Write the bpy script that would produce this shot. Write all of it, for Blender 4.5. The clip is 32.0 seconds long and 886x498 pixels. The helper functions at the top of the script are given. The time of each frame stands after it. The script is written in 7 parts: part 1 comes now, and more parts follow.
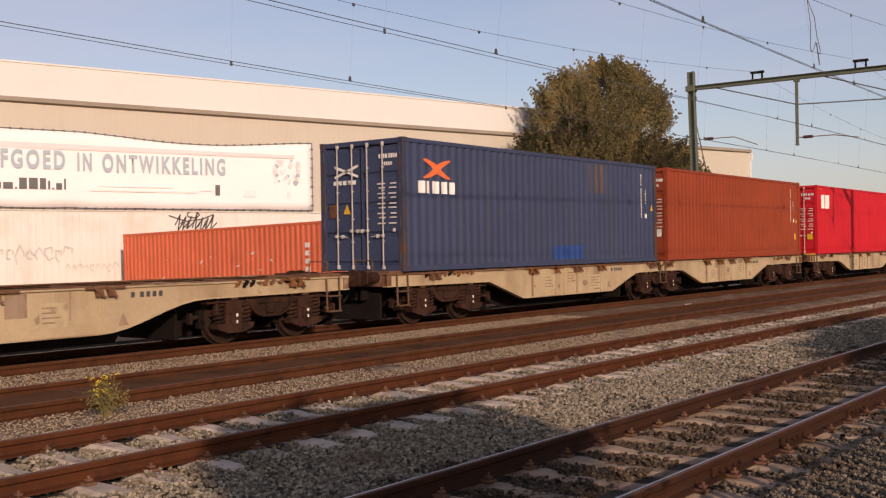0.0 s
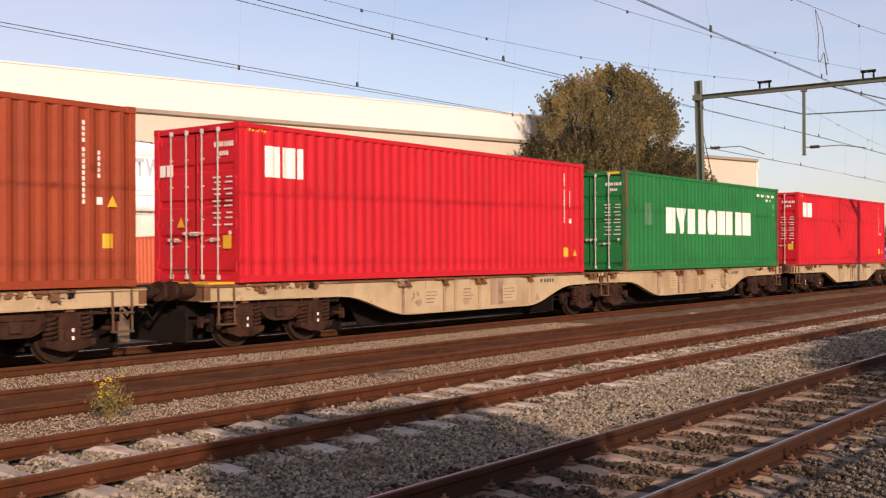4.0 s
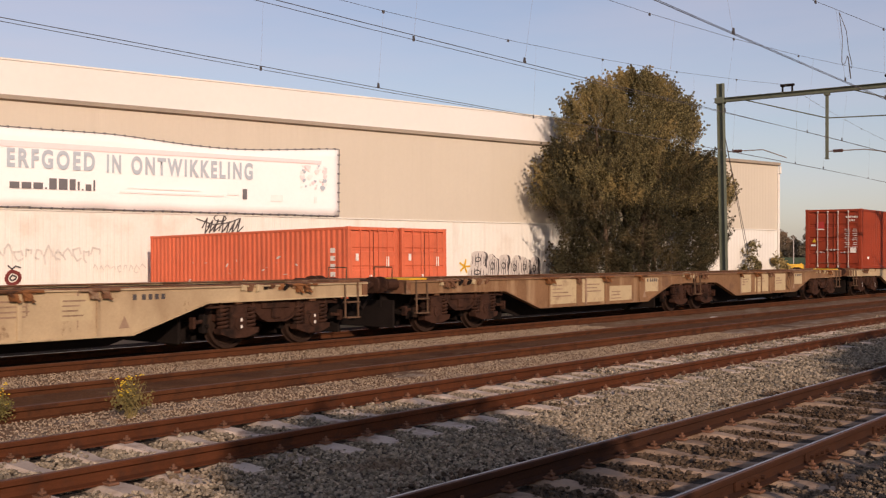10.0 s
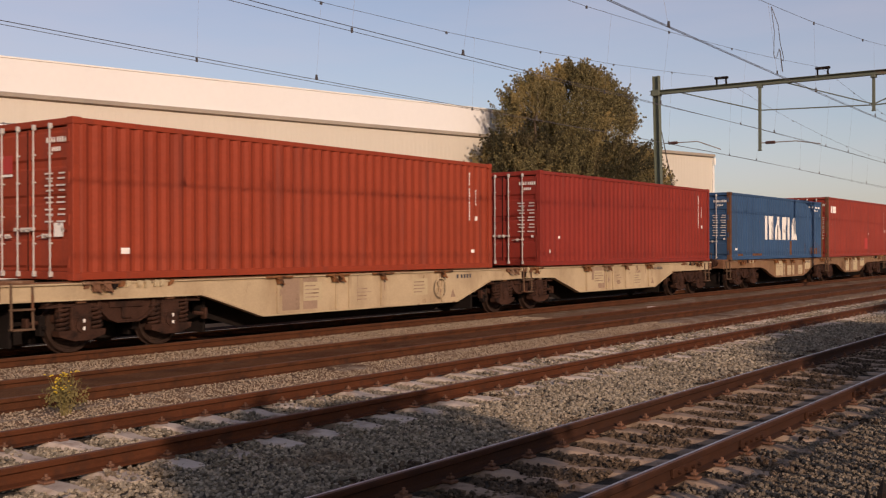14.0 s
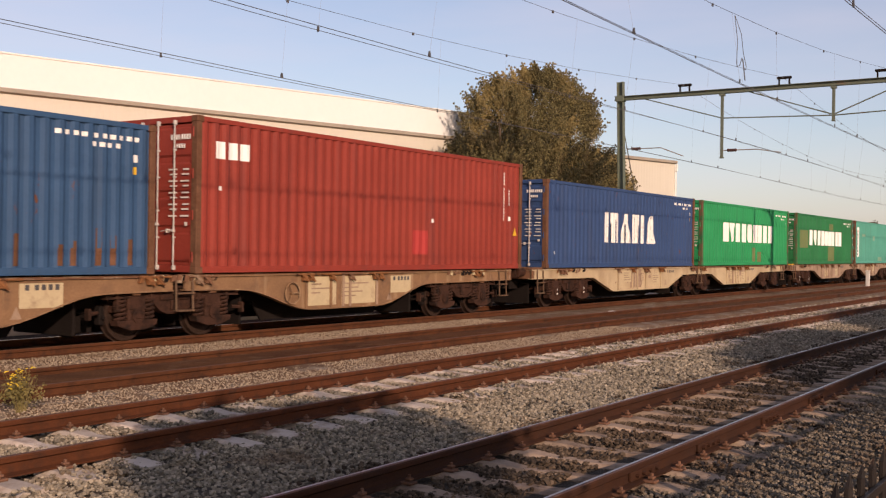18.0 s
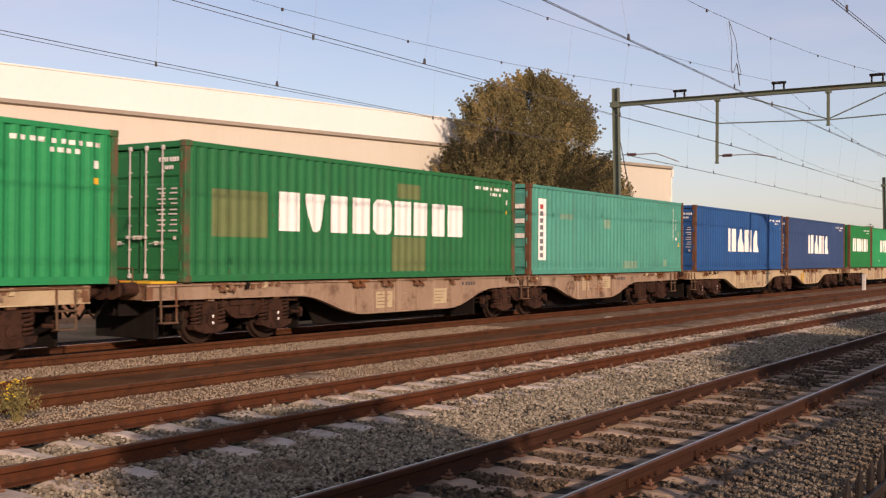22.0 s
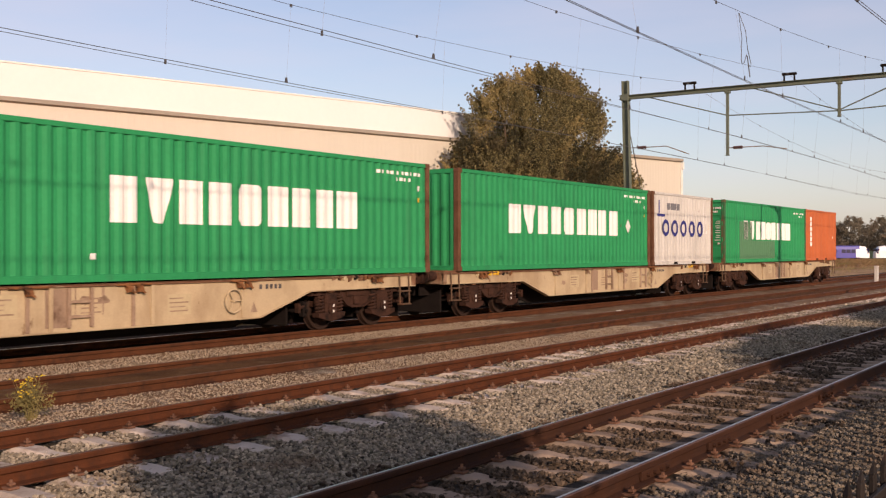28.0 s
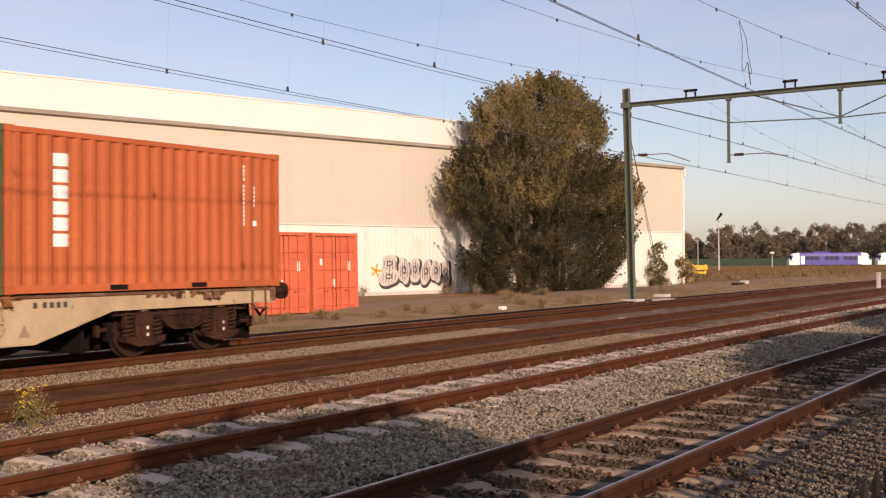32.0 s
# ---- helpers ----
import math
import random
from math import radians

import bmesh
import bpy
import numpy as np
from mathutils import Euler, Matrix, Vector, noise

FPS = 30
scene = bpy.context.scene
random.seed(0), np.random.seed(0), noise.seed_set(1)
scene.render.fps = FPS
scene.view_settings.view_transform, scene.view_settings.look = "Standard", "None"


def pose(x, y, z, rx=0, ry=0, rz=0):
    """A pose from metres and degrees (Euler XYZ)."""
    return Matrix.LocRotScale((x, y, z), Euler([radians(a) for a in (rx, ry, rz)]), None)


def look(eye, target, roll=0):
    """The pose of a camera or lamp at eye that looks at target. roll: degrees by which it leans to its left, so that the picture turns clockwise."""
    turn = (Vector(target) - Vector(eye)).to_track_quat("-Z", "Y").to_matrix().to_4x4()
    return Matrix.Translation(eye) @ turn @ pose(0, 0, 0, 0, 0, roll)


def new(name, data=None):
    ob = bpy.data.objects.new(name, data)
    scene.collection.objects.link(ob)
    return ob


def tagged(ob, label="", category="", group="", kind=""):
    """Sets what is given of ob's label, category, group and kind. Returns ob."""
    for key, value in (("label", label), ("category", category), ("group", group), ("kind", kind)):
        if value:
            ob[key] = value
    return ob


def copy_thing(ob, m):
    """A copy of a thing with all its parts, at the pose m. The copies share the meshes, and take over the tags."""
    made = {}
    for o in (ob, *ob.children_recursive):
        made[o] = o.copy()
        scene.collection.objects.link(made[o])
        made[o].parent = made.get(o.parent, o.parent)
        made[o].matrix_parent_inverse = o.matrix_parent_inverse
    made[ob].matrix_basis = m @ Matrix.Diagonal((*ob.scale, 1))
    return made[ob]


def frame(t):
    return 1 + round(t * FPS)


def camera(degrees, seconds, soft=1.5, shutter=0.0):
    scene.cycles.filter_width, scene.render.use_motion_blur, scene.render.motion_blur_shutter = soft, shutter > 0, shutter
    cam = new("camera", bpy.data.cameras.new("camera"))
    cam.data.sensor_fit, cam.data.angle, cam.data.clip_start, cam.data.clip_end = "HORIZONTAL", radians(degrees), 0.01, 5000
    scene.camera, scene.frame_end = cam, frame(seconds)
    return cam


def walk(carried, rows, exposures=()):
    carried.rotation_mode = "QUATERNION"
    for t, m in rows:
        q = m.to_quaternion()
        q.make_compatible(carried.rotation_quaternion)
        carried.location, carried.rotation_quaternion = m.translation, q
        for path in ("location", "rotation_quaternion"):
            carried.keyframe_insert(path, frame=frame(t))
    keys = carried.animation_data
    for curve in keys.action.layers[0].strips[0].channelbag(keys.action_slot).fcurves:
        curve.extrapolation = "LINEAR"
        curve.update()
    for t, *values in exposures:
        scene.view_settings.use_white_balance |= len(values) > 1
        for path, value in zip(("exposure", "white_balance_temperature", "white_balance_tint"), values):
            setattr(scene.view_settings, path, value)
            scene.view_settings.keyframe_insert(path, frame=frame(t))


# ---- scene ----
cam = camera(45.1, 32.0, soft=1.25, shutter=0.1)

# seconds, turn, tilt, lean of the held camera, which stands at one spot
EYE = (0.0, 0.0, 1.665)
HELD = (
    (0, -52.91, 89.94, 0.88),
    (0.5, -52.62, 90.30, 0.17),
    (1, -52.46, 90.55, 0.11),
    (1.5, -52.42, 90.36, 0.20),
    (2, -52.73, 89.96, 0.41),
    (2.5, -52.80, 90.19, 0.43),
    (3, -52.82, 90.14, 0.32),
    (3.5, -52.77, 90.23, 0.21),
    (5.5, -51.86, 90.43, 0.66),
    (6, -51.53, 90.57, 0.50),
    (6.5, -51.17, 90.50, 0.65),
    (7, -50.36, 90.52, 0.79),
    (7.5, -50.06, 90.56, 0.31),
    (8, -50.50, 90.46, 0.57),
    (8.5, -50.97, 90.76, -0.05),
    (9, -50.94, 90.69, -0.13),
    (9.5, -51.15, 90.37, -0.07),
    (10, -51.57, 90.36, -0.20),
    (10.5, -51.97, 90.38, -0.07),
    (11, -52.53, 90.52, -0.18),
    (11.5, -53.38, 90.33, -0.15),
    (12, -54.59, 90.20, -0.19),
    (12.5, -55.24, 90.22, -0.20),
    (13, -55.16, 90.29, 0.17),
    (13.5, -54.71, 90.02, 0.45),
    (14, -54.80, 89.94, 0.18),
    (14.5, -54.59, 90.08, 0.16),
    (16.5, -55.65, 90.31, -0.34),
    (17, -56.08, 90.25, -0.40),
    (17.5, -56.28, 90.23, -0.29),
    (18, -56.79, 90.03, -0.79),
    (18.5, -56.24, 90.55, -0.12),
    (19, -55.92, 90.40, -0.29),
    (19.5, -55.76, 90.69, -0.62),
    (20, -55.88, 90.40, -0.53),
    (20.5, -56.20, 90.44, -0.56),
    (21, -56.66, 90.25, -0.37),
    (21.5, -56.75, 90.34, 0.07),
    (22, -56.98, 90.41, -0.39),
    (22.5, -57.09, 90.21, -0.60),
    (23, -57.12, 89.79, 0.06),
    (23.5, -56.96, 90.19, -0.18),
    (24, -57.01, 90.17, -0.27),
    (24.5, -56.87, 90.14, -0.11),
    (25, -56.66, 89.91, -0.10),
    (25.5, -56.63, 90.09, -0.29),
    (27.5, -56.51, 89.88, 0.31),
    (28, -56.41, 90.13, 0.10),
    (28.5, -56.26, 90.16, 0.17),
    (29, -56.24, 90.25, 0.31),
    (29.5, -56.32, 90.27, 0.38),
    (30, -56.26, 90.30, 0.28),
    (30.5, -56.14, 90.31, 0.40),
    (31, -56.16, 90.41, 0.55),
    (31.5, -56.26, 90.43, 0.33),
    (32, -56.32, 90.57, 0.31),
)
LIGHT = [(t, ev, 7350 if 11 < t < 14 else 7550, 26 if 11 < t < 14 else 25) for t, ev in ((0, -0.30), (1.5, -0.10), (3, 0.10), (6, 0.05), (8.5, 0.02), (10, -0.28), (11, -0.52), (12, -0.66), (13.2, -0.66), (14, -0.38), (14.5, -0.24), (16.5, -0.02), (20, -0.04), (32, 0.0))]
walk(cam, [(t, pose(*EYE, tilt, lean, turn)) for t, turn, tilt, lean in HELD], exposures=LIGHT)

# ---- light ----
SUN_AZ, SUN_EL = math.atan(0.65), radians(18)
world = bpy.data.worlds.new("sky")
scene.world = world
world.use_nodes = True
wn = world.node_tree
sky = wn.nodes.new("ShaderNodeTexSky")
sky.sky_type, sky.sun_disc = "NISHITA", False
sky.sun_elevation, sky.sun_rotation = SUN_EL, math.pi + SUN_AZ
sky.air_density, sky.dust_density, sky.ozone_density = 1.0, 1.0, 3.1
back = wn.nodes["Background"]
back.inputs["Strength"].default_value = 0.15
# thin high cloud
tcw = wn.nodes.new("ShaderNodeTexCoord")
mpw = wn.nodes.new("ShaderNodeMapping")
mpw.inputs["Scale"].default_value = (1.3, 1.3, 7.0)
cloud = wn.nodes.new("ShaderNodeTexNoise")
cloud.inputs["Scale"].default_value, cloud.inputs["Detail"].default_value = 2.2, 5.0
wn.links.new(tcw.outputs["Generated"], mpw.inputs["Vector"])
wn.links.new(mpw.outputs["Vector"], cloud.inputs["Vector"])
veil = wn.nodes.new("ShaderNodeMapRange")
veil.inputs["From Min"].default_value, veil.inputs["From Max"].default_value = 0.35, 0.85
veil.inputs["To Min"].default_value, veil.inputs["To Max"].default_value = 0.14, 0.54
wn.links.new(cloud.outputs["Fac"], veil.inputs["Value"])
mixw = wn.nodes.new("ShaderNodeMix")
mixw.data_type = "RGBA"
mixw.inputs[7].default_value = (4.9, 5.0, 5.9, 1)
# the haze thins with height over the horizon
rise = wn.nodes.new("ShaderNodeSeparateXYZ")
wn.links.new(tcw.outputs["Generated"], rise.inputs[0])
thin = wn.nodes.new("ShaderNodeMapRange")
thin.inputs["From Min"].default_value, thin.inputs["From Max"].default_value = 0.25, 0.9
thin.inputs["To Min"].default_value, thin.inputs["To Max"].default_value = 1.0, 0.55
wn.links.new(rise.outputs["Z"], thin.inputs["Value"])
haze = wn.nodes.new("ShaderNodeMath")
haze.operation = "MULTIPLY"
wn.links.new(veil.outputs["Result"], haze.inputs[0])
wn.links.new(thin.outputs["Result"], haze.inputs[1])
wn.links.new(haze.outputs[0], mixw.inputs[0])
wn.links.new(sky.outputs["Color"], mixw.inputs[6])
wn.links.new(mixw.outputs[2], back.inputs["Color"])

sun = new("sun", bpy.data.lights.new("sun", "SUN"))
sun.data.energy, sun.data.angle, sun.data.color = 4.4, radians(0.55), (1.0, 0.85, 0.695)
SUN_WAY = Vector((math.sin(SUN_AZ) * math.cos(SUN_EL), math.cos(SUN_AZ) * math.cos(SUN_EL), -math.sin(SUN_EL)))
sun.matrix_world = look(-50 * SUN_WAY, (0, 0, 0))


# ---- mesh tools ----
class Shape:
    """Vertices and faces gathered into one mesh."""

    def __init__(self):
        self.v, self.f = [], []

    def add(self, verts, faces):
        n = len(self.v)
        self.v += [tuple(p) for p in verts]
        self.f += [tuple(n + i for i in face) for face in faces]
        return self

    def box(self, x0, x1, y0, y1, z0, z1):
        return self.add([(x, y, z) for x in (x0, x1) for y in (y0, y1) for z in (z0, z1)],
                        [(0, 1, 3, 2), (4, 6, 7, 5), (0, 4, 5, 1), (2, 3, 7, 6), (0, 2, 6, 4), (1, 5, 7, 3)])

    def cbox(self, x0, x1, y0, y1, z0, z1, c=0.01):
        """A box with chamfered edges."""
        pts, key = [], {}
        for i, x in enumerate((x0, x1)):
            for j, y in enumerate((y0, y1)):
                for k, z in enumerate((z0, z1)):
                    sx, sy, sz = (1, -1)[i] * c, (1, -1)[j] * c, (1, -1)[k] * c
                    for a, p in enumerate(((x, y + sy, z + sz), (x + sx, y, z + sz), (x + sx, y + sy, z))):
                        key[i, j, k, a] = len(pts)
                        pts.append(p)
        fs = []
        for i in (0, 1):
            fs.append([key[i, j, k, 0] for j, k in ((0, 0), (1, 0), (1, 1), (0, 1))])
            fs.append([key[j, i, k, 1] for j, k in ((0, 0), (1, 0), (1, 1), (0, 1))])
            fs.append([key[j, k, i, 2] for j, k in ((0, 0), (1, 0), (1, 1), (0, 1))])
            for j in (0, 1):
                fs.append([key[0, i, j, 1], key[1, i, j, 1], key[1, i, j, 2], key[0, i, j, 2]])
                fs.append([key[i, 0, j, 0], key[i, 1, j, 0], key[i, 1, j, 2], key[i, 0, j, 2]])
                fs.append([key[i, j, 0, 0], key[i, j, 1, 0], key[i, j, 1, 1], key[i, j, 0, 1]])
                for k in (0, 1):
                    fs.append([key[i, j, k, a] for a in (0, 1, 2)])
        return self.add(pts, fs)

    def slab(self, outline, axis, a, b):
        """A flat outline swept along one axis from a to b."""
        n = len(outline)
        put = {"x": lambda p, s: (s, p[0], p[1]), "y": lambda p, s: (p[0], s, p[1]), "z": lambda p, s: (p[0], p[1], s)}[axis]
        pts = [put(p, s) for s in (a, b) for p in outline]
        faces = [(i, (i + 1) % n, n + (i + 1) % n, n + i) for i in range(n)]
        return self.add(pts, faces + [tuple(range(n))[::-1], tuple(range(n, 2 * n))])

    def sheet(self, line, axis, a, b):
        """An open line swept along one axis, with no caps."""
        n = len(line)
        put = {"x": lambda p, s: (s, p[0], p[1]), "y": lambda p, s: (p[0], s, p[1]), "z": lambda p, s: (p[0], p[1], s)}[axis]
        return self.add([put(p, s) for s in (a, b) for p in line], [(i, i + 1, n + i + 1, n + i) for i in range(n - 1)])

    def tube(self, path, r, n=8, r2=None):
        """A round bar along a path of points."""
        path = [Vector(p) for p in path]
        rings = []
        for i, p in enumerate(path):
            way = (path[min(i + 1, len(path) - 1)] - path[max(i - 1, 0)]).normalized()
            side = way.cross(Vector((0, 0, 1)) if abs(way.z) < 0.9 else Vector((1, 0, 0))).normalized()
            up = side.cross(way)
            rr = r if r2 is None else r + (r2 - r) * i / (len(path) - 1)
            rings += [p + rr * (math.cos(a) * side + math.sin(a) * up) for a in (2 * math.pi * k / n for k in range(n))]
        m = len(path)
        faces = [(i * n + k, i * n + (k + 1) % n, (i + 1) * n + (k + 1) % n, (i + 1) * n + k) for i in range(m - 1) for k in range(n)]
        return self.add(rings, faces + [tuple(range(n)), tuple(range((m - 1) * n, m * n))[::-1]])

    def ball(self, c, r, n=8, sz=1.0):
        pts, m = [], n // 2
        for i in range(m + 1):
            for k in range(n):
                a, b = math.pi * i / m, 2 * math.pi * k / n
                pts.append((c[0] + r * math.sin(a) * math.cos(b), c[1] + r * math.sin(a) * math.sin(b), c[2] + sz * r * math.cos(a)))
        return self.add(pts, [(i * n + k, i * n + (k + 1) % n, (i + 1) * n + (k + 1) % n, (i + 1) * n + k) for i in range(m) for k in range(n)])

    def mesh(self, name, mat=None, smooth=False):
        me = bpy.data.meshes.new(name)
        me.from_pydata(self.v, [], self.f)
        me.materials.append(mat)
        b = bmesh.new()
        b.from_mesh(me)
        bmesh.ops.recalc_face_normals(b, faces=b.faces)
        b.to_mesh(me)
        b.free()
        if smooth:
            me.polygons.foreach_set("use_smooth", [True] * len(me.polygons))
        return me


def thing(name, at, label, category, group="", kind=""):
    """An Empty at a thing's base, which parents its parts."""
    ob = new(name)
    ob.empty_display_size = 0.2
    ob.matrix_world = at
    return tagged(ob, label, category, group, kind)


def part(name, shape, mat, parent=None, label="", smooth=False, at=None, kind=""):
    """One mesh object under a thing or a part; shape may be a Shape or a shared mesh."""
    shared = isinstance(shape, bpy.types.Mesh)
    me = shape if shared else shape.mesh(name, mat, smooth)
    ob = new(name, me)
    if shared and mat is not None:
        ob.material_slots[0].link = "OBJECT"
        ob.material_slots[0].material = mat
    if parent is not None:
        ob.parent = parent
    if at is not None:
        ob.matrix_basis = at
    return tagged(ob, label, kind=kind)


def solo(name, shape, mat, label, category, group="", kind="", smooth=False):
    """A thing that is one mesh."""
    return tagged(part(name, shape, mat, smooth=smooth), label, category, group, kind)


STORE = {}


def stored(key, make):
    """A mesh made once and shared by alike parts."""
    if key not in STORE:
        STORE[key] = make().mesh(key if isinstance(key, str) else key[0])
    return STORE[key]


# ---- materials ----
def ramp(nt, a, b, fac):
    n = nt.nodes.new("ShaderNodeMapRange")
    n.inputs["From Min"].default_value, n.inputs["From Max"].default_value = a, b
    nt.links.new(fac, n.inputs["Value"])
    return n.outputs["Result"]


def blend(nt, fac, a, b, kind="MIX"):
    n = nt.nodes.new("ShaderNodeMix")
    n.data_type, n.blend_type = "RGBA", kind
    for sock, value in ((n.inputs[0], fac), (n.inputs[6], a), (n.inputs[7], b)):
        if isinstance(value, bpy.types.NodeSocket):
            nt.links.new(value, sock)
        elif isinstance(value, (int, float)):
            sock.default_value = value
        else:
            sock.default_value = (*value, 1)
    return n.outputs[2]


def grain(nt, scale, detail=4.0, stretch=(1, 1, 1), rough=0.55, coords="Object", shift=None):
    tc = nt.nodes.new("ShaderNodeTexCoord")
    mp = nt.nodes.new("ShaderNodeMapping")
    mp.inputs["Scale"].default_value = [scale * s for s in stretch]
    if coords == "World":
        geo = nt.nodes.new("ShaderNodeNewGeometry")
        nt.links.new(geo.outputs["Position"], mp.inputs["Vector"])
    else:
        nt.links.new(tc.outputs[coords], mp.inputs["Vector"])
    if shift is not None:
        nt.links.new(shift, mp.inputs["Location"])
    nz = nt.nodes.new("ShaderNodeTexNoise")
    nz.inputs["Scale"].default_value, nz.inputs["Detail"].default_value = 1.0, detail
    nz.inputs["Roughness"].default_value = rough
    nt.links.new(mp.outputs["Vector"], nz.inputs["Vector"])
    return nz.outputs["Fac"]


def surface(name, color, rough=0.7, metal=0.0, vary=0.25, scale=3.0, fine=40.0, second=None, cover=(0.55, 0.7), stretch=(1, 1, 1),
            second_scale=2.0, bump=0.15, depth=0.01, third=None, third_cover=(0.6, 0.68), third_stretch=(1, 1, 1), third_scale=1.0, coords="Object",
            each=0.0, island=0.0, spec=0.3):
    """Paint, metal, wood or stone: a base colour, two scales of variation, up to two kinds of stain or wear, fine relief."""
    m = bpy.data.materials.new(name)
    m.use_nodes = True
    nt = m.node_tree
    bs = nt.nodes["Principled BSDF"]
    shift = None
    info = nt.nodes.new("ShaderNodeObjectInfo")
    wide = nt.nodes.new("ShaderNodeVectorMath")
    wide.operation = "SCALE"
    wide.inputs[0].default_value = (37.0, 17.0, 29.0)
    nt.links.new(info.outputs["Random"], wide.inputs["Scale"])
    if coords == "Object":
        shift = wide.outputs["Vector"]
    a = grain(nt, scale, 5, coords=coords, shift=shift)
    b = grain(nt, fine, 3, coords=coords, shift=shift)
    dark, pale = [c * (1 - vary) for c in color], [min(1, c * (1 + vary)) for c in color]
    col = blend(nt, ramp(nt, 0.3, 0.7, a), dark, pale)
    col = blend(nt, 0.35, col, blend(nt, ramp(nt, 0.35, 0.65, b), dark, pale))
    if each:
        col = blend(nt, each, col, blend(nt, info.outputs["Random"], [c * 0.5 for c in color], [min(1, c * 1.4) for c in color]))
    if island:
        geo = nt.nodes.new("ShaderNodeNewGeometry")
        col = blend(nt, island, col, blend(nt, geo.outputs["Random Per Island"], [c * 0.35 for c in color], [min(1, c * 1.65) for c in color]))
    roughness = None
    if second is not None:
        s = ramp(nt, *cover, grain(nt, second_scale, 6, stretch, 0.65, coords, shift))
        col = blend(nt, s, col, second)
        roughness = s
    if third is not None:
        s = ramp(nt, *third_cover, grain(nt, third_scale, 6, third_stretch, 0.6, coords, shift))
        col = blend(nt, s, col, third)
    nt.links.new(col, bs.inputs["Base Color"])
    bs.inputs["Roughness"].default_value, bs.inputs["Metallic"].default_value = rough, metal
    bs.inputs["Specular IOR Level"].default_value = spec
    if roughness is not None and rough < 0.75:
        r = nt.nodes.new("ShaderNodeMapRange")
        r.inputs["To Min"].default_value, r.inputs["To Max"].default_value = rough, 0.85
        nt.links.new(roughness, r.inputs["Value"])
        nt.links.new(r.outputs["Result"], bs.inputs["Roughness"])
    if bump:
        bp = nt.nodes.new("ShaderNodeBump")
        bp.inputs["Strength"].default_value, bp.inputs["Distance"].default_value = bump, depth
        nt.links.new(b, bp.inputs["Height"])
        nt.links.new(bp.outputs["Normal"], bs.inputs["Normal"])
    return m


RUST = (0.13, 0.05, 0.025)
DIRT = (0.12, 0.085, 0.06)


def container_paint(name, color, rust=0.62, fade=None):
    """Enamel with rust specks and upright streaks of dirt, and a faded bloom where fade is given."""
    dirt = [0.60 * (0.5 * c + 0.5 * f) + 0.012 for c, f in zip(color, fade or color)]
    return surface(name, [0.97 * q for q in color], 0.62, spec=0.13, vary=0.14, scale=0.7, fine=14, second=RUST, cover=(rust + 0.02, rust + 0.07), second_scale=5.5, stretch=(1, 1, 0.35),
                   third=dirt, third_cover=(0.52, 0.86), third_stretch=(3.5, 3.5, 0.22), third_scale=1.1, bump=0.08, depth=0.006)


M_RAIL = surface("rusty rail steel", (0.078, 0.025, 0.0105), 0.78, spec=0.12, vary=0.3, scale=2, fine=60, second=(0.042, 0.018, 0.011), cover=(0.5, 0.7), second_scale=5, bump=0.2, depth=0.004)
M_RAIL_RUST = surface("red-brown rusty rail steel", (0.080, 0.029, 0.0125), 0.78, spec=0.12, vary=0.3, scale=2, fine=60, second=(0.040, 0.017, 0.010), cover=(0.5, 0.7), second_scale=5, bump=0.2, depth=0.004)
M_RAIL_DARK = surface("dark brown rail steel", (0.044, 0.018, 0.010), 0.78, spec=0.12, vary=0.3, scale=2, fine=60, second=(0.034, 0.016, 0.011), cover=(0.5, 0.7), second_scale=5, bump=0.2, depth=0.004)
M_HEAD = surface("worn rail head", (0.48, 0.44, 0.41), 0.34, metal=0.9, vary=0.15, scale=3, fine=50, second=(0.16, 0.08, 0.05), cover=(0.55, 0.75), second_scale=2, stretch=(0.3, 6, 1), bump=0.05, depth=0.002)
M_HEAD_DULL = surface("dull rusty rail head", (0.115, 0.052, 0.030), 0.62, metal=0.1, vary=0.2, scale=3, fine=50, bump=0.08, depth=0.002)
M_CLIP = surface("rusty rail clip", (0.15, 0.075, 0.048), 0.8, vary=0.3, each=0.4, bump=0.1, spec=0.08)
M_SLEEPER = surface("weathered concrete sleeper", (0.47, 0.39, 0.325), 0.9, vary=0.2, scale=4, fine=60, second=(0.19, 0.12, 0.085), cover=(0.5, 0.72), second_scale=3, each=0.35, bump=0.3, depth=0.006, spec=0.08)
M_SLEEPER_DARK = surface("brown stained concrete sleeper", (0.31, 0.225, 0.165), 0.9, vary=0.25, scale=4, fine=60, second=(0.10, 0.06, 0.042), cover=(0.5, 0.72), second_scale=3, each=0.4, bump=0.3, depth=0.006, spec=0.08)
M_STONE_BROWN = surface("brown dusted ballast stone", (0.088, 0.063, 0.044), 0.9, vary=0.25, scale=14, fine=70, island=0.85, second=(0.07, 0.045, 0.03), cover=(0.5, 0.72), second_scale=0.8, bump=0.25, depth=0.004, coords="World", spec=0.08)
M_STONE = surface("grey ballast stone", (0.235, 0.198, 0.148), 0.9, vary=0.25, scale=14, fine=70, island=0.8, second=(0.15, 0.095, 0.06), cover=(0.56, 0.75), second_scale=0.8, bump=0.25, depth=0.004, coords="World", spec=0.08)
M_BED = surface("packed grey ballast", (0.075, 0.062, 0.05), 0.95, vary=0.5, scale=17, fine=33, second=(0.10, 0.065, 0.045), cover=(0.5, 0.7), second_scale=0.7, bump=1.0, depth=0.05, coords="World", spec=0.05)
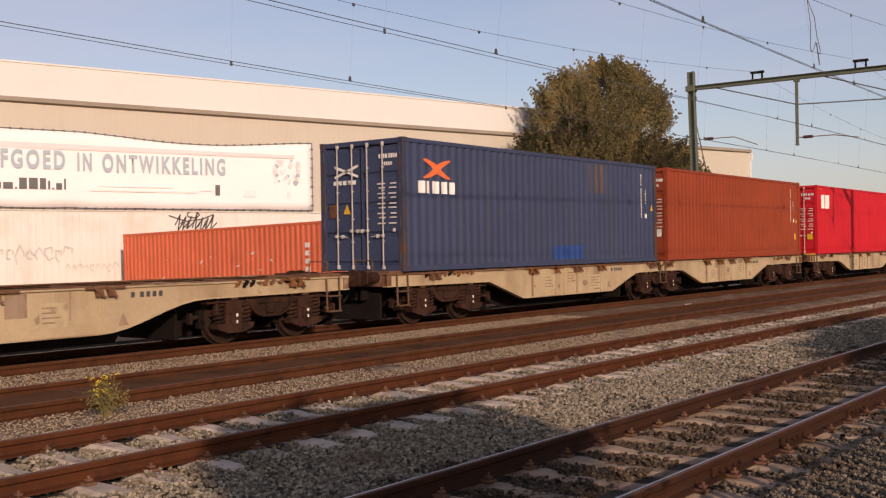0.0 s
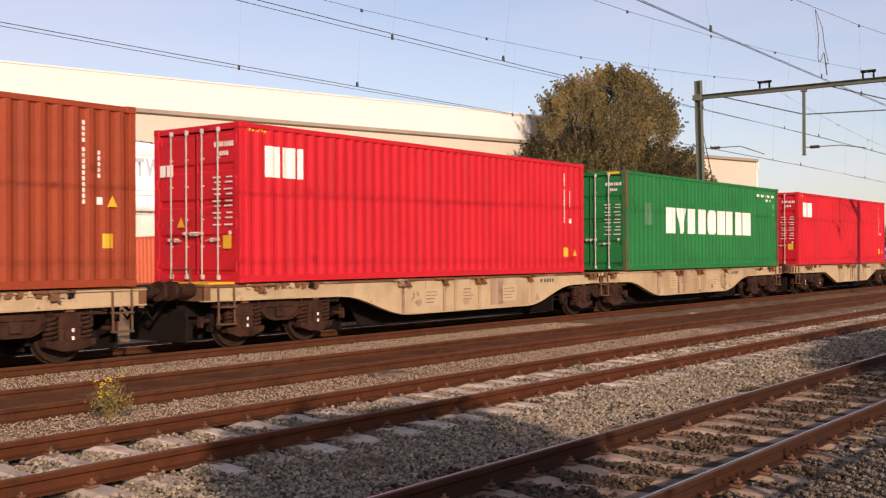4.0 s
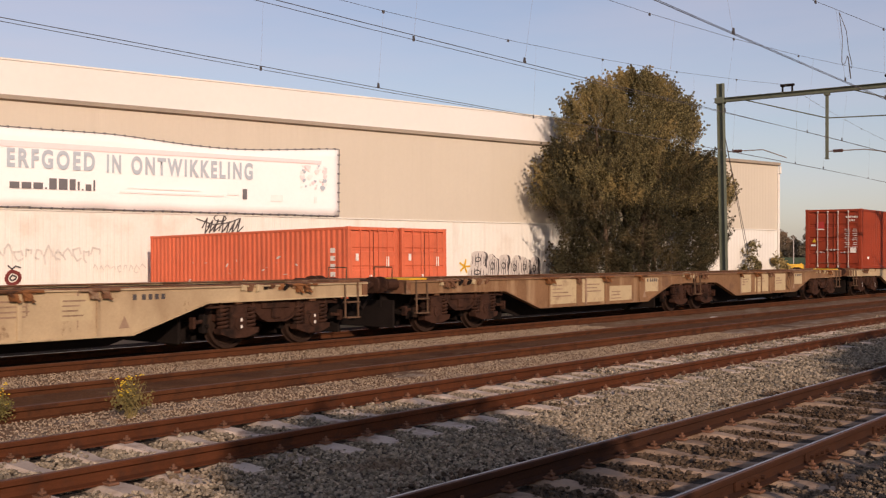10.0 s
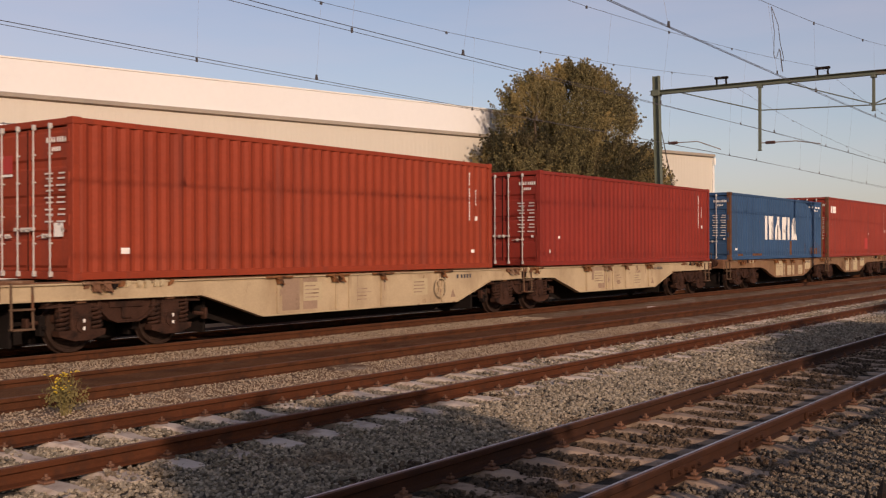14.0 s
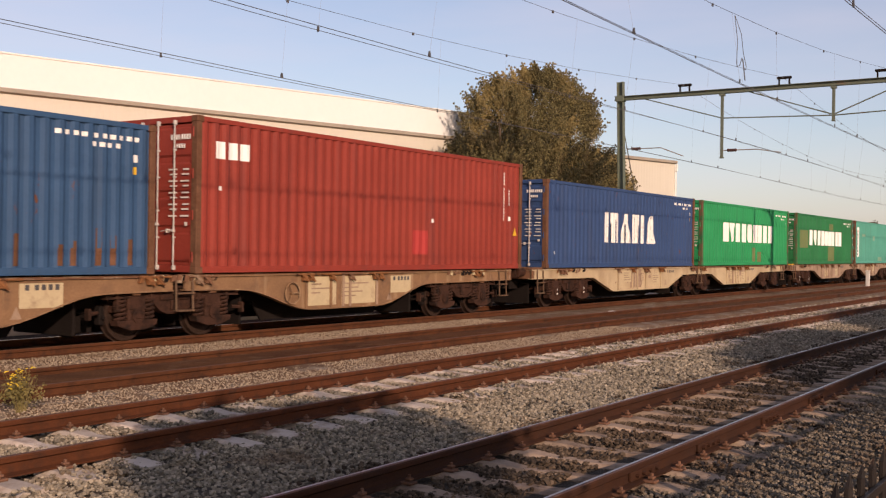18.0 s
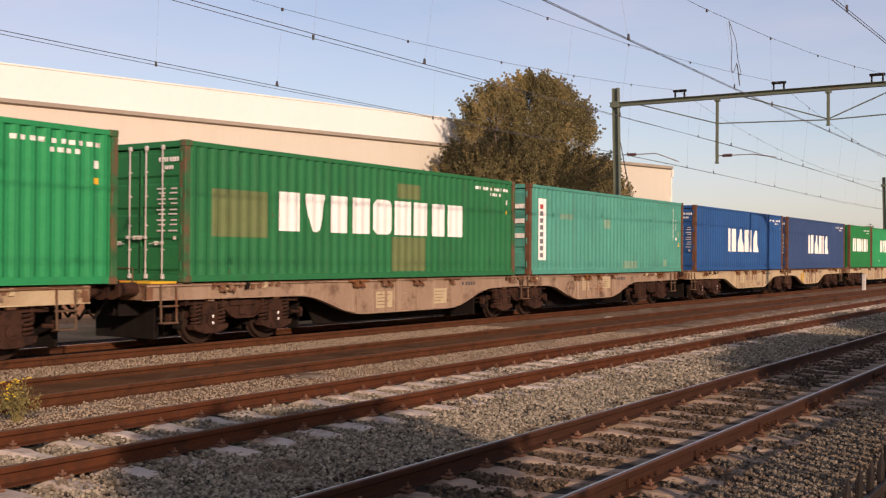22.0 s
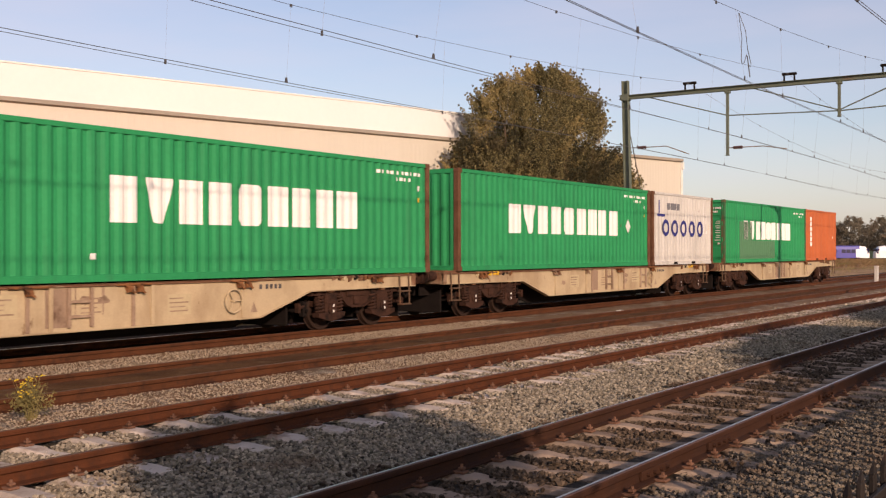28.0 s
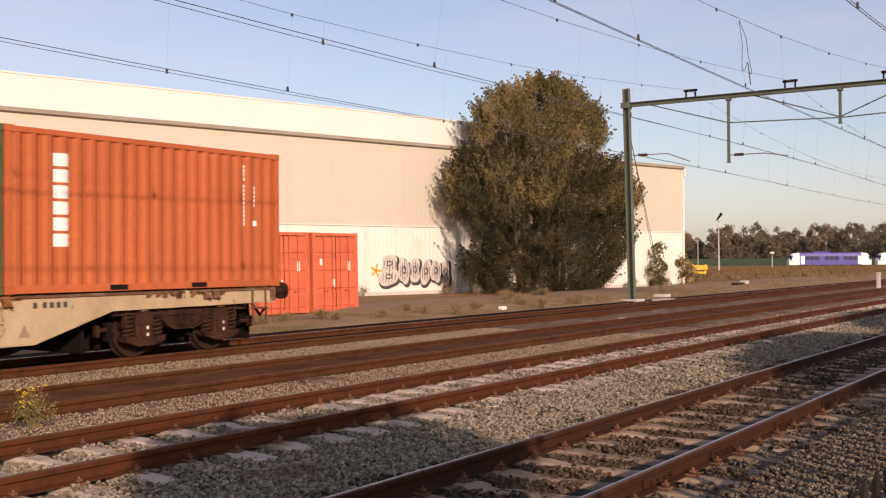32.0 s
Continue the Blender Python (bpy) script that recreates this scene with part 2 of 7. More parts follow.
M_BED_OLD = surface("brown worn ballast", (0.20, 0.128, 0.082), 0.95, vary=0.45, scale=20, fine=50, second=(0.13, 0.08, 0.052), cover=(0.45, 0.68), second_scale=0.6, third=(0.30, 0.25, 0.20), third_cover=(0.5, 0.7), third_scale=2.2, bump=0.8, depth=0.03, coords="World", spec=0.05)
M_BED_RUST = surface("rust-brown siding ballast", (0.125, 0.058, 0.029), 0.95, vary=0.4, scale=20, fine=50, second=(0.075, 0.034, 0.018), cover=(0.42, 0.65), second_scale=0.9, third=(0.15, 0.09, 0.055), third_cover=(0.55, 0.72), third_scale=3, bump=0.8, depth=0.03, coords="World", spec=0.05)
# dark rust-brown ballast, blackened further for the shade under the train
M_BED_RUST_SHADE = surface("rust-stained ballast darkened for train shade", (0.022, 0.012, 0.008), 0.95, vary=0.4, scale=20, fine=50, second=(0.010, 0.006, 0.005), cover=(0.42, 0.65), second_scale=0.9, third=(0.040, 0.022, 0.015), third_cover=(0.55, 0.72), third_scale=3, bump=0.8, depth=0.03, coords="World", spec=0.05)
M_STONE_SIDE = surface("tan dusted ballast stone", (0.165, 0.134, 0.100), 0.92, vary=0.25, scale=12, fine=60, island=0.65, second=(0.10, 0.062, 0.04), cover=(0.5, 0.72), second_scale=0.8, bump=0.2, depth=0.004, coords="World", spec=0.08)
M_STONE_OLD = surface("brown ballast stone", (0.305, 0.235, 0.168), 0.92, vary=0.25, scale=12, fine=60, island=0.34, second=(0.14, 0.085, 0.055), cover=(0.55, 0.75), second_scale=0.8, bump=0.2, depth=0.004, coords="World", spec=0.08)
M_GROUND = surface("dry earth and cut grass", (0.30, 0.165, 0.088), 0.97, vary=0.3, scale=0.8, fine=9, second=(0.17, 0.135, 0.055), cover=(0.5, 0.66), second_scale=0.11, third=(0.24, 0.155, 0.095), third_cover=(0.5, 0.7), third_scale=0.05, bump=0.25, depth=0.03, coords="World", spec=0.03)
M_VERGE = surface("pale dry earth", (0.34, 0.225, 0.135), 0.97, vary=0.25, scale=1.2, fine=12, second=(0.20, 0.16, 0.075), cover=(0.5, 0.66), second_scale=0.35, third=(0.26, 0.165, 0.10), third_cover=(0.5, 0.7), third_scale=0.15, bump=0.3, depth=0.03, coords="World", spec=0.03)
M_PAVING = surface("old grey paving", (0.29, 0.195, 0.130), 0.92, vary=0.2, scale=1.5, fine=25, second=(0.28, 0.21, 0.15), cover=(0.52, 0.7), second_scale=0.4, bump=0.25, depth=0.01, coords="World", spec=0.05)
M_WAGON = surface("dirty beige wagon paint", (0.420, 0.325, 0.205), 0.7, vary=0.14, scale=1.2, fine=25, second=(0.15, 0.085, 0.048), cover=(0.63, 0.70), second_scale=3.0, stretch=(1, 1, 0.6), third=(0.25, 0.17, 0.10), third_cover=(0.46, 0.72), third_stretch=(1, 1, 0.5), third_scale=0.9, bump=0.12, depth=0.006, spec=0.15)
M_WAGON_BROWN = surface("brown grimy wagon paint", (0.27, 0.185, 0.13), 0.75, vary=0.18, scale=1.2, fine=25, second=(0.12, 0.07, 0.045), cover=(0.53, 0.68), second_scale=1.6, third=(0.36, 0.27, 0.19), third_cover=(0.52, 0.7), third_stretch=(3, 3, 0.3), third_scale=0.8, bump=0.12, depth=0.006, spec=0.08)
M_DECK_RUST = surface("orange-rusted fitting steel", (0.20, 0.085, 0.036), 0.85, vary=0.35, scale=4, fine=30, second=(0.05, 0.026, 0.017), cover=(0.5, 0.62), second_scale=5, bump=0.2, depth=0.006, spec=0.08)
M_WAGON_RUST = surface("rusty deck steel", (0.15, 0.075, 0.044), 0.85, vary=0.3, scale=3, fine=30, second=(0.34, 0.26, 0.18), cover=(0.55, 0.7), second_scale=1.2, bump=0.2, depth=0.006, spec=0.08)
M_LADDER = surface("grimy painted step bar", (0.11, 0.068, 0.044), 0.75, vary=0.2, second=RUST, cover=(0.55, 0.7), bump=0.05, spec=0.08)
M_BOGIE = surface("brake-dust brown bogie steel", (0.046, 0.022, 0.015), 0.85, vary=0.35, scale=4, fine=30, second=(0.016, 0.010, 0.008), cover=(0.48, 0.65), second_scale=3, bump=0.2, depth=0.006, spec=0.08)
M_WHEEL = surface("dark wheel steel", (0.035, 0.021, 0.016), 0.7, metal=0.2, vary=0.25, scale=4, fine=30, bump=0.1, depth=0.004, spec=0.08)
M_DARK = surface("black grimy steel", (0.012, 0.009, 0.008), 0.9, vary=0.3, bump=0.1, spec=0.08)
M_GALV = surface("worn galvanised steel", (0.44, 0.41, 0.38), 0.5, metal=0.0, vary=0.15, bump=0.05)
M_GALV_DIRTY = surface("dirty galvanised rod", (0.24, 0.19, 0.155), 0.6, metal=0.2, vary=0.2, second=RUST, cover=(0.6, 0.7), bump=0.05)
M_WHITE = surface("white marking paint", (0.74, 0.72, 0.68), 0.6, vary=0.06, scale=2, fine=20, bump=0)
M_WHITE_WORN = surface("worn white marking paint", (0.70, 0.67, 0.62), 0.7, vary=0.2, scale=6, fine=30, second=(0.33, 0.30, 0.28), cover=(0.58, 0.66), second_scale=4, bump=0)
M_YELLOW = surface("yellow marking paint", (0.62, 0.36, 0.03), 0.6, vary=0.12, bump=0)
M_ORANGE_MARK = surface("orange marking paint", (0.72, 0.16, 0.05), 0.6, vary=0.1, bump=0)
M_NAVY_MARK = surface("navy blue marking paint", (0.025, 0.028, 0.16), 0.6, vary=0.1, bump=0)
M_MAST = surface("grey-green painted mast steel", (0.105, 0.122, 0.090), 0.6, vary=0.15, scale=2, fine=20, second=(0.14, 0.10, 0.07), cover=(0.6, 0.72), second_scale=1.5, bump=0.08, depth=0.004)
M_WIRE = surface("dark copper wire", (0.105, 0.098, 0.095), 0.5, metal=0.5, vary=0.1, bump=0)
M_INSUL = surface("brown insulator", (0.07, 0.035, 0.03), 0.35, vary=0.1, bump=0)
M_CLAD_TAN = surface("tan profiled steel cladding", (0.512, 0.472, 0.392), 0.6, vary=0.03, scale=0.25, fine=6, third=(0.483, 0.443, 0.366), third_cover=(0.5, 0.75), third_stretch=(1, 1, 0.06), third_scale=0.8, bump=0)
M_CLAD_WHITE = surface("dirty white profiled cladding", (0.665, 0.663, 0.615), 0.65, vary=0.05, scale=0.4, fine=8, second=(0.54, 0.51, 0.45), cover=(0.58, 0.78), second_scale=0.9, stretch=(1, 1, 0.12), third=(0.58, 0.52, 0.45), third_cover=(0.55, 0.8), third_scale=0.5, bump=0.05)
M_FASCIA = surface("cream roof fascia sheet", (0.638, 0.634, 0.605), 0.55, vary=0.03, scale=0.2, fine=4, bump=0)
M_GUTTER = surface("weathered grey gutter", (0.30, 0.26, 0.21), 0.7, vary=0.2, scale=0.5, bump=0.05)
M_BANNER = surface("white banner cloth", (0.81, 0.805, 0.81), 0.75, vary=0.03, scale=0.4, fine=5, bump=0.1, depth=0.02)
M_PINK = surface("faded pink print", (0.80, 0.63, 0.64), 0.75, vary=0.04, bump=0)
M_PRINT = surface("grey-blue print", (0.37, 0.44, 0.50), 0.75, vary=0.06, bump=0)
M_PRINT_DARK = surface("dark grey print", (0.13, 0.13, 0.14), 0.75, vary=0.06, bump=0)
M_PRINT_PALE = surface("pale grey print", (0.77, 0.75, 0.745), 0.75, vary=0.06, bump=0)
M_PRINT_FADED = surface("faded white print", (0.58, 0.54, 0.50), 0.7, vary=0.15, scale=6, fine=30, bump=0)
M_WAGON_PALE = surface("pale touch-up paint", (0.43, 0.345, 0.215), 0.75, vary=0.12, scale=3, fine=25, second=(0.30, 0.22, 0.14), cover=(0.55, 0.7), second_scale=3, bump=0.05, spec=0.15)
M_WAGON_TAN = surface("brown-stained beige wagon paint", (0.20, 0.112, 0.060), 0.75, vary=0.25, scale=1.2, fine=25, second=(0.15, 0.085, 0.05), cover=(0.53, 0.66), second_scale=1.6, third=(0.36, 0.25, 0.15), third_cover=(0.55, 0.75), third_stretch=(3, 3, 0.3), third_scale=0.8, bump=0.12, depth=0.006, spec=0.15)
M_SPRAY = surface("black spray paint", (0.06, 0.055, 0.058), 0.6, vary=0.2, bump=0)
M_SPRAY_GREY = surface("silver spray paint", (0.50, 0.47, 0.44), 0.5, vary=0.1, bump=0)
M_SPRAY_RED = surface("dark red spray paint", (0.22, 0.045, 0.04), 0.6, vary=0.2, bump=0)
M_SPRAY_FAINT = surface("faint grey spray paint", (0.545, 0.535, 0.505), 0.7, vary=0.1, bump=0)
M_FENCE = surface("black painted iron", (0.022, 0.018, 0.016), 0.5, vary=0.3, fine=30, second=(0.06, 0.03, 0.018), cover=(0.58, 0.7), second_scale=6, bump=0.15, depth=0.003, spec=0.08)
M_BARK = surface("brown bark", (0.10, 0.07, 0.05), 0.95, vary=0.3, scale=4, fine=30, bump=0.5, depth=0.02, spec=0.08)
M_CONCRETE = surface("pale concrete", (0.50, 0.47, 0.43), 0.9, vary=0.12, bump=0.15)


def leaf_material(name, a, b, c, patch=0.45):
    """Leaves of three mixed colours that let a little light through."""
    m = bpy.data.materials.new(name)
    m.use_nodes = True
    nt = m.node_tree
    bs = nt.nodes["Principled BSDF"]
    geo = nt.nodes.new("ShaderNodeNewGeometry")
    big = grain(nt, patch, 3, coords="World")
    col = blend(nt, geo.outputs["Random Per Island"], a, b)
    col = blend(nt, ramp(nt, 0.5, 0.68, big), col, c)
    nt.links.new(col, bs.inputs["Base Color"])
    bs.inputs["Roughness"].default_value = 0.65
    bs.inputs["Specular IOR Level"].default_value = 0.12
    tr = nt.nodes.new("ShaderNodeBsdfTranslucent")
    nt.links.new(col, tr.inputs["Color"])
    mix = nt.nodes.new("ShaderNodeMixShader")
    mix.inputs[0].default_value = 0.16
    nt.links.new(bs.outputs[0], mix.inputs[1])
    nt.links.new(tr.outputs[0], mix.inputs[2])
    nt.links.new(mix.outputs[0], nt.nodes["Material Output"].inputs["Surface"])
    return m


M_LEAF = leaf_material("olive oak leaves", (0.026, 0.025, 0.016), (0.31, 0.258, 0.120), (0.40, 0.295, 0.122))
M_LEAF_FAR = leaf_material("autumn woodland leaves", (0.115, 0.102, 0.074), (0.195, 0.162, 0.112), (0.215, 0.148, 0.098), 0.06)
# grey-green leaves, darkened to carry the shade of the lower crown
M_LEAF_LOW_SHADE = leaf_material("grey-green leaves darkened for shade", (0.008, 0.009, 0.007), (0.100, 0.090, 0.048), (0.13, 0.098, 0.050), 0.6)
M_WEED = leaf_material("ragwort leaves", (0.09, 0.095, 0.03), (0.19, 0.175, 0.06), (0.19, 0.15, 0.06))
M_DRY = leaf_material("dry verge grass", (0.20, 0.15, 0.075), (0.30, 0.22, 0.11), (0.17, 0.14, 0.06))
M_BLOOM = surface("yellow ragwort bloom", (0.65, 0.45, 0.04), 0.7, vary=0.2, bump=0)


# ---- ground ----
def rough_sheet(name, x0, x1, y0, y1, z, step, lift, mat, label, category, drop=0.12):
    """An uneven sheet of ground with thickness down to 0.6 m below."""
    nx, ny = max(2, int((x1 - x0) / step[0])), max(2, int((y1 - y0) / step[1]))
    s = Shape()
    for i in range(nx + 1):
        for j in range(ny + 1):
            x, y = x0 + (x1 - x0) * i / nx, y0 + (y1 - y0) * j / ny
            edge = j in (0, ny) or i in (0, nx)
            h = z + (0 if edge else lift * noise.noise((x * 0.9, y * 0.9, 3.1)) + 0.4 * lift * noise.noise((x * 3.1, y * 3.1, 7.7)))
            s.v.append((x, y, h if not edge else z - drop))
    s.f = [(i * (ny + 1) + j, (i + 1) * (ny + 1) + j, (i + 1) * (ny + 1) + j + 1, i * (ny + 1) + j + 1) for i in range(nx) for j in range(ny)]
    return solo(name, s, mat, label, category, kind="structure", smooth=True)


def fall(x, y):
    """Height of the open ground, which sinks a little towards the far yard."""
    r = math.hypot(x - 30, y - 15)
    for (r0, z0), (r1, z1) in ((( 0, -0.24), (80, -0.24)), ((80, -0.24), (200, -0.60)), ((200, -0.60), (500, -1.05))):
        if r <= r1:
            return z0 + (z1 - z0) * (r - r0) / (r1 - r0)
    return -1.05


g = Shape()
ring = [8, 30, 80, 120, 160, 200, 300, 400, 500, 1200, 3500]
g.v.append((30, 15, -0.24))
for r in ring:
    g.v += [(30 + r * math.cos(2 * math.pi * k / 40), 15 + r * math.sin(2 * math.pi * k / 40), fall(30 + r, 15)) for k in range(40)]
g.f += [(0, 1 + k, 1 + (k + 1) % 40) for k in range(40)]
for i in range(len(ring) - 1):
    g.f += [(1 + i * 40 + k, 1 + i * 40 + (k + 1) % 40, 1 + (i + 1) * 40 + (k + 1) % 40, 1 + (i + 1) * 40 + k) for k in range(40)]
solo("ground", g, M_GROUND, "dry brown earth with patches of cut grass", "ground", kind="structure")
rough_sheet("ballast_bed", -30, 320, 1.6, 10.0, -0.215, (0.8, 0.3), 0.035, M_BED, "grey stone ballast between the tracks", "ballast")
rough_sheet("ballast_bed_old", -30, 320, 9.8, 18.2, -0.155, (0.8, 0.3), 0.04, M_BED_OLD, "brown worn ballast under old sidings", "ballast")
# runs on past the far rail to stand in for the train's shade
rough_sheet("track_bed", -30, 320, 14.90, 18.3, -0.125, (0.8, 0.2), 0.02, M_BED_RUST_SHADE, "dark rust-brown ballast of the goods line, under-train shade in its colour", "ballast", 0.0)
rough_sheet("track_bed", -30, 320, 10.92, 12.32, -0.10, (0.8, 0.2), 0.02, M_BED_RUST, "rust-brown ballast between the rails of the siding", "ballast", 0.0)
rough_sheet("pavement", 30, 100, 21.5, 27.5, -0.10, (1.2, 0.6), 0.04, M_PAVING, "worn grey paving strip beside the hall", "pavement")
rough_sheet("verge", -30, 320, 18.0, 23.5, -0.10, (1.0, 0.5), 0.10, M_VERGE, "dry grassy verge behind the tracks", "verge")

# ---- tracks ----
TRACKS = ((4.085, True, "main running line with bright worn rail heads"), (8.17, False, "rusty running line on pale concrete sleepers"),
          (11.62, False, "old rusty siding sunk in brown ballast"), (15.59, False, "rusty line on which the goods train runs"))
WEB = [(-0.066, -0.159), (0.066, -0.159), (0.066, -0.146), (0.014, -0.130), (0.009, -0.100), (0.009, -0.062), (0.033, -0.046), (0.034, -0.014), (0.028, -0.003),
       (-0.028, -0.003), (-0.034, -0.014), (-0.033, -0.046), (-0.009, -0.062), (-0.009, -0.100), (-0.014, -0.130), (-0.066, -0.146)]
TRACK_OBS = []
for yc, bright, text in TRACKS:
    tr = thing("railway_track", pose(0, yc, 0), text, "track", "tracks of the station yard", "structure")
    TRACK_OBS.append(tr)
    for side in (-0.7525, 0.7525):
        rail = part("rail", stored("rail", lambda: Shape().slab(WEB, "x", -30, 330)), M_RAIL_DARK if bright else M_RAIL_RUST if yc > 10 else M_RAIL, tr, at=pose(0, side, 0))
        head = Shape().slab([(-0.027, -0.004), (0.027, -0.004), (0.022, 0.0), (-0.022, 0.0)], "x", -30, 330)
        part("rail_head", head, M_HEAD_DULL, rail)
        if bright or (yc > 15 and side > 0):
            edge = 0.020 if bright else 0.0
            part("running_band", Shape().box(-30, 330, edge - (0.018 if bright else 0.02), edge + (0.003 if bright else 0.02), -0.003, 0.0012), M_HEAD, rail, "bright worn running band")
# bolted joints in the nearest rail
for x in (5.9, 8.05, 9.56, 11.5, 13.4, 17.3):
    s = Shape().cbox(-0.30, 0.30, 0.010, 0.036, -0.125, -0.05, 0.004)
    for k in (-0.2, -0.07, 0.07, 0.2):
        s.tube([(k, 0.03, -0.088), (k, 0.065, -0.088)], 0.016, 6)
    s.box(-0.012, 0.012, -0.037, -0.034, -0.15, -0.002)
    part("fishplate", s, M_RAIL_DARK, TRACK_OBS[0], at=pose(x, -0.7525, 0, 0, 0, 180))


# ---- hall beside the line ----
HALL = Matrix.Translation((0, 47.0, 0)) @ pose(0, 0, 0, 0, 0, -math.degrees(math.atan(0.27)))
# in the hall's own space x runs along its front and y away from the line
K = math.sqrt(1 + 0.27 ** 2)


def on_hall(x_over_y):
    """Distance along the hall's front at which a sight line from the platform meets it."""
    y = 47.0 / (1 + 0.27 * x_over_y)
    return x_over_y * y * K


def ribbed(x0, x1, z0, z1, pitch=0.25, deep=0.035, y=0.0):
    """Trapezoid-profiled sheet with a back, as a swept outline."""
    line, x = [], x0
    while x < x1 - 1e-6:
        for dx, dy in ((0, 0), (0.45, 0), (0.55, -1), (0.9, -1)):
            line.append((min(x + dx * pitch, x1), y + dy * deep))
        x += pitch
    line += [(x1, y), (x1, y + 0.12), (x0, y + 0.12)]
    return Shape().slab(line, "z", z0, z1)


H0, H1 = -12.0, on_hall(2.604)
hall = thing("warehouse", HALL, "long warehouse with tan and dirty white metal cladding", "building")
part("lower_cladding", ribbed(H0, H1, -0.25, 3.5, 0.30, 0.008), M_CLAD_WHITE, hall, "dirty white ribbed lower cladding")
part("upper_cladding", ribbed(H0, H1, 3.5, 8.0, 0.30, 0.003, -0.02), M_CLAD_TAN, hall, "tan ribbed upper cladding")
part("plinth", Shape().cbox(H0, H1, -0.05, 0.10, -0.25, -0.05), M_CONCRETE, hall)
part("drip_flashing", Shape().cbox(H0, H1, -0.075, 0.0, 3.47, 3.53, 0.008), M_CLAD_WHITE, hall)
part("gutter", Shape().slab([(-0.22, 7.96), (-0.04, 7.90), (0.10, 7.90), (0.10, 8.14), (-0.20, 8.14), (-0.24, 8.10)], "x", H0, H1), M_GUTTER, hall, "weathered grey eaves gutter")
HF = on_hall(1.98)
part("fascia", Shape().slab([(0.02, 8.14), (0.16, 8.14), (0.30, 9.56), (0.22, 9.60), (0.10, 9.58)], "x", H0, HF), M_FASCIA, hall, "cream sheet fascia above the gutter")
part("fascia_cap", Shape().cbox(H0, HF + 0.05, 0.06, 0.36, 9.58, 9.66), M_CLAD_WHITE, hall)
part("roof", Shape().slab([(0.12, 8.0), (30, 9.2), (30, 9.0), (0.12, 7.8)], "x", H0, H1), M_GUTTER, hall)
part("end_wall", Shape().box(H1 - 0.12, H1, 0.14, 30, -0.25, 7.9), M_CLAD_TAN, hall)
part("far_end_wall", Shape().box(H0, H0 + 0.12, 0.14, 30, -0.25, 7.9), M_CLAD_TAN, hall)
part("back_wall", Shape().box(H0, H1, 30, 30.15, -0.25, 9.1), M_CLAD_TAN, hall)
part("corner_trim", Shape().cbox(H1 - 0.10, H1 + 0.10, -0.10, 0.14, -0.25, 7.85), M_CLAD_WHITE, hall, "pale corner flashing")
part("downpipe", Shape().tube([(H1 + 0.02, -0.16, 7.9), (H1 + 0.02, -0.16, 7.4)], 0.09, 8), M_CLAD_WHITE, hall)

# banner on the hall
B0, B1 = on_hall(0.44), on_hall(1.032)
banner = thing("banner", HALL @ pose(0, -0.12, 0), "large white printed banner lashed to the hall wall", "banner")


def banner_top(x):
    u = (x - B0) / (B1 - B0)
    return 6.86 - 0.30 * max(0.0, math.sin(math.pi * min(1, max(0, (u - 0.42) / 0.58)))) ** 1.5 - 0.12 * u + 0.14 * u * u


s, nb = Shape(), 60
for i in range(nb + 1):
    x = B0 + (B1 - B0) * i / nb
    top, bot = banner_top(x), 3.60 - 0.03 * math.sin(i * 0.7)
    for j in range(9):
        w = 0.03 * noise.noise((x * 0.6, j * 0.4, 0))
        s.v.append((x, -0.02 + w, bot + (top - bot) * j / 8))
s.f = [(i * 9 + j, (i + 1) * 9 + j, (i + 1) * 9 + j + 1, i * 9 + j + 1) for i in range(nb) for j in range(8)]
cloth = part("cloth", s, M_BANNER, banner, smooth=True)
sol = cloth.modifiers.new("thick", "SOLIDIFY")
sol.thickness = 0.006
hem = Shape().tube([(B1, -0.03, 3.60), (B1, -0.03, banner_top(B1))], 0.022, 6)
hem.tube([(B0 + (B1 - B0) * i / nb, -0.03, banner_top(B0 + (B1 - B0) * i / nb)) for i in range(nb + 1)], 0.022, 6)
hem.tube([(B0, -0.03, 3.59), (B1, -0.03, 3.59)], 0.022, 6)
part("hem_rope", hem, M_PRINT_DARK, banner, "dark lashing rope round the edge")
s = Shape()
for i in range(46):
    x = B0 + (B1 - B0) * (i + 0.5) / 46
    s.box(x - 0.03, x + 0.02, -0.055, 0.10, banner_top(x) - 0.05, banner_top(x) + 0.05)
    s.box(x - 0.03, x + 0.02, -0.055, 0.10, 3.54, 3.63)
for j in range(7):
    s.box(B1 - 0.09, B1 + 0.05, -0.07, 0.10, 3.8 + 0.46 * j, 3.86 + 0.46 * j)
part("lacing", s, M_PRINT_DARK, banner, kind="stuff")
s, LA, LB = Shape(), on_hall(0.56), B1 - 0.05 * (B1 - B0)
line = lambda x: banner_top(LA) - 0.68 + (banner_top(LB) - 0.66 - banner_top(LA) + 0.68) * (x - LA) / (LB - LA)
s.add([(B0 + 0.2, -0.062, line(B0) - 0.14), (LB, -0.062, line(LB) - 0.08), (LB, -0.062, line(LB) + 0.08), (B0 + 0.2, -0.062, line(B0) + 0.14)], [(0, 1, 2, 3)])
part("pink_line", s, M_PINK, banner, "faded pink printed line")


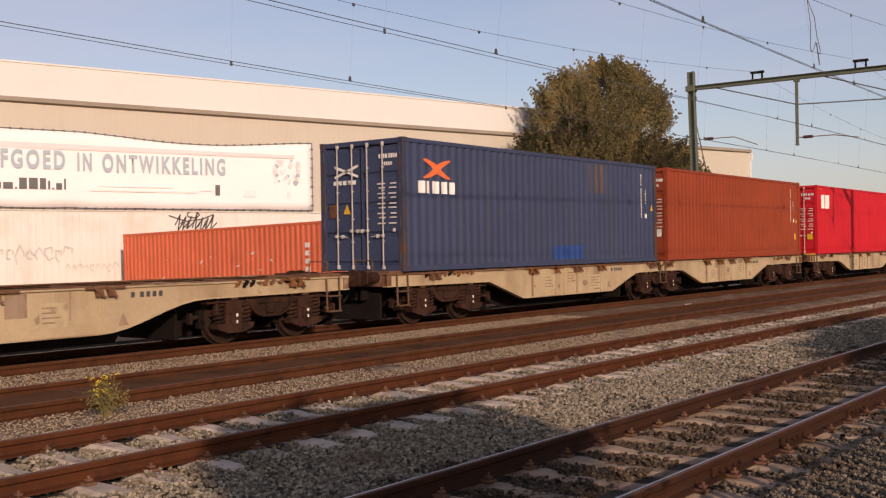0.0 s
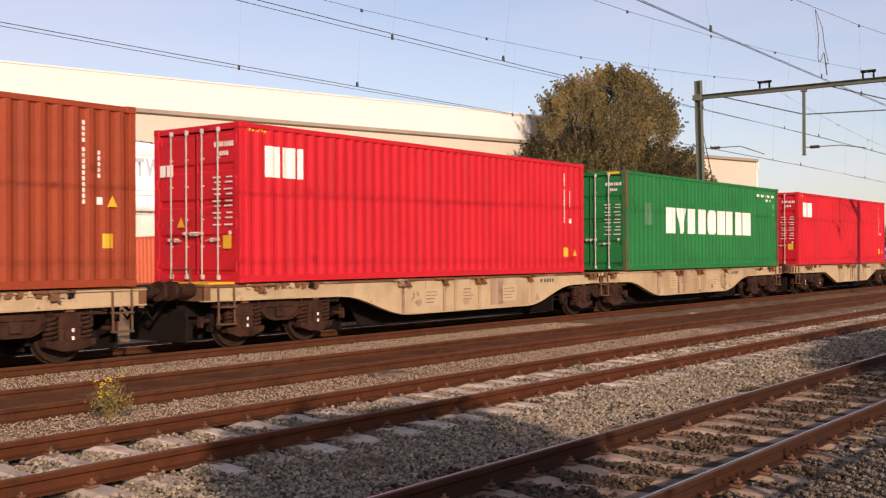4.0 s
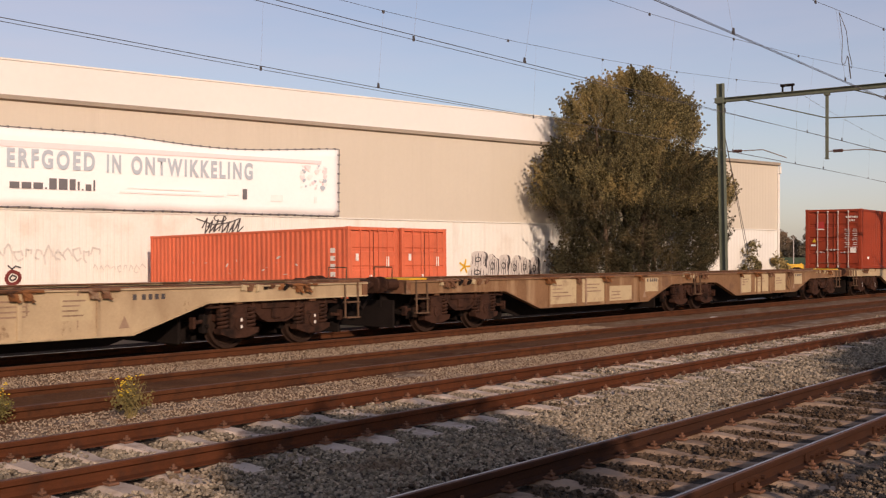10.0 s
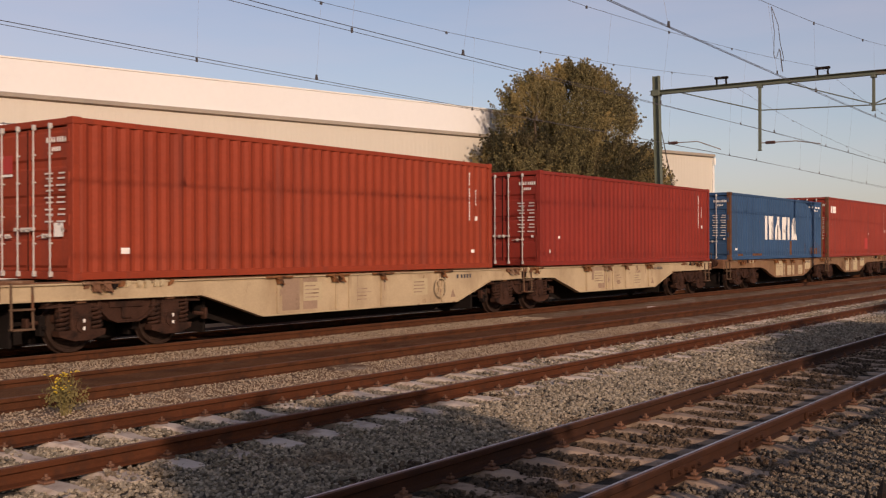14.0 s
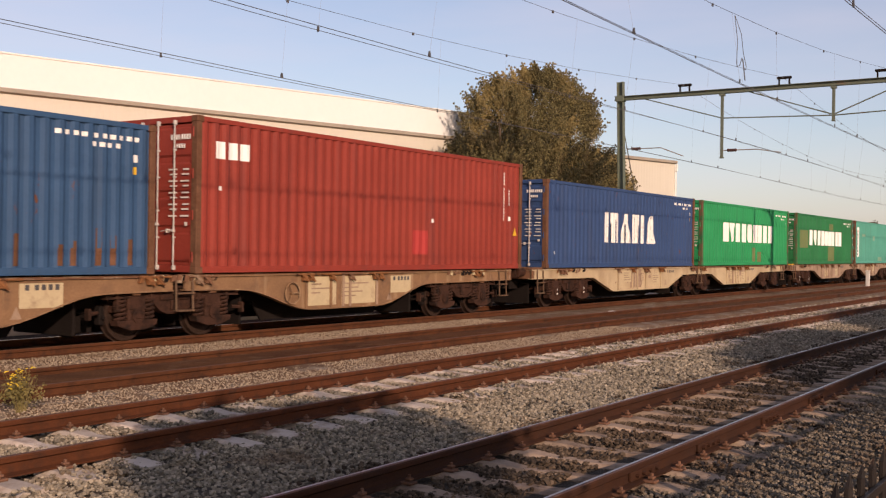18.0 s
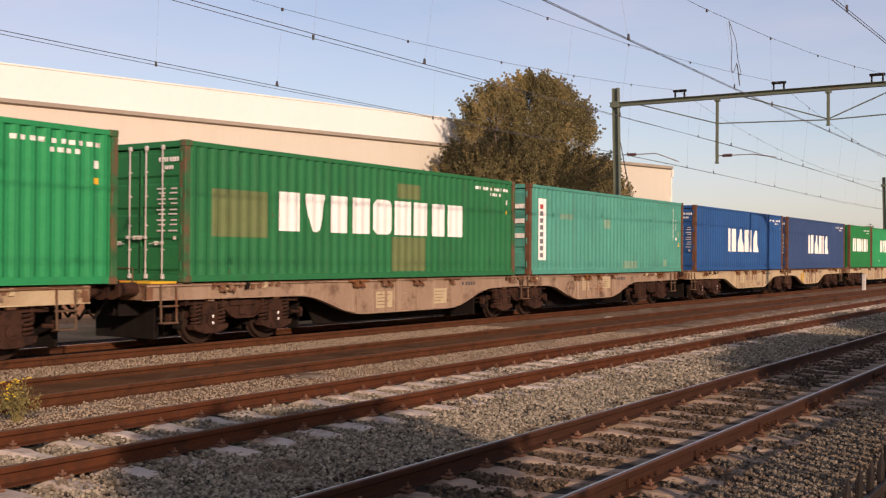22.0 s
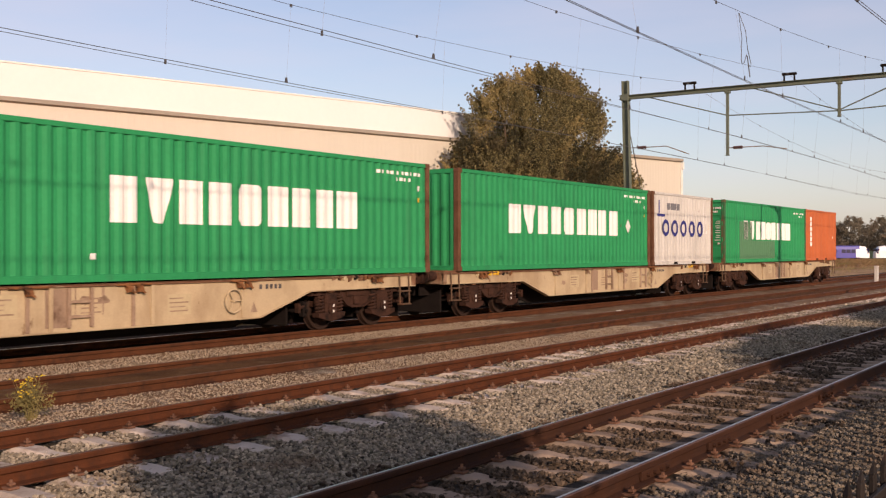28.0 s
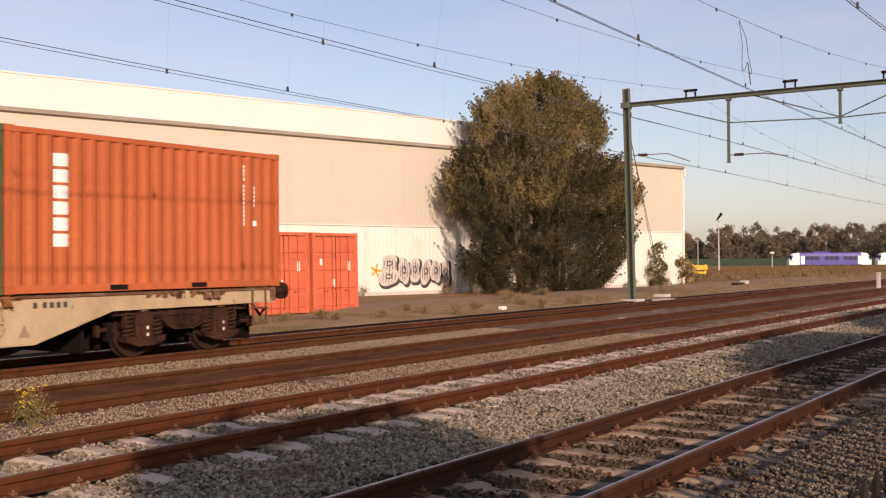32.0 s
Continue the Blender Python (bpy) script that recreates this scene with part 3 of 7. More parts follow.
def lettering(text, size, mat, parent, at, width=None, name="lettering"):
    cu = bpy.data.curves.new(name, "FONT")
    cu.body, cu.size, cu.extrude, cu.offset, cu.space_character = text, size, 0.0, 0.042, 1.35
    ob = new(name, cu)
    dg = bpy.context.evaluated_depsgraph_get()
    me = bpy.data.meshes.new_from_object(ob.evaluated_get(dg))
    bpy.data.objects.remove(ob)
    xs = [v.co.x for v in me.vertices]
    k = width / (max(xs) - min(xs)) if width else 1.0
    x0 = min(xs)
    for v in me.vertices:
        v.co.x = (v.co.x - x0) * k
    me.materials.clear()
    me.materials.append(mat)
    ob = new(name, me)
    ob.parent, ob.matrix_basis = parent, at
    return ob


T0, T1 = on_hall(0.560), on_hall(0.881)
words = (("ERFGOED", on_hall(0.560), on_hall(0.6595)), ("IN", on_hall(0.674), on_hall(0.6920)), ("ONTWIKKELING", on_hall(0.7050), on_hall(0.880)))
for word, a, b in words:
    u = (a - T0) / (T1 - T0)
    lettering(word, 1.02, M_PRINT, banner, pose(a, -0.07, 5.25 - 0.11 * u, 90, 0, 0), b - a)
# a web address and small print as bars
s = Shape()
at = 0.563
for wide, tall in ((0.0105, 0.26), (0.0105, 0.26), (0.0105, 0.26), (0.0022, 0.07), (0.0085, 0.46), (0.0100, 0.46), (0.0070, 0.46), (0.0024, 0.36), (0.0022, 0.07), (0.0070, 0.27), (0.0022, 0.46)):
    s.box(on_hall(at), on_hall(at + wide), -0.074, -0.066, 4.36, 4.36 + tall)
    at += wide + 0.0024
part("small_print", s, M_PRINT_DARK, banner, "row of dark printed bars")
s = Shape()
s.box(on_hall(0.864), on_hall(0.871), -0.074, -0.066, 4.25, 4.72)
part("printed_badge", s, M_PRINT_DARK, banner)
s = Shape()
for k, (a, b, lo, hi) in enumerate(((0.69, 0.835, 4.32, 4.42), (0.70, 0.80, 4.52, 4.58), (0.91, 0.93, 4.2, 4.5), (0.985, 0.99, 4.2, 4.5), (0.84, 0.858, 4.42, 4.50))):
    s.box(on_hall(a), on_hall(b), -0.074, -0.066, lo, hi)
part("pale_print", s, M_PRINT_PALE, banner, kind="stuff")
rng = random.Random(5)
for mat, n in ((M_PINK, 14), (M_PRINT_PALE, 12), (M_PRINT, 7)):
    s = Shape()
    for i in range(n):
        x, z = on_hall(0.962 + 0.045 * rng.random()), 4.9 + 1.1 * rng.random()
        r = 0.05 + 0.10 * rng.random()
        s.slab([(x + r * math.cos(a), z + r * 0.8 * math.sin(a) * (1 + 0.4 * math.sin(3 * a))) for a in (2 * math.pi * q / 12 for q in range(12))], "y", -0.074 - 0.0006 * i, -0.066)
    part("printed_picture", s, mat, banner, "blotched printed emblem", kind="stuff")


# spray paint on the hall
def stroke(s, pts, w, y=-0.045):
    """A flat line of paint along points."""
    for (x0, z0), (x1, z1) in zip(pts, pts[1:]):
        d = Vector((x1 - x0, z1 - z0))
        n = Vector((-d.y, d.x)).normalized() * w / 2
        e = d.normalized() * w * 0.3
        s.slab([(x0 + n.x - e.x, z0 + n.y - e.y), (x1 + n.x + e.x, z1 + n.y + e.y), (x1 - n.x + e.x, z1 - n.y + e.y), (x0 - n.x - e.x, z0 - n.y - e.y)], "y", y - 0.004, y)


def loop(cx, cz, rx, rz, n=18, bend=0.0, ph=0.0):
    return [(cx + rx * math.cos(a) * (1 + bend * math.sin(2 * a + ph)), cz + rz * math.sin(a) * (1 + bend * math.cos(3 * a + ph))) for a in (2 * math.pi * k / n for k in range(n + 1))]


def bubble(cx, cz, rx, rz, n=24, dent=0.0, ph=0.0):
    """A fat rounded outline with a dented waist."""
    out = []
    for q in range(n):
        a = 2 * math.pi * q / n
        c, d = math.cos(a), math.sin(a)
        k = 1.0 / max(0.2, (abs(c) ** 3 + abs(d) ** 3) ** (1 / 3)) * (1 - dent * abs(math.cos(a + ph)) ** 6)
        out.append((cx + rx * k * c + 0.05 * d, cz + rz * k * d))
    return out


G0, G1 = on_hall(1.322), on_hall(1.528)
tag = thing("graffiti", HALL @ pose(0, 0, 0), "large black and silver bubble graffiti on white cladding", "graffiti")
wd = G1 - G0
for i, (u, cz, rx, rz, dent) in enumerate(((0.13, 1.42, 0.115, 0.50, 0.25), (0.12, 0.72, 0.125, 0.48, 0.2), (0.32, 1.05, 0.075, 0.78, 0.3), (0.47, 1.08, 0.08, 0.66, 0.3), (0.62, 0.98, 0.075, 0.74, 0.25), (0.76, 1.0, 0.07, 0.70, 0.3), (0.90, 0.92, 0.065, 0.72, 0.35))):
    cx, y = G0 + u * wd, -0.040 - 0.004 * i
    part("shade", Shape().slab(bubble(cx + 0.09, cz - 0.09, rx * wd + 0.09, rz + 0.08, 24, dent, i), "y", y - 0.0010, y), M_SPRAY, tag, "black drop shade")
    part("fill", Shape().slab(bubble(cx, cz, rx * wd, rz, 24, dent, i), "y", y - 0.0020, y - 0.0010), M_SPRAY_GREY, tag, "silver fill")
    s = Shape()
    for j in range(5):
        xj = cx + rx * wd * (0.32 * j - 0.64)
        h = rz * (0.75 - 0.35 * abs(j - 2) / 2)
        stroke(s, [(xj, cz - h), (xj + 0.03, cz + h)], 0.035, y - 0.0022)
    stroke(s, loop(cx, cz + 0.05, 0.3 * rx * wd, 0.25 * rz, 10, 0.1, i), 0.06, y - 0.0022)
    part("hatching", s, M_SPRAY, tag, kind="stuff")
s = Shape()
for k in range(5):
    a = 1.3 * k
    stroke(s, [(G0 - 0.25, 1.1), (G0 - 0.25 + 0.35 * math.cos(a), 1.1 + 0.35 * math.sin(a))], 0.10)
part("splash", s, M_YELLOW, tag, "yellow splash")
tag2 = thing("graffiti", HALL @ pose(0, 0, 0), "black scribbled spray tag under the banner", "graffiti")
s, rng = Shape(), random.Random(11)
A0, A1 = on_hall(0.802), on_hall(0.861)
for i in range(7):
    x = A0 + (A1 - A0) * (i + 0.3) / 7
    stroke(s, [(x, 2.75 + 0.3 * rng.random()), (x + 0.25, 3.2 + 0.25 * rng.random()), (x + 0.15 * rng.random(), 2.55 + 0.2 * rng.random()), (x + 0.4, 2.9 + 0.2 * rng.random())], 0.055)
stroke(s, [(A0 - 0.2, 3.3), (A0 + 0.6, 3.05), (A1 - 0.5, 3.15), (A1, 3.35)], 0.05)
stroke(s, loop((A0 + A1) / 2, 3.35, 0.3, 0.15, 10), 0.05)
part("scribble", s, M_SPRAY, tag2, kind="stuff")
tag3 = thing("graffiti", HALL @ pose(0, 0, 0), "faint overpainted scrawl on the white cladding", "graffiti")
s = Shape()
for i in range(13):
    x = on_hall(0.53 + 0.011 * i)
    stroke(s, loop(x, 1.6 + 0.1 * rng.random(), 0.10 + 0.12 * rng.random(), 0.18 + 0.2 * rng.random(), 8, 0.3, i)[:5 + rng.randint(0, 4)], 0.07)
part("scrawl", s, M_SPRAY_FAINT, tag3, kind="stuff")
s = Shape()
for i in range(9):
    x = on_hall(0.662 + 0.0075 * i)
    stroke(s, loop(x, 1.0 + 0.1 * rng.random(), 0.07 + 0.06 * rng.random(), 0.10 + 0.1 * rng.random(), 7, 0.3, i)[:4 + rng.randint(0, 3)], 0.04)
part("scrawl", s, M_SPRAY_FAINT, tag3, kind="stuff")
tag4 = thing("graffiti", HALL @ pose(0, 0, 0), "small round red and black sprayed sign on white cladding", "graffiti")
cx, cz = on_hall(0.5685), 0.70
s = Shape()
stroke(s, loop(cx, cz, 0.26, 0.26, 16, 0.08), 0.14, -0.040)
part("ring", s, M_SPRAY_RED, tag4, "dark red ring")
s = Shape()
stroke(s, loop(cx, cz, 0.12, 0.10, 10, 0.2), 0.06, -0.046)
stroke(s, [(cx - 0.2, cz + 0.5), (cx - 0.05, cz + 0.36), (cx + 0.1, cz + 0.48), (cx + 0.28, cz + 0.42)], 0.06, -0.046)
part("scribble", s, M_SPRAY, tag4, kind="stuff")


# ---- overhead line ----
MAST_X, MAST_Y, BEAM_Z = 41.8, 18.3, 8.06
NEAR_Y = 1.9


def h_beam(s, w, d, z0, z1, t=0.016):
    """A rolled H section standing upright."""
    a, b, c = w / 2, d / 2, t / 2
    return s.slab([(-a, -b), (a, -b), (a, t - b), (c, t - b), (c, b - t), (a, b - t), (a, b), (-a, b), (-a, b - t), (-c, b - t), (-c, t - b), (-a, t - b)], "z", z0, z1)


def gantry(x):
    """A portal over all tracks: two masts, a beam, droppers, braces, arms and insulators."""
    gn = thing("catenary_gantry", pose(x, 0, 0), "grey-green steel catenary portal over the tracks", "catenary gantry", "overhead line portals")
    for y in (MAST_Y, NEAR_Y):
        mast = part("mast", stored("mast", lambda: h_beam(Shape(), 0.24, 0.26, -0.3, 8.85)), M_MAST, gn, at=pose(0, y, 0, -1.3 if y > 9 else 0.6))
        part("footing", stored("footing", lambda: Shape().cbox(-0.4, 0.4, -0.4, 0.4, -0.4, -0.04, 0.03)), M_CONCRETE, mast)
        part("clamp", stored("clamp", lambda: Shape().cbox(-0.16, 0.16, -0.17, 0.17, BEAM_Z - 0.05, BEAM_Z + 0.2)), M_MAST, mast)
    b = Shape()
    for z in (BEAM_Z, BEAM_Z + 0.16):
        b.box(-0.11, 0.11, NEAR_Y - 0.3, MAST_Y + 0.45, z, z + 0.018)
    b.box(-0.008, 0.008, NEAR_Y - 0.3, MAST_Y + 0.45, BEAM_Z + 0.018, BEAM_Z + 0.16)
    part("beam", b, M_MAST, gn)
    for y in (15.67, 11.66, 8.05, 4.1):
        s = Shape().box(-0.04, 0.04, y - 0.22, y - 0.17, BEAM_Z + 0.17, BEAM_Z + 0.44).box(-0.04, 0.04, y + 0.17, y + 0.22, BEAM_Z + 0.17, BEAM_Z + 0.44)
        s.cbox(-0.06, 0.06, y - 0.28, y + 0.28, BEAM_Z + 0.40, BEAM_Z + 0.50, 0.02)
        part("messenger_saddle", s, M_DARK, gn)
    for y, z in ((14.1, 5.5), (9.8, 6.75), (6.05, 5.5)):
        s = Shape()
        s.box(-0.05, 0.05, y - 0.05, y + 0.05, z, BEAM_Z).cbox(-0.1, 0.1, y - 0.1, y + 0.1, BEAM_Z - 0.1, BEAM_Z, 0.01)
        s.cbox(-0.07, 0.07, y - 0.07, y + 0.07, z - 0.03, z + 0.02, 0.01)
        part("dropper_post", s, M_MAST, gn)
    for a, b in (((17.6, 8.12), (14.1, 7.08)), ((14.1, 7.08), (9.8, 6.95)), ((13.2, 8.12), (9.8, 6.98)), ((9.8, 6.95), (6.05, 7.08)), ((9.8, 6.98), (7.0, 8.12)), ((6.05, 7.08), (2.6, 8.12))):
        part("tie_rod", Shape().tube([(0, *a), (0, *b)], 0.026, 6), M_MAST, gn)
    for (ya, za), (yb, zb) in (((MAST_Y - 0.15, 6.0), (15.7, 5.62)), ((14.05, 5.78), (11.75, 5.62)), ((6.1, 5.78), (7.6, 5.62)), ((NEAR_Y + 0.15, 6.0), (4.2, 5.62))):
        arm = part("steady_arm", Shape().tube([(0, ya, za), (0, ya + 0.6 * (yb - ya), za), (0, yb, zb)], 0.022, 6), M_GALV_DIRTY, gn)
        s = Shape()
        for k in range(4):
            f = 0.10 + 0.04 * k
            s.ball((0, ya + f * (yb - ya), za), 0.07, 8)
        part("insulator", s, M_INSUL, arm)
    return gn


for gx in (MAST_X, MAST_X + 57.2, MAST_X + 115, MAST_X - 58):
    gn = gantry(gx)
# guy wires and cross pole of the nearest portal
guy = thing("guy_wire", pose(0, 0, 0), "pair of thin steel guy wires from the mast", "guy wire")
for dx in (0.0, 0.3):
    part("stay", Shape().tube([(MAST_X + 0.1, MAST_Y + 0.15, 7.2), (MAST_X + 4.6 + dx, MAST_Y + 0.6, 0.0)], 0.012, 5), M_WIRE, guy)
part("anchor", Shape().cbox(MAST_X + 4.4, MAST_X + 5.1, MAST_Y + 0.3, MAST_Y + 0.9, -0.35, 0.02, 0.03), M_CONCRETE, guy)


def sag(x, top, mid):
    """Height of a messenger wire that hangs from portal to portal."""
    u = ((x - (MAST_X - 58)) % 57.6) / 57.6
    return top - (top - mid) * 4 * u * (1 - u)


# contact height, droop of the lower and the upper wire, messenger's place and mid height, stagger
WIRES = ((15.75, 5.46, 0.17, 0.09, 15.67, 7.02, 0.0), (11.85, 5.61, 0.22, 0.12, 11.66, 7.16, 0.0), (7.38, 5.54, 0.03, 0.02, 7.80, 6.85, 0.45), (3.85, 5.60, 0.03, 0.02, 4.1, 6.85, -0.25))
for yc, zc, droop, less, ym, mid, stagger in WIRES:
    cat = thing("overhead_wire", pose(0, 0, 0), "dark contact wires hung from a messenger wire", "overhead wire", "overhead wires above the tracks")
    xs = [-16 + 4.8 * i for i in range(66)]
    zig = [stagger * math.cos(math.pi * (x - MAST_X) / 57.6) for x in xs]
    hang = [(4 * u * (1 - u)) ** 3 for u in (((x - (MAST_X - 58)) % 57.6) / 57.6 for x in xs)]
    low = [zc - droop * q for q in hang]
    top = [zc - less * q for q in hang]
    part("contact_wire", Shape().tube([(x, yc + w, h) for x, w, h in zip(xs, zig, low)], 0.0058, 5), M_WIRE, cat)
    part("contact_wire", Shape().tube([(x, yc + 0.06 + w, h) for x, w, h in zip(xs, zig, top)], 0.0072, 5), M_WIRE, cat)
    part("messenger_wire", Shape().tube([(x, ym, sag(x, BEAM_Z + 0.46, mid)) for x in xs], 0.0055, 5), M_WIRE, cat)
    s = Shape()
    for i, x in enumerate(xs):
        if i % 2:
            s.tube([(x, yc + 0.06 + zig[i], top[i]), (x, ym, sag(x, BEAM_Z + 0.46, mid))], 0.0018, 4)
            s.slab([(x - 0.04, top[i]), (x + 0.04, top[i]), (x + 0.015, top[i] + 0.11), (x - 0.015, top[i] + 0.11)], "y", yc + 0.045 + zig[i], yc + 0.075 + zig[i])
        else:
            s.tube([(x + 1.3, yc + zig[i], low[i]), (x + 1.3, ym, sag(x + 1.3, BEAM_Z + 0.46, mid))], 0.0018, 4)
            s.box(x + 1.28, x + 1.32, yc + zig[i] - 0.012, yc + zig[i] + 0.012, low[i] - 0.02, low[i] + 0.07)
        s.box(x - 0.03, x + 0.03, ym - 0.015, ym + 0.015, sag(x, BEAM_Z + 0.46, mid) - 0.05, sag(x, BEAM_Z + 0.46, mid) + 0.015)
    part("hanger", s, M_WIRE, cat, kind="stuff")
# bent jumper above the second track
s = Shape().tube([(23.29, 7.6, 6.94), (23.2, 7.5, 6.36), (23.09, 7.48, 5.84), (23.12, 7.47, 5.76), (23.25, 7.46, 5.82), (23.36, 7.45, 6.0), (23.46, 7.45, 5.9)], 0.0075, 5)
s.tube([(23.31, 7.6, 6.94), (23.46, 7.5, 6.55), (23.6, 7.5, 6.17), (23.77, 7.48, 5.87), (23.72, 7.47, 5.79), (23.55, 7.46, 5.80)], 0.0075, 5).tube([(23.42, 7.45, 5.98), (23.57, 7.44, 5.53)], 0.012, 5)
solo("wire_jumper", s, M_WIRE, "bent copper jumper between two overhead wires", "wire jumper")


# ---- plants ----
def leaf_cloud(centres, per, spread, size, seed):
    """Many small bent leaves round clump centres, as one mesh."""
    r = np.random.RandomState(seed)
    c = np.repeat(np.array([p[:3] for p in centres]), per, 0)
    rad = np.repeat(np.array([p[3] for p in centres]), per)
    d = r.normal(size=(len(c), 3))
    d /= np.linalg.norm(d, axis=1)[:, None]
    pos = c + d * (rad * spread * r.uniform(0.25, 1.0, len(c)) ** 0.6)[:, None]
    a = r.normal(size=(len(c), 3))
    a /= np.linalg.norm(a, axis=1)[:, None]
    b = np.cross(a, r.normal(size=(len(c), 3)))
    b /= np.linalg.norm(b, axis=1)[:, None]
    k = (size * r.uniform(0.6, 1.5, len(c)))[:, None]
    v = np.stack([pos - a * k, pos + b * k * 0.45, pos + a * k, pos - b * k * 0.45], 1).reshape(-1, 3)
    me = bpy.data.meshes.new("leaves")
    n = len(c)
    me.vertices.add(4 * n)
    me.vertices.foreach_set("co", v.ravel())
    me.loops.add(4 * n)
    me.loops.foreach_set("vertex_index", np.arange(4 * n))
    me.polygons.add(n)
    me.polygons.foreach_set("loop_start", np.arange(n) * 4)
    me.update(calc_edges=True)
    me.materials.append(None)
    return me


def crown_points(n, rx, ry, z0, z1, seed, lump=0.6):
    """Clump centres in an uneven crown, denser to the outside."""
    r, out = random.Random(seed), []
    while len(out) < n:
        a, u = r.uniform(0, 2 * math.pi), r.uniform(-1, 1)
        q = r.uniform(0.25, 1) ** 0.45
        k = q * (1 + lump * noise.noise((2.0 * math.cos(a) + seed, 2.0 * math.sin(a), 2.2 * u)))
        w = math.sqrt(max(0.02, 1 - abs(u) ** 2.4))
        out.append((rx * k * w * math.cos(a), ry * k * w * math.sin(a), (z0 + z1) / 2 + (z1 - z0) / 2 * u * min(1.0, 0.55 + 0.5 * k), r.uniform(0.35, 1.15)))
    return out


def tree(name, at, rx, ry, z0, z1, clumps, per, size, seed, label, mat, spread=0.75, trunk=0.22, lump=0.6):
    tr = thing(name, at, label, "tree")
    pts = crown_points(clumps, rx, ry, z0, z1, seed, lump)
    part("crown", leaf_cloud(pts, per, spread, size, seed), mat, tr, kind="stuff")
    s = Shape().tube([(0, 0, -0.3), (0.05, 0.03, 0.25 * z1), (-0.1, 0.1, 0.55 * z1), (0.1, 0, 0.85 * z1)], trunk, 9, trunk * 0.25)
    for p in pts[::max(1, clumps // 34)]:
        z = max(0.3, min(0.7 * z1, p[2] * 0.55))
        mid = (p[0] * 0.45, p[1] * 0.45, (z + p[2]) / 2 + 0.1)
        s.tube([(0, 0, z), mid, p[:3]], trunk * 0.35, 5, trunk * 0.06)
    part("trunk", s, M_BARK, tr)
    return tr


def sprays(count, wide, deep, low, high, tall, per, size, seed):
    """Leafy twigs that grow up and outward from the skin of a crown between two heights, as one mesh."""
    r = random.Random(seed)
    tips, n = [], 0
    while n < count:
        z = r.uniform(low, high)
        k = (z - 0.35 * tall) / (0.65 * tall) if z > 0.35 * tall else (0.35 * tall - z) / (0.39 * tall)
        w = math.sqrt(max(0.0, 1 - abs(k) ** (1.8 if z > 0.35 * tall else 3.0)))
        a = r.uniform(0, 2 * math.pi)
        lump = noise.noise((1.5 * math.cos(a) * w + seed, 1.5 * math.sin(a), 0.42 * z)) + 0.5 * noise.noise((3.6 * math.cos(a), 3.6 * math.sin(a) + seed, 0.95 * z))
        if lump < -0.20:
            continue
        q = w * (0.88 + 0.28 * lump) * r.uniform(0.82, 1.0) if r.random() < 0.8 else w * r.uniform(0.3, 0.8)
        out = Vector((math.cos(a) * 0.8, math.sin(a) * 0.8, 0.75 + 0.5 * r.random())) + Vector((r.gauss(0, 0.3), r.gauss(0, 0.3), r.gauss(0, 0.25)))
        out.normalize()
        long = r.uniform(0.55, 1.35)
        at = Vector((wide * q * math.cos(a), deep * q * math.sin(a), z - 0.4 * long))
        for j in range(5):
            u = j / 4
            tips.append((*(at + out * long * u), 0.34 * (1.15 - u)))
        n += 1
    return leaf_cloud(tips, per, 1.0, size, seed)


def broad_tree(at, wide, deep, tall, label):
    """A broad old tree in leaf down to the ground: several stems, limbs, browning upper foliage, and lower foliage with
    its shade put into the colour.
    """
    tr = thing("oak_tree", at, label, "tree")
    # crown split by height; shade of the lower half is in its leaf colour
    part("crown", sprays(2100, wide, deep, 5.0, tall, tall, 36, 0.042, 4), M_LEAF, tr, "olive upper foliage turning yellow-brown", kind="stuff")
    part("crown", sprays(1900, wide, deep, 0.1, 8.2, tall, 36, 0.042, 11), M_LEAF_LOW_SHADE, tr, "grey-green lower foliage with shade in its colour", kind="stuff")
    r = random.Random(6)
    for i in range(7):
        x, y = r.uniform(-0.45, 0.45) * wide, r.uniform(-0.4, 0.4) * deep
        h = tall * r.uniform(0.55, 0.85)
        s = Shape().tube([(0.7 * x, 0.7 * y, -0.3), (0.8 * x, 0.8 * y, 0.3 * h), (1.0 * x, y, 0.7 * h), (1.1 * x, 1.1 * y, h)], 0.17, 8, 0.03)
        for j in range(9):
            z, a = h * r.uniform(0.2, 0.9), r.uniform(0, 6.28)
            s.tube([(x * 0.9, y * 0.9, z), (x * 0.9 + 0.9 * math.cos(a), y * 0.9 + 0.5 * math.sin(a), z + 0.9), (x * 0.9 + 2.0 * math.cos(a), y * 0.9 + 0.8 * math.sin(a), z + 1.9)], 0.05, 5, 0.012)
        part("trunk", s, M_BARK, tr)
    return tr


broad_tree(pose(55.2, 29.6, -0.2, 0, 0, -15.1), 7.7, 2.6, 12.3, "broad olive-green oak turning brown before the hall")
tree("shrub", pose(72.0, 27.6, -0.2), 1.1, 0.7, 0.0, 2.3, 26, 120, 0.08, 8, "straggly green shrub at the hall corner", M_LEAF, 0.5, 0.04)
tree("shrub", pose(68.5, 28.0, -0.2), 1.0, 0.6, 0.0, 2.8, 22, 110, 0.08, 9, "thin shrub against the white cladding", M_LEAF, 0.5, 0.04)
tree("shrub", pose(79.8, 31.0, -0.2), 1.6, 1.0, 0.0, 1.9, 30, 130, 0.09, 10, "low rounded shrub beside the hall", M_LEAF, 0.6, 0.04)
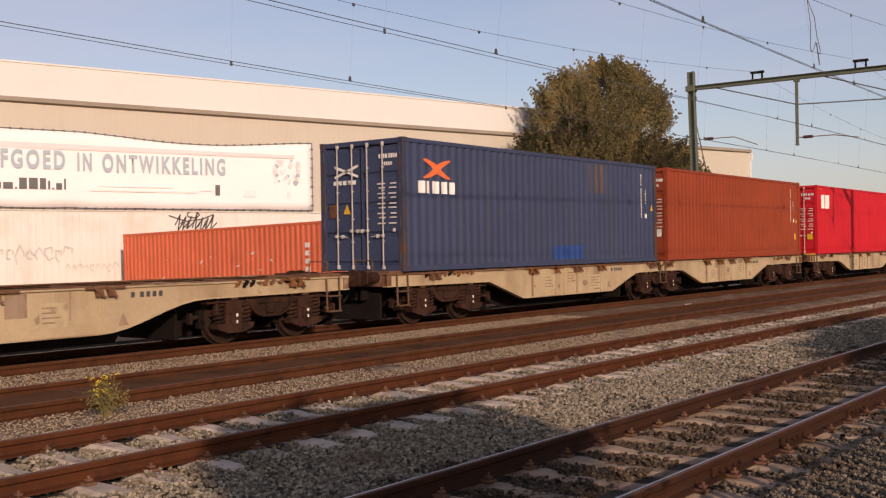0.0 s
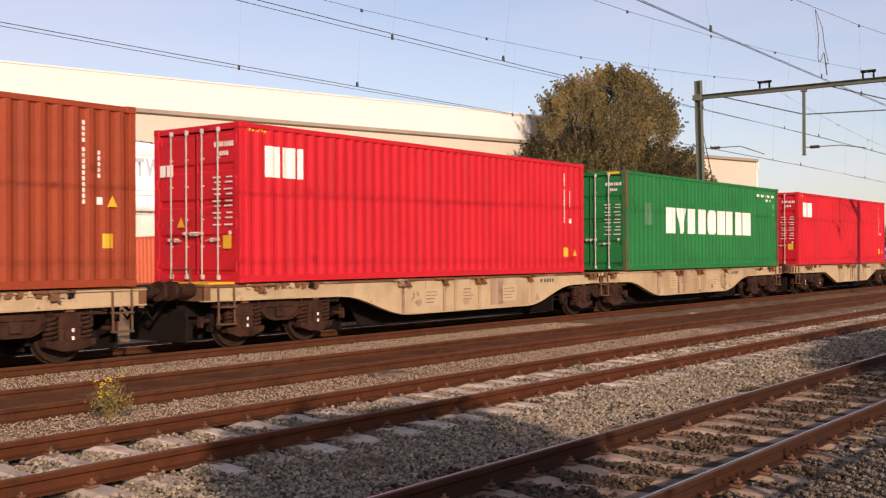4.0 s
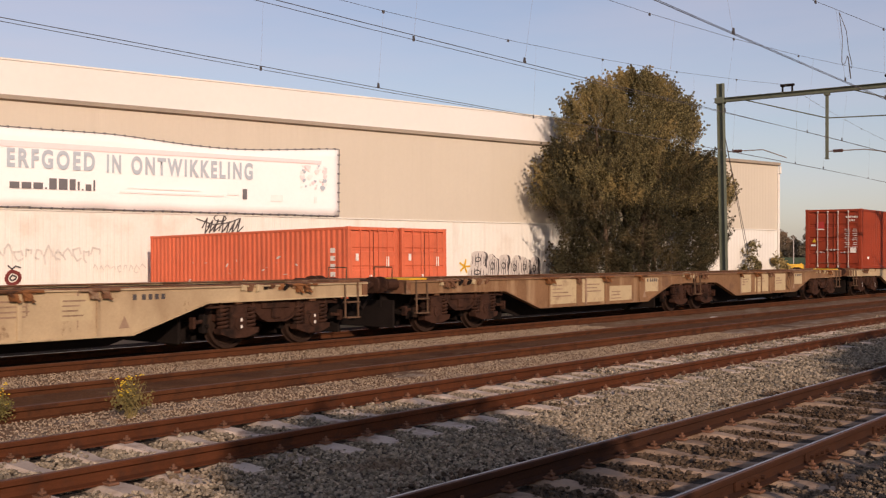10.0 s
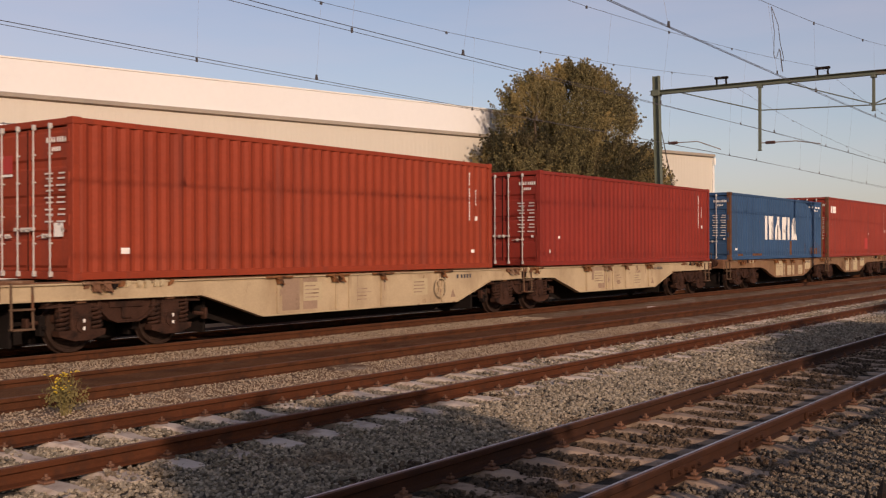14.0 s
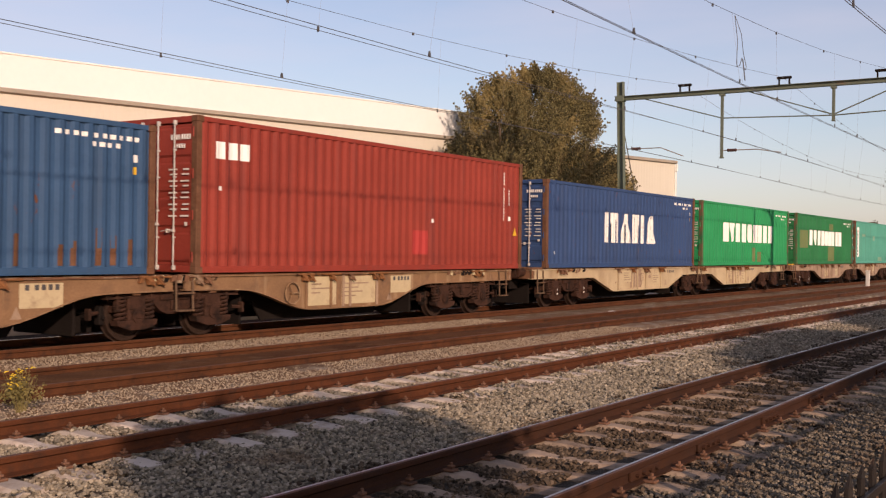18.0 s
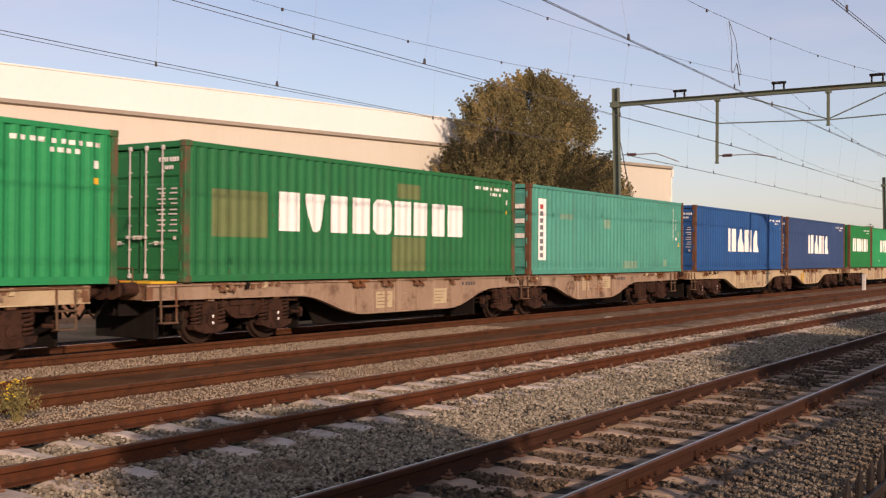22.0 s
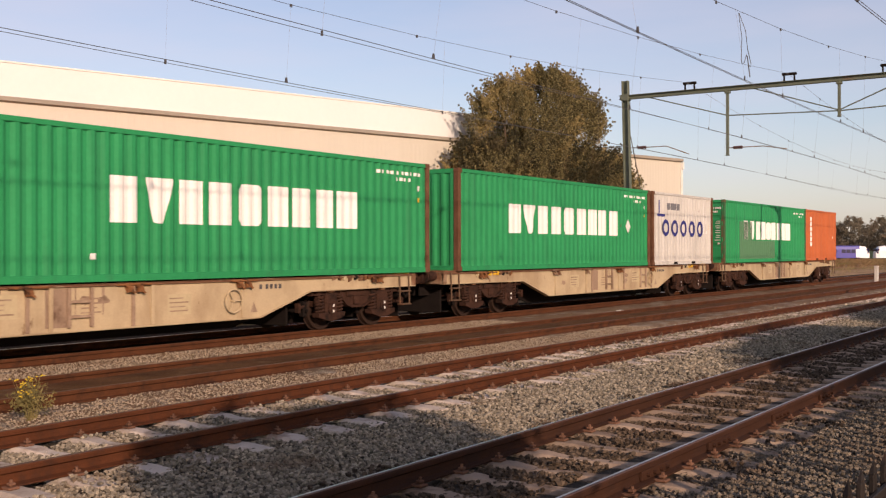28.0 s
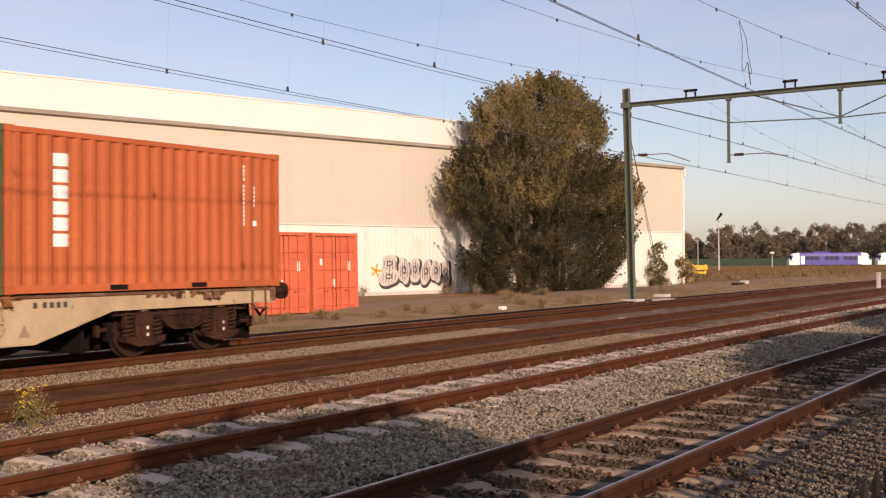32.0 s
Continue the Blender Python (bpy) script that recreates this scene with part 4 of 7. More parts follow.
# unseen trees placed behind the platform to cast the shade on the tracks
tree("street_tree", pose(0.1, -5.2, -0.2), 1.6, 0.85, 4.1, 4.8, 62, 260, 0.09, 12, "unseen small leafy tree behind the platform fence, placed for its shade", M_LEAF, 0.7, 0.07)
tree("street_tree", pose(13.8, -8.4, -0.2), 6.3, 1.0, 3.0, 5.6, 260, 260, 0.10, 13, "unseen spreading tree behind the platform, placed for its shade", M_LEAF, 0.8, 0.14)
tree("street_tree", pose(26.0, -8.4, -0.2), 6.5, 1.0, 3.0, 5.9, 260, 260, 0.10, 14, "unseen spreading tree behind the platform, placed for its shade", M_LEAF, 0.8, 0.14)


def weed(at, h, r, seed, bloom, label):
    mat = M_WEED if bloom else M_DRY
    wd = thing("weed_clump", at, label, "weed", "weeds among the tracks")
    rg, s, heads = random.Random(seed), Shape(), Shape()
    tips = []
    for i in range(34):
        a, q = rg.uniform(0, 6.28), rg.uniform(0.1, 1) * r
        tip = (q * math.cos(a), q * math.sin(a), h * rg.uniform(0.55, 1))
        tips.append((*tip[:2], tip[2] * rg.uniform(0.35, 0.85), 0.12))
        s.tube([(0.2 * tip[0], 0.2 * tip[1], -0.05), (0.6 * tip[0], 0.6 * tip[1], 0.55 * tip[2]), tip], 0.004, 4, 0.002)
        if bloom:
            for j in range(3 if i % 2 else 0):
                heads.ball((tip[0] + rg.uniform(-0.05, 0.05), tip[1] + rg.uniform(-0.05, 0.05), tip[2] + rg.uniform(-0.03, 0.03)), 0.014, 6, 0.5)
    part("stalk_tuft", s, mat, wd, kind="stuff")
    part("foliage", leaf_cloud(tips, 22, 0.9, 0.018, seed), mat, wd, kind="stuff")
    if bloom:
        part("bloom_tuft", heads, M_BLOOM, wd, "yellow flower heads", kind="stuff")
    return wd


weed(pose(7.17, 10.13, -0.15), 0.46, 0.20, 1, True, "ragwort plant with yellow flowers in the ballast")
weed(pose(5.92, 10.80, -0.15), 0.42, 0.15, 2, True, "small flowering ragwort in the ballast")
rg = random.Random(3)
for i in range(34):
    x = 17 + 30 * rg.random()
    weed(pose(x, 18.5 + 3.6 * rg.random() + (5 if x > 40 else 0), -0.1, 0, 0, 360 * rg.random()), 0.18 + 0.35 * rg.random(), 0.15 + 0.3 * rg.random(), 20 + i, False, "dry brown weeds on the verge")
for i in range(12):
    u = on_hall(1.2 + 1.3 * rg.random())
    p = HALL @ Vector((u, -0.4 - 0.5 * rg.random(), -0.2))
    weed(pose(*p), 0.3 + 0.4 * rg.random(), 0.3, 70 + i, False, "dry weeds along the foot of the hall")



def grass(name, x0, x1, y0, y1, n, tall, wide, seed, mat, label, keep=-1.0):
    """Many upright blades in patches, as one mesh."""
    r = np.random.RandomState(seed)
    p = np.stack([r.uniform(x0, x1, n), r.uniform(y0, y1, n)], 1)
    p = p[[noise.noise((0.35 * q[0], 0.35 * q[1], seed)) > keep for q in p]]
    n = len(p)
    a = r.uniform(0, 6.28, n)
    h, w = tall * r.uniform(0.4, 1.0, n), wide * r.uniform(0.5, 1.0, n)
    side = np.stack([np.cos(a), np.sin(a)], 1) * w[:, None]
    tip = p + r.normal(size=(n, 2)) * (0.35 * h)[:, None]
    z0 = np.array([fall(*q) + 0.02 for q in p])
    v = np.stack([np.column_stack([p - side, z0]), np.column_stack([p + side, z0]), np.column_stack([tip, z0 + h + 0.08])], 1).reshape(-1, 3)
    me = bpy.data.meshes.new(name)
    me.vertices.add(3 * n)
    me.vertices.foreach_set("co", v.ravel())
    me.loops.add(3 * n)
    me.loops.foreach_set("vertex_index", np.arange(3 * n))
    me.polygons.add(n)
    me.polygons.foreach_set("loop_start", np.arange(n) * 3)
    me.update(calc_edges=True)
    me.materials.append(mat)
    return tagged(new(name, me), label, "grass", kind="stuff")


M_FIELD = leaf_material("rust-brown field grass", (0.16, 0.09, 0.045), (0.23, 0.15, 0.075), (0.145, 0.135, 0.05), 0.12)
grass("verge_grass", 14, 60, 18.2, 23.5, 26000, 0.16, 0.012, 5, M_DRY, "short dry grass on the verge", 0.02)
grass("verge_grass", 60, 190, 18.5, 27, 24000, 0.22, 0.03, 6, M_DRY, "dry grass along the far verge", 0.05)
grass("field_grass", 80, 320, 30, 82, 60000, 0.26, 0.10, 7, M_FIELD, "rust-brown dry grass of the field", 0.0)

# far woods, barrier, parked trains
pts, rg = [], random.Random(21)
for i in range(150):
    deg = 62 + 22 * (i + rg.random()) / 150
    az, r = radians(deg), rg.uniform(352, 405)
    tall = 14.0 * (0.86 + 0.22 * noise.noise((deg * 0.9, 1.7, 0)) + 0.16 * rg.uniform(-1, 1))
    if deg < 70.6:
        tall *= 0.80 if deg < 70.0 else 0.62
    wide = tall * rg.uniform(0.26, 0.40)
    for k in range(26):
        u, a = rg.uniform(0.05, 1.0), rg.uniform(0, 6.28)
        q = wide * math.sqrt(max(0.02, 1 - (2.1 * u - 1.0) ** 2 if u > 0.48 else 1.0)) * rg.uniform(0.4, 1)
        pts.append((r * math.sin(az) + q * math.cos(a), r * math.cos(az) + q * math.sin(a), tall * u - 1.6, rg.uniform(0.7, 1.5)))
woods = new("far_woods", leaf_cloud(pts, 75, 1.0, 0.26, 77))
woods.data.materials[0] = M_LEAF_FAR
tagged(woods, "distant brown-green autumn woodland", "woods", kind="stuff")
M_BARRIER = surface("dark green mesh fence", (0.035, 0.06, 0.04), 0.8, vary=0.2, scale=0.5, fine=4, bump=0)
s = Shape()
ends = [(343 * math.sin(radians(a)), 343 * math.cos(radians(a))) for a in (66, 70, 74, 78, 84)]
for (xa, ya), (xb, yb) in zip(ends, ends[1:]):
    s.add([(xa, ya, -0.95), (xb, yb, -0.95), (xb, yb, 1.5), (xa, ya, 1.5), (xa + 0.3, ya, -0.95), (xb + 0.3, yb, -0.95), (xb + 0.3, yb, 1.5), (xa + 0.3, ya, 1.5)], [(0, 1, 2, 3), (4, 7, 6, 5), (3, 2, 6, 7)])
solo("yard_fence", s, M_BARRIER, "dark green fence before the far woods", "fence", kind="structure")


# ---- containers ----
WAVE, DEEP = 0.2785, 0.036


def wave_line(x0, x1, start, y=-1.200, sign=1, lift=0.0):
    """Corrugation seen from above, from x0 to x1, of waves counted from start."""
    def at(x):
        u = ((x - start) % WAVE) / WAVE
        k = 0 if u < 0.26 else (u - 0.26) / 0.245 if u < 0.505 else 1 if u < 0.755 else 1 - (u - 0.755) / 0.245
        return y + sign * (DEEP * k) - sign * lift
    xs = {x0, x1}
    n = int((x0 - start) / WAVE) - 1
    while start + n * WAVE < x1:
        for u in (0, 0.26, 0.505, 0.755):
            x = start + (n + u) * WAVE
            if x0 < x < x1:
                xs.add(x)
        n += 1
    return [(x, at(x)) for x in sorted(xs)]


def side_panel(L, H):
    return Shape().slab(wave_line(0.12, L - 0.12, 0.19) + [(L - 0.12, -1.14), (0.12, -1.14)], "z", 0.13, H - 0.10)


def end_panel(H):
    line = [(y, -x) for y, x in wave_line(-1.08, 1.08, -1.03, 0, 1)]
    return Shape().slab([(0.02 - b, a) for a, b in line] + [(0.10, 1.08), (0.10, -1.08)], "z", 0.14, H - 0.12)


def roof_panel(L, H):
    line = [(x, H - 0.012 - 0.02 * (0.5 + 0.5 * math.cos(2 * math.pi * x / 0.42))) for x in [0.15 + 0.105 * i for i in range(int((L - 0.3) / 0.105))]]
    return Shape().slab(line + [(line[-1][0], H - 0.06), (0.15, H - 0.06)], "y", -1.17, 1.17)


def door_leaf(H):
    """One door leaf with pressed horizontal panels, hinge side at y = 0."""
    h, prof = H - 0.30, []
    n = 4
    for i in range(n):
        a, b = h * i / n, h * (i + 1) / n
        prof += [(0.030, a), (0.030, a + 0.05), (0.0, a + 0.09), (0.0, b - 0.09), (0.030, b - 0.05)]
    prof += [(0.030, h), (0.07, h), (0.07, 0)]
    s = Shape()
    n = len(prof)
    s.add([(x, y, z) for y in (0.07, 1.06) for x, z in prof], [(i, (i + 1) % n, n + (i + 1) % n, n + i) for i in range(n)] + [tuple(range(n))[::-1], tuple(range(n, 2 * n))])
    s.box(-0.002, 0.065, 0.0, 0.07, 0, h).box(-0.002, 0.065, 1.06, 1.10, 0, h)
    for k in range(4):
        z = 0.15 + (h - 0.3) * k / 3
        s.tube([(-0.015, -0.012, z - 0.09), (-0.015, -0.012, z + 0.09)], 0.018, 6).box(-0.012, 0.0, -0.01, 0.13, z - 0.05, z + 0.05)
    return s


def lock_rod(H):
    H = H - 0.12
    s = Shape().tube([(-0.05, 0, 0.03), (-0.05, 0, H - 0.03)], 0.0150, 8)
    for z in (0.05, H - 0.05):
        s.cbox(-0.07, -0.005, -0.028, 0.028, z - 0.045, z + 0.045, 0.01)
    for f in (0.22, 0.40, 0.62, 0.80):
        s.cbox(-0.068, -0.005, -0.022, 0.022, H * f - 0.014, H * f + 0.014, 0.005)
    return s


def lock_handle():
    s = Shape().tube([(-0.075, 0, 0), (-0.085, 0.20, 0), (-0.075, 0.34, -0.02)], 0.010, 6).cbox(-0.10, -0.05, -0.03, 0.03, -0.03, 0.03, 0.006)
    return s.cbox(-0.095, 0.0, 0.155, 0.19, -0.045, 0.03, 0.006)


def container(at, L, H, mat, label, doors=True, post=None, rods=None, category="shipping container"):
    """A ribbed steel box with posts, rails, castings and doors; the doors are at its low end."""
    c = thing("shipping_container", at, label, category, "containers on the goods train" if category == "shipping container" else "")
    post, rods = post or mat, rods or M_GALV
    part("side_wall", stored(("side_wall", L, H), lambda: side_panel(L, H)), mat, c)
    part("side_wall", stored(("side_wall", L, H), lambda: side_panel(L, H)), mat, c, at=pose(L, 0, 0, 0, 0, 180))
    part("roof", stored(("roof", L, H), lambda: roof_panel(L, H)), mat, c)
    part("floor", stored(("floor", L), lambda: Shape().box(0.1, L - 0.1, -1.15, 1.15, 0.10, 0.16)), M_DARK, c)
    for x, turn in ((0, 0), (L, 180)):
        for k in (1, -1):
            key = ("corner_post", H, k)
            part("corner_post", stored(key, lambda: Shape().cbox(0.006, 0.135, -1.213 if k > 0 else 1.06, -1.06 if k > 0 else 1.213, 0.11, H - 0.11, 0.012)), post, c, at=pose(x, 0, 0, 0, 0, turn))
            for z in (0, H - 0.118):
                cast = lambda: Shape().cbox(0, 0.178, -1.219, -1.057, 0, 0.118, 0.012).slab([(0.055, 0.03), (0.125, 0.03), (0.135, 0.06), (0.125, 0.09), (0.055, 0.09), (0.045, 0.06)], "y", -1.2205, -1.218)
                part("corner_casting", stored("corner_casting", cast), post, c, at=pose(x, 0, z, 0, 0, turn) @ (pose(0, 0, 0) if k > 0 else pose(0, 2.276, 0)))
        part("top_end_rail", stored(("end_rail", H), lambda: Shape().cbox(0.012, 0.10, -1.06, 1.06, H - 0.125, H - 0.01, 0.01)), mat, c, at=pose(x, 0, 0, 0, 0, turn))
        part("sill", stored("end_sill", lambda: Shape().cbox(0.012, 0.12, -1.06, 1.06, 0.015, 0.145, 0.01)), mat, c, at=pose(x, 0, 0, 0, 0, turn))
        part("top_side_rail", stored(("top_rail", L, H), lambda: Shape().cbox(0.16, L - 0.16, -1.206, -1.13, H - 0.105, H - 0.012, 0.01)), mat, c, at=pose(x, 0, 0, 0, 0, turn))
        bottom = lambda: Shape().cbox(0.17, L - 0.17, -1.204, -1.13, 0.015, 0.135, 0.01).cbox(0.17, L - 0.17, -1.211, -1.18, 0.012, 0.03, 0.004)
        part("bottom_side_rail", stored(("bottom_rail", L), bottom), mat, c, at=pose(x, 0, 0, 0, 0, turn))
    front = 0 if doors else L
    part("front_wall", stored(("end_panel", H), lambda: end_panel(H)), mat, c, at=pose(L - front, 0, 0, 0, 0, 180 if front == 0 else 0))
    for k in (1, -1):
        leaf = part("door", stored(("door", H), lambda: door_leaf(H)), mat, c)
        turn = 0 if front == 0 else 180
        leaf.matrix_basis = pose(front, 0, 0, 0, 0, turn) @ pose(0.02, -1.10, 0.15) if k > 0 else pose(front, 0, 0, 0, 0, turn) @ Matrix.Translation((0.02, 1.10, 0.15)) @ Matrix.Diagonal((1, -1, 1, 1))
        for y in (0.44, 0.88):
            part("lock_rod", stored(("lock_rod", H), lambda: lock_rod(H)), rods, leaf, at=pose(0, y, -0.10))
            part("handle", stored("lock_handle", lock_handle), rods, leaf, at=pose(0, y - 0.02, H * (0.22 if y < 0.5 else 0.26)))
        part("gasket", stored(("gasket", H), lambda: Shape().box(-0.004, 0.05, 1.085, 1.101, 0.0, H - 0.30)), M_DARK, leaf)
    return c


def side_mark(c, x0, x1, z0, z1, mat, name="marking", lean=0.0):
    """Paint on the ribs of the near side, following the corrugation."""
    line = wave_line(x0, x1, 0.19, lift=0.003)
    s = Shape()
    n = len(line)
    s.add([(x + lean * (z - z0), y, z) for z in (z0, z1) for x, y in line], [(i, i + 1, n + i + 1, n + i) for i in range(n - 1)])
    return part(name, s, mat, c)


def blocks(c, x0, x1, z0, z1, widths, mat, gap=0.09, name="emblem_block", forms=""):
    """A row of plain shapes across the side: r a rectangle, v and a trapezoids, o with rounded corners."""
    unit = (x1 - x0 - gap * (len(widths) - 1)) / sum(widths)
    x = x0
    for k, w in enumerate(widths):
        b = x + w * unit
        form = forms[k] if forms else "r"
        pts = wave_line(x, b, 0.19, lift=0.003)
        more = [x + (b - x) * q / 10 for q in range(1, 10)]
        line = sorted(pts + [p for q in more for p in wave_line(q, q + 1e-4, 0.19, lift=0.003)[:1]])
        s, n = Shape(), len(line)
        lo, hi = [], []
        for px, py in line:
            u = abs(2 * (px - x) / (b - x) - 1)
            cut = max(0.0, (u - 0.35) / 0.65)
            lo.append((px, py, z0 + (z1 - z0) * (0.9 * cut if form == "v" else 0.14 * max(0, (u - 0.6) / 0.4) ** 2 if form == "o" else 0)))
            hi.append((px, py, z1 - (z1 - z0) * (0.9 * cut if form == "a" else 0.14 * max(0, (u - 0.6) / 0.4) ** 2 if form == "o" else 0)))
        s.add(lo + hi, [(i, i + 1, n + i + 1, n + i) for i in range(n - 1)])
        part(name, s, mat, c)
        x = b + gap


def door_mark(c, y0, y1, z0, z1, mat, x=-0.012, name="marking"):
    return part(name, Shape().box(x - 0.004, x, y0, y1, z0, z1), mat, c)


def door_data(c, H, mat=None, tall=0.55, dark=False):
    """Code bars and the block of small print on the right door leaf, which lies on the near side."""
    mat = mat or M_WHITE_WORN
    for k in range(8):
        y = -1.06 + 0.064 * k + (0.02 if k > 3 else 0)
        door_mark(c, y, y + 0.042, H * 0.85, H * 0.882, mat, name="code_bar")
    for k in range(4):
        door_mark(c, -0.92 + 0.062 * k, -0.88 + 0.062 * k, H * 0.795, H * 0.822, mat, name="code_bar")
    for k in range(9):
        z = H * (0.655 - 0.031 * k - 0.012 * (k // 2))
        door_mark(c, -1.03, -0.87 + 0.03 * (k % 3), z, z + H * 0.010, M_PRINT_FADED, name="print_bar")
        door_mark(c, -0.72, -0.50 - 0.04 * (k % 2), z, z + H * 0.010, M_PRINT_FADED, name="print_bar")
    door_mark(c, -1.0, -0.93, H * 0.30, H * 0.325, M_PRINT_FADED, name="sticker")


def side_codes(c, L, H, mat=None, upright=False):
    """Code bars near the far end of the side."""
    mat = mat or M_WHITE_WORN
    if upright:
        for k in range(14):
            side_mark(c, L - 0.97, L - 0.925, H * (0.875 - 0.031 * k - (0.02 if k > 3 else 0)), H * (0.897 - 0.031 * k - (0.02 if k > 3 else 0)), mat, "code_bar")
        for k in range(5):
            side_mark(c, L - 0.69, L - 0.65, H * (0.72 - 0.031 * k), H * (0.742 - 0.031 * k), mat, "code_bar")
        side_mark(c, L - 0.71, L - 0.62, H * 0.45, H * 0.49, M_WHITE_WORN, "plate")
    else:
        for k in range(10):
            x = L - 2.05 + 0.17 * k + (0.06 if k > 3 else 0) + (0.06 if k > 9 else 0)
            side_mark(c, x, x + 0.10, H * 0.875, H * 0.905, mat, "code_bar")
        for k in range(4):
            side_mark(c, L - 1.35 + 0.16 * k, L - 1.25 + 0.16 * k, H * 0.82, H * 0.85, mat, "code_bar")
        side_mark(c, L - 0.50, L - 0.38, H * 0.74, H * 0.79, mat, "plate")


def hazard(c, x, z, r=0.10):
    """A yellow height-warning triangle."""
    s = Shape().add([(x - r, -1.205, z - r * 0.8), (x + r, -1.205, z - r * 0.8), (x, -1.205, z + r)], [(0, 1, 2)])
    part("warning_triangle", s, M_YELLOW, c)


NAVY = container_paint("faded navy container paint", (0.043, 0.057, 0.108), 0.66, (0.105, 0.11, 0.145))
RUST_RED = container_paint("rust-red container paint", (0.265, 0.050, 0.022), 0.67, (0.29, 0.07, 0.036))
BRIGHT_RED = container_paint("bright red container paint", (0.51, 0.018, 0.028), 0.73, (0.50, 0.04, 0.045))
GREEN = container_paint("green container paint", (0.008, 0.158, 0.046), 0.66, (0.016, 0.15, 0.052))
GREEN_BRIGHT = container_paint("bright green container paint", (0.008, 0.235, 0.085), 0.70, (0.02, 0.23, 0.10))
GREEN_DULL = container_paint("dull worn green container paint", (0.014, 0.140, 0.052), 0.64, (0.04, 0.15, 0.07))
BROWN_RED = container_paint("brown-red container paint", (0.262, 0.043, 0.020), 0.68, (0.225, 0.048, 0.03))
MAROON = container_paint("maroon container paint", (0.235, 0.038, 0.026), 0.66, (0.22, 0.05, 0.042))
DARK_RED = container_paint("dark red container paint", (0.22, 0.029, 0.020), 0.68, (0.19, 0.04, 0.035))
BLUE = container_paint("blue container paint", (0.030, 0.074, 0.148), 0.64, (0.06, 0.11, 0.185))
BLUE_DARK = container_paint("dark blue container paint", (0.030, 0.062, 0.146), 0.63, (0.05, 0.075, 0.14))
BLUE_CLEAN = container_paint("clean blue container paint", (0.016, 0.075, 0.215), 0.69, (0.03, 0.09, 0.23))
TEAL = container_paint("pale teal container paint", (0.058, 0.262, 0.202), 0.68, (0.10, 0.30, 0.235))
GREY_WHITE = container_paint("grey-white container paint", (0.50, 0.48, 0.44), 0.68, (0.42, 0.39, 0.35))
ORANGE = container_paint("orange-red container paint", (0.44, 0.115, 0.043), 0.68, (0.45, 0.14, 0.07))
YARD_RED = container_paint("sun-bleached orange-red paint", (0.61, 0.145, 0.075), 0.68, (0.66, 0.25, 0.15))
POST_GREEN = surface("rust-eaten green corner post", (0.020, 0.105, 0.040), 0.75, vary=0.25, scale=3, fine=25, second=(0.13, 0.062, 0.036), cover=(0.44, 0.60), second_scale=4, stretch=(1, 1, 0.4), bump=0.15, depth=0.005)
POST_NAVY = surface("rust-eaten navy corner post", (0.036, 0.040, 0.066), 0.75, vary=0.25, scale=3, fine=25, second=(0.085, 0.045, 0.030), cover=(0.46, 0.62), second_scale=4, stretch=(1, 1, 0.4), bump=0.15, depth=0.005)
POST_RUST = surface("rusty corner post", (0.125, 0.060, 0.036), 0.8, vary=0.3, scale=3, fine=25, second=(0.10, 0.045, 0.025), cover=(0.5, 0.65), bump=0.15, depth=0.005, spec=0.08)
PATCH_TEAL = surface("pale repair patch", (0.15, 0.27, 0.19), 0.7, vary=0.2, scale=2, fine=12, bump=0)
PATCH_GREEN = surface("repainted green patch", (0.06, 0.17, 0.085), 0.6, vary=0.08, bump=0)
PATCH_OLIVE = surface("olive repair patch", (0.11, 0.142, 0.055), 0.7, vary=0.12, bump=0)
PATCH_BROWN = surface("brown rust bloom", (0.085, 0.062, 0.062), 0.8, vary=0.3, scale=5, fine=25, bump=0.1)
PATCH_BLUE = surface("bright blue repair patch", (0.014, 0.052, 0.20), 0.6, vary=0.08, bump=0)
PATCH_RED = surface("bright red repair patch", (0.36, 0.035, 0.03), 0.6, vary=0.08, bump=0)

YC, DECK = 15.59, 1.163
MOVERS = []      # thing, its place at the clip's start, height
L40, L20, HIGH, LOW = 12.192, 6.058, 2.896, 2.591
NINE = (1.0, 1.05, 0.95, 1.0, 1.08, 1.0, 0.92, 0.92, 1.12)
SIX = (0.42, 0.95, 1.2, 0.85, 0.42, 1.2)


def load(x, L, H, mat, label, **more):
    c = container(pose(x, YC, DECK), L, H, mat, label, **more)
    MOVERS.append((c, x, DECK))
    return c


# 1: navy with an orange cross emblem
c = load(17.64, L40, HIGH, NAVY, "faded navy container with orange cross emblem", post=POST_NAVY)
for k in (1, -1):
    s = Shape()
    pts = [(0.72 + 0.98 * u, 2.25 + k * (0.20 * (2 * u - 1)) * (1 + 0.35 * math.sin(math.pi * u))) for u in [i / 10 for i in range(11)]]
    wide = [0.10 - 0.08 * abs(2 * (x - 1.21) / 0.98) for x, z in pts]
    s.add([(x, -1.206 - 0.001 * k, z - w) for (x, z), w in zip(pts, wide)] + [(x, -1.206 - 0.001 * k, z + w) for (x, z), w in zip(pts, wide)], [(i, i + 1, i + 12, i + 11) for i in range(10)])
    part("cross_stroke", s, M_ORANGE_MARK, c, "orange emblem stroke")
blocks(c, 0.53, 1.87, 1.71, 1.98, (1, 0.4, 1, 0.85, 0.85), M_WHITE, 0.07)
side_codes(c, L40, HIGH, upright=True)
side_mark(c, 6.2, 7.7, 0.16, 0.52, PATCH_BLUE, "repair_patch")
for k in range(3):
    side_mark(c, 8.0 + 0.36 * k, 8.18 + 0.36 * k, 1.95, 2.75, PATCH_BROWN, "rust_patch")
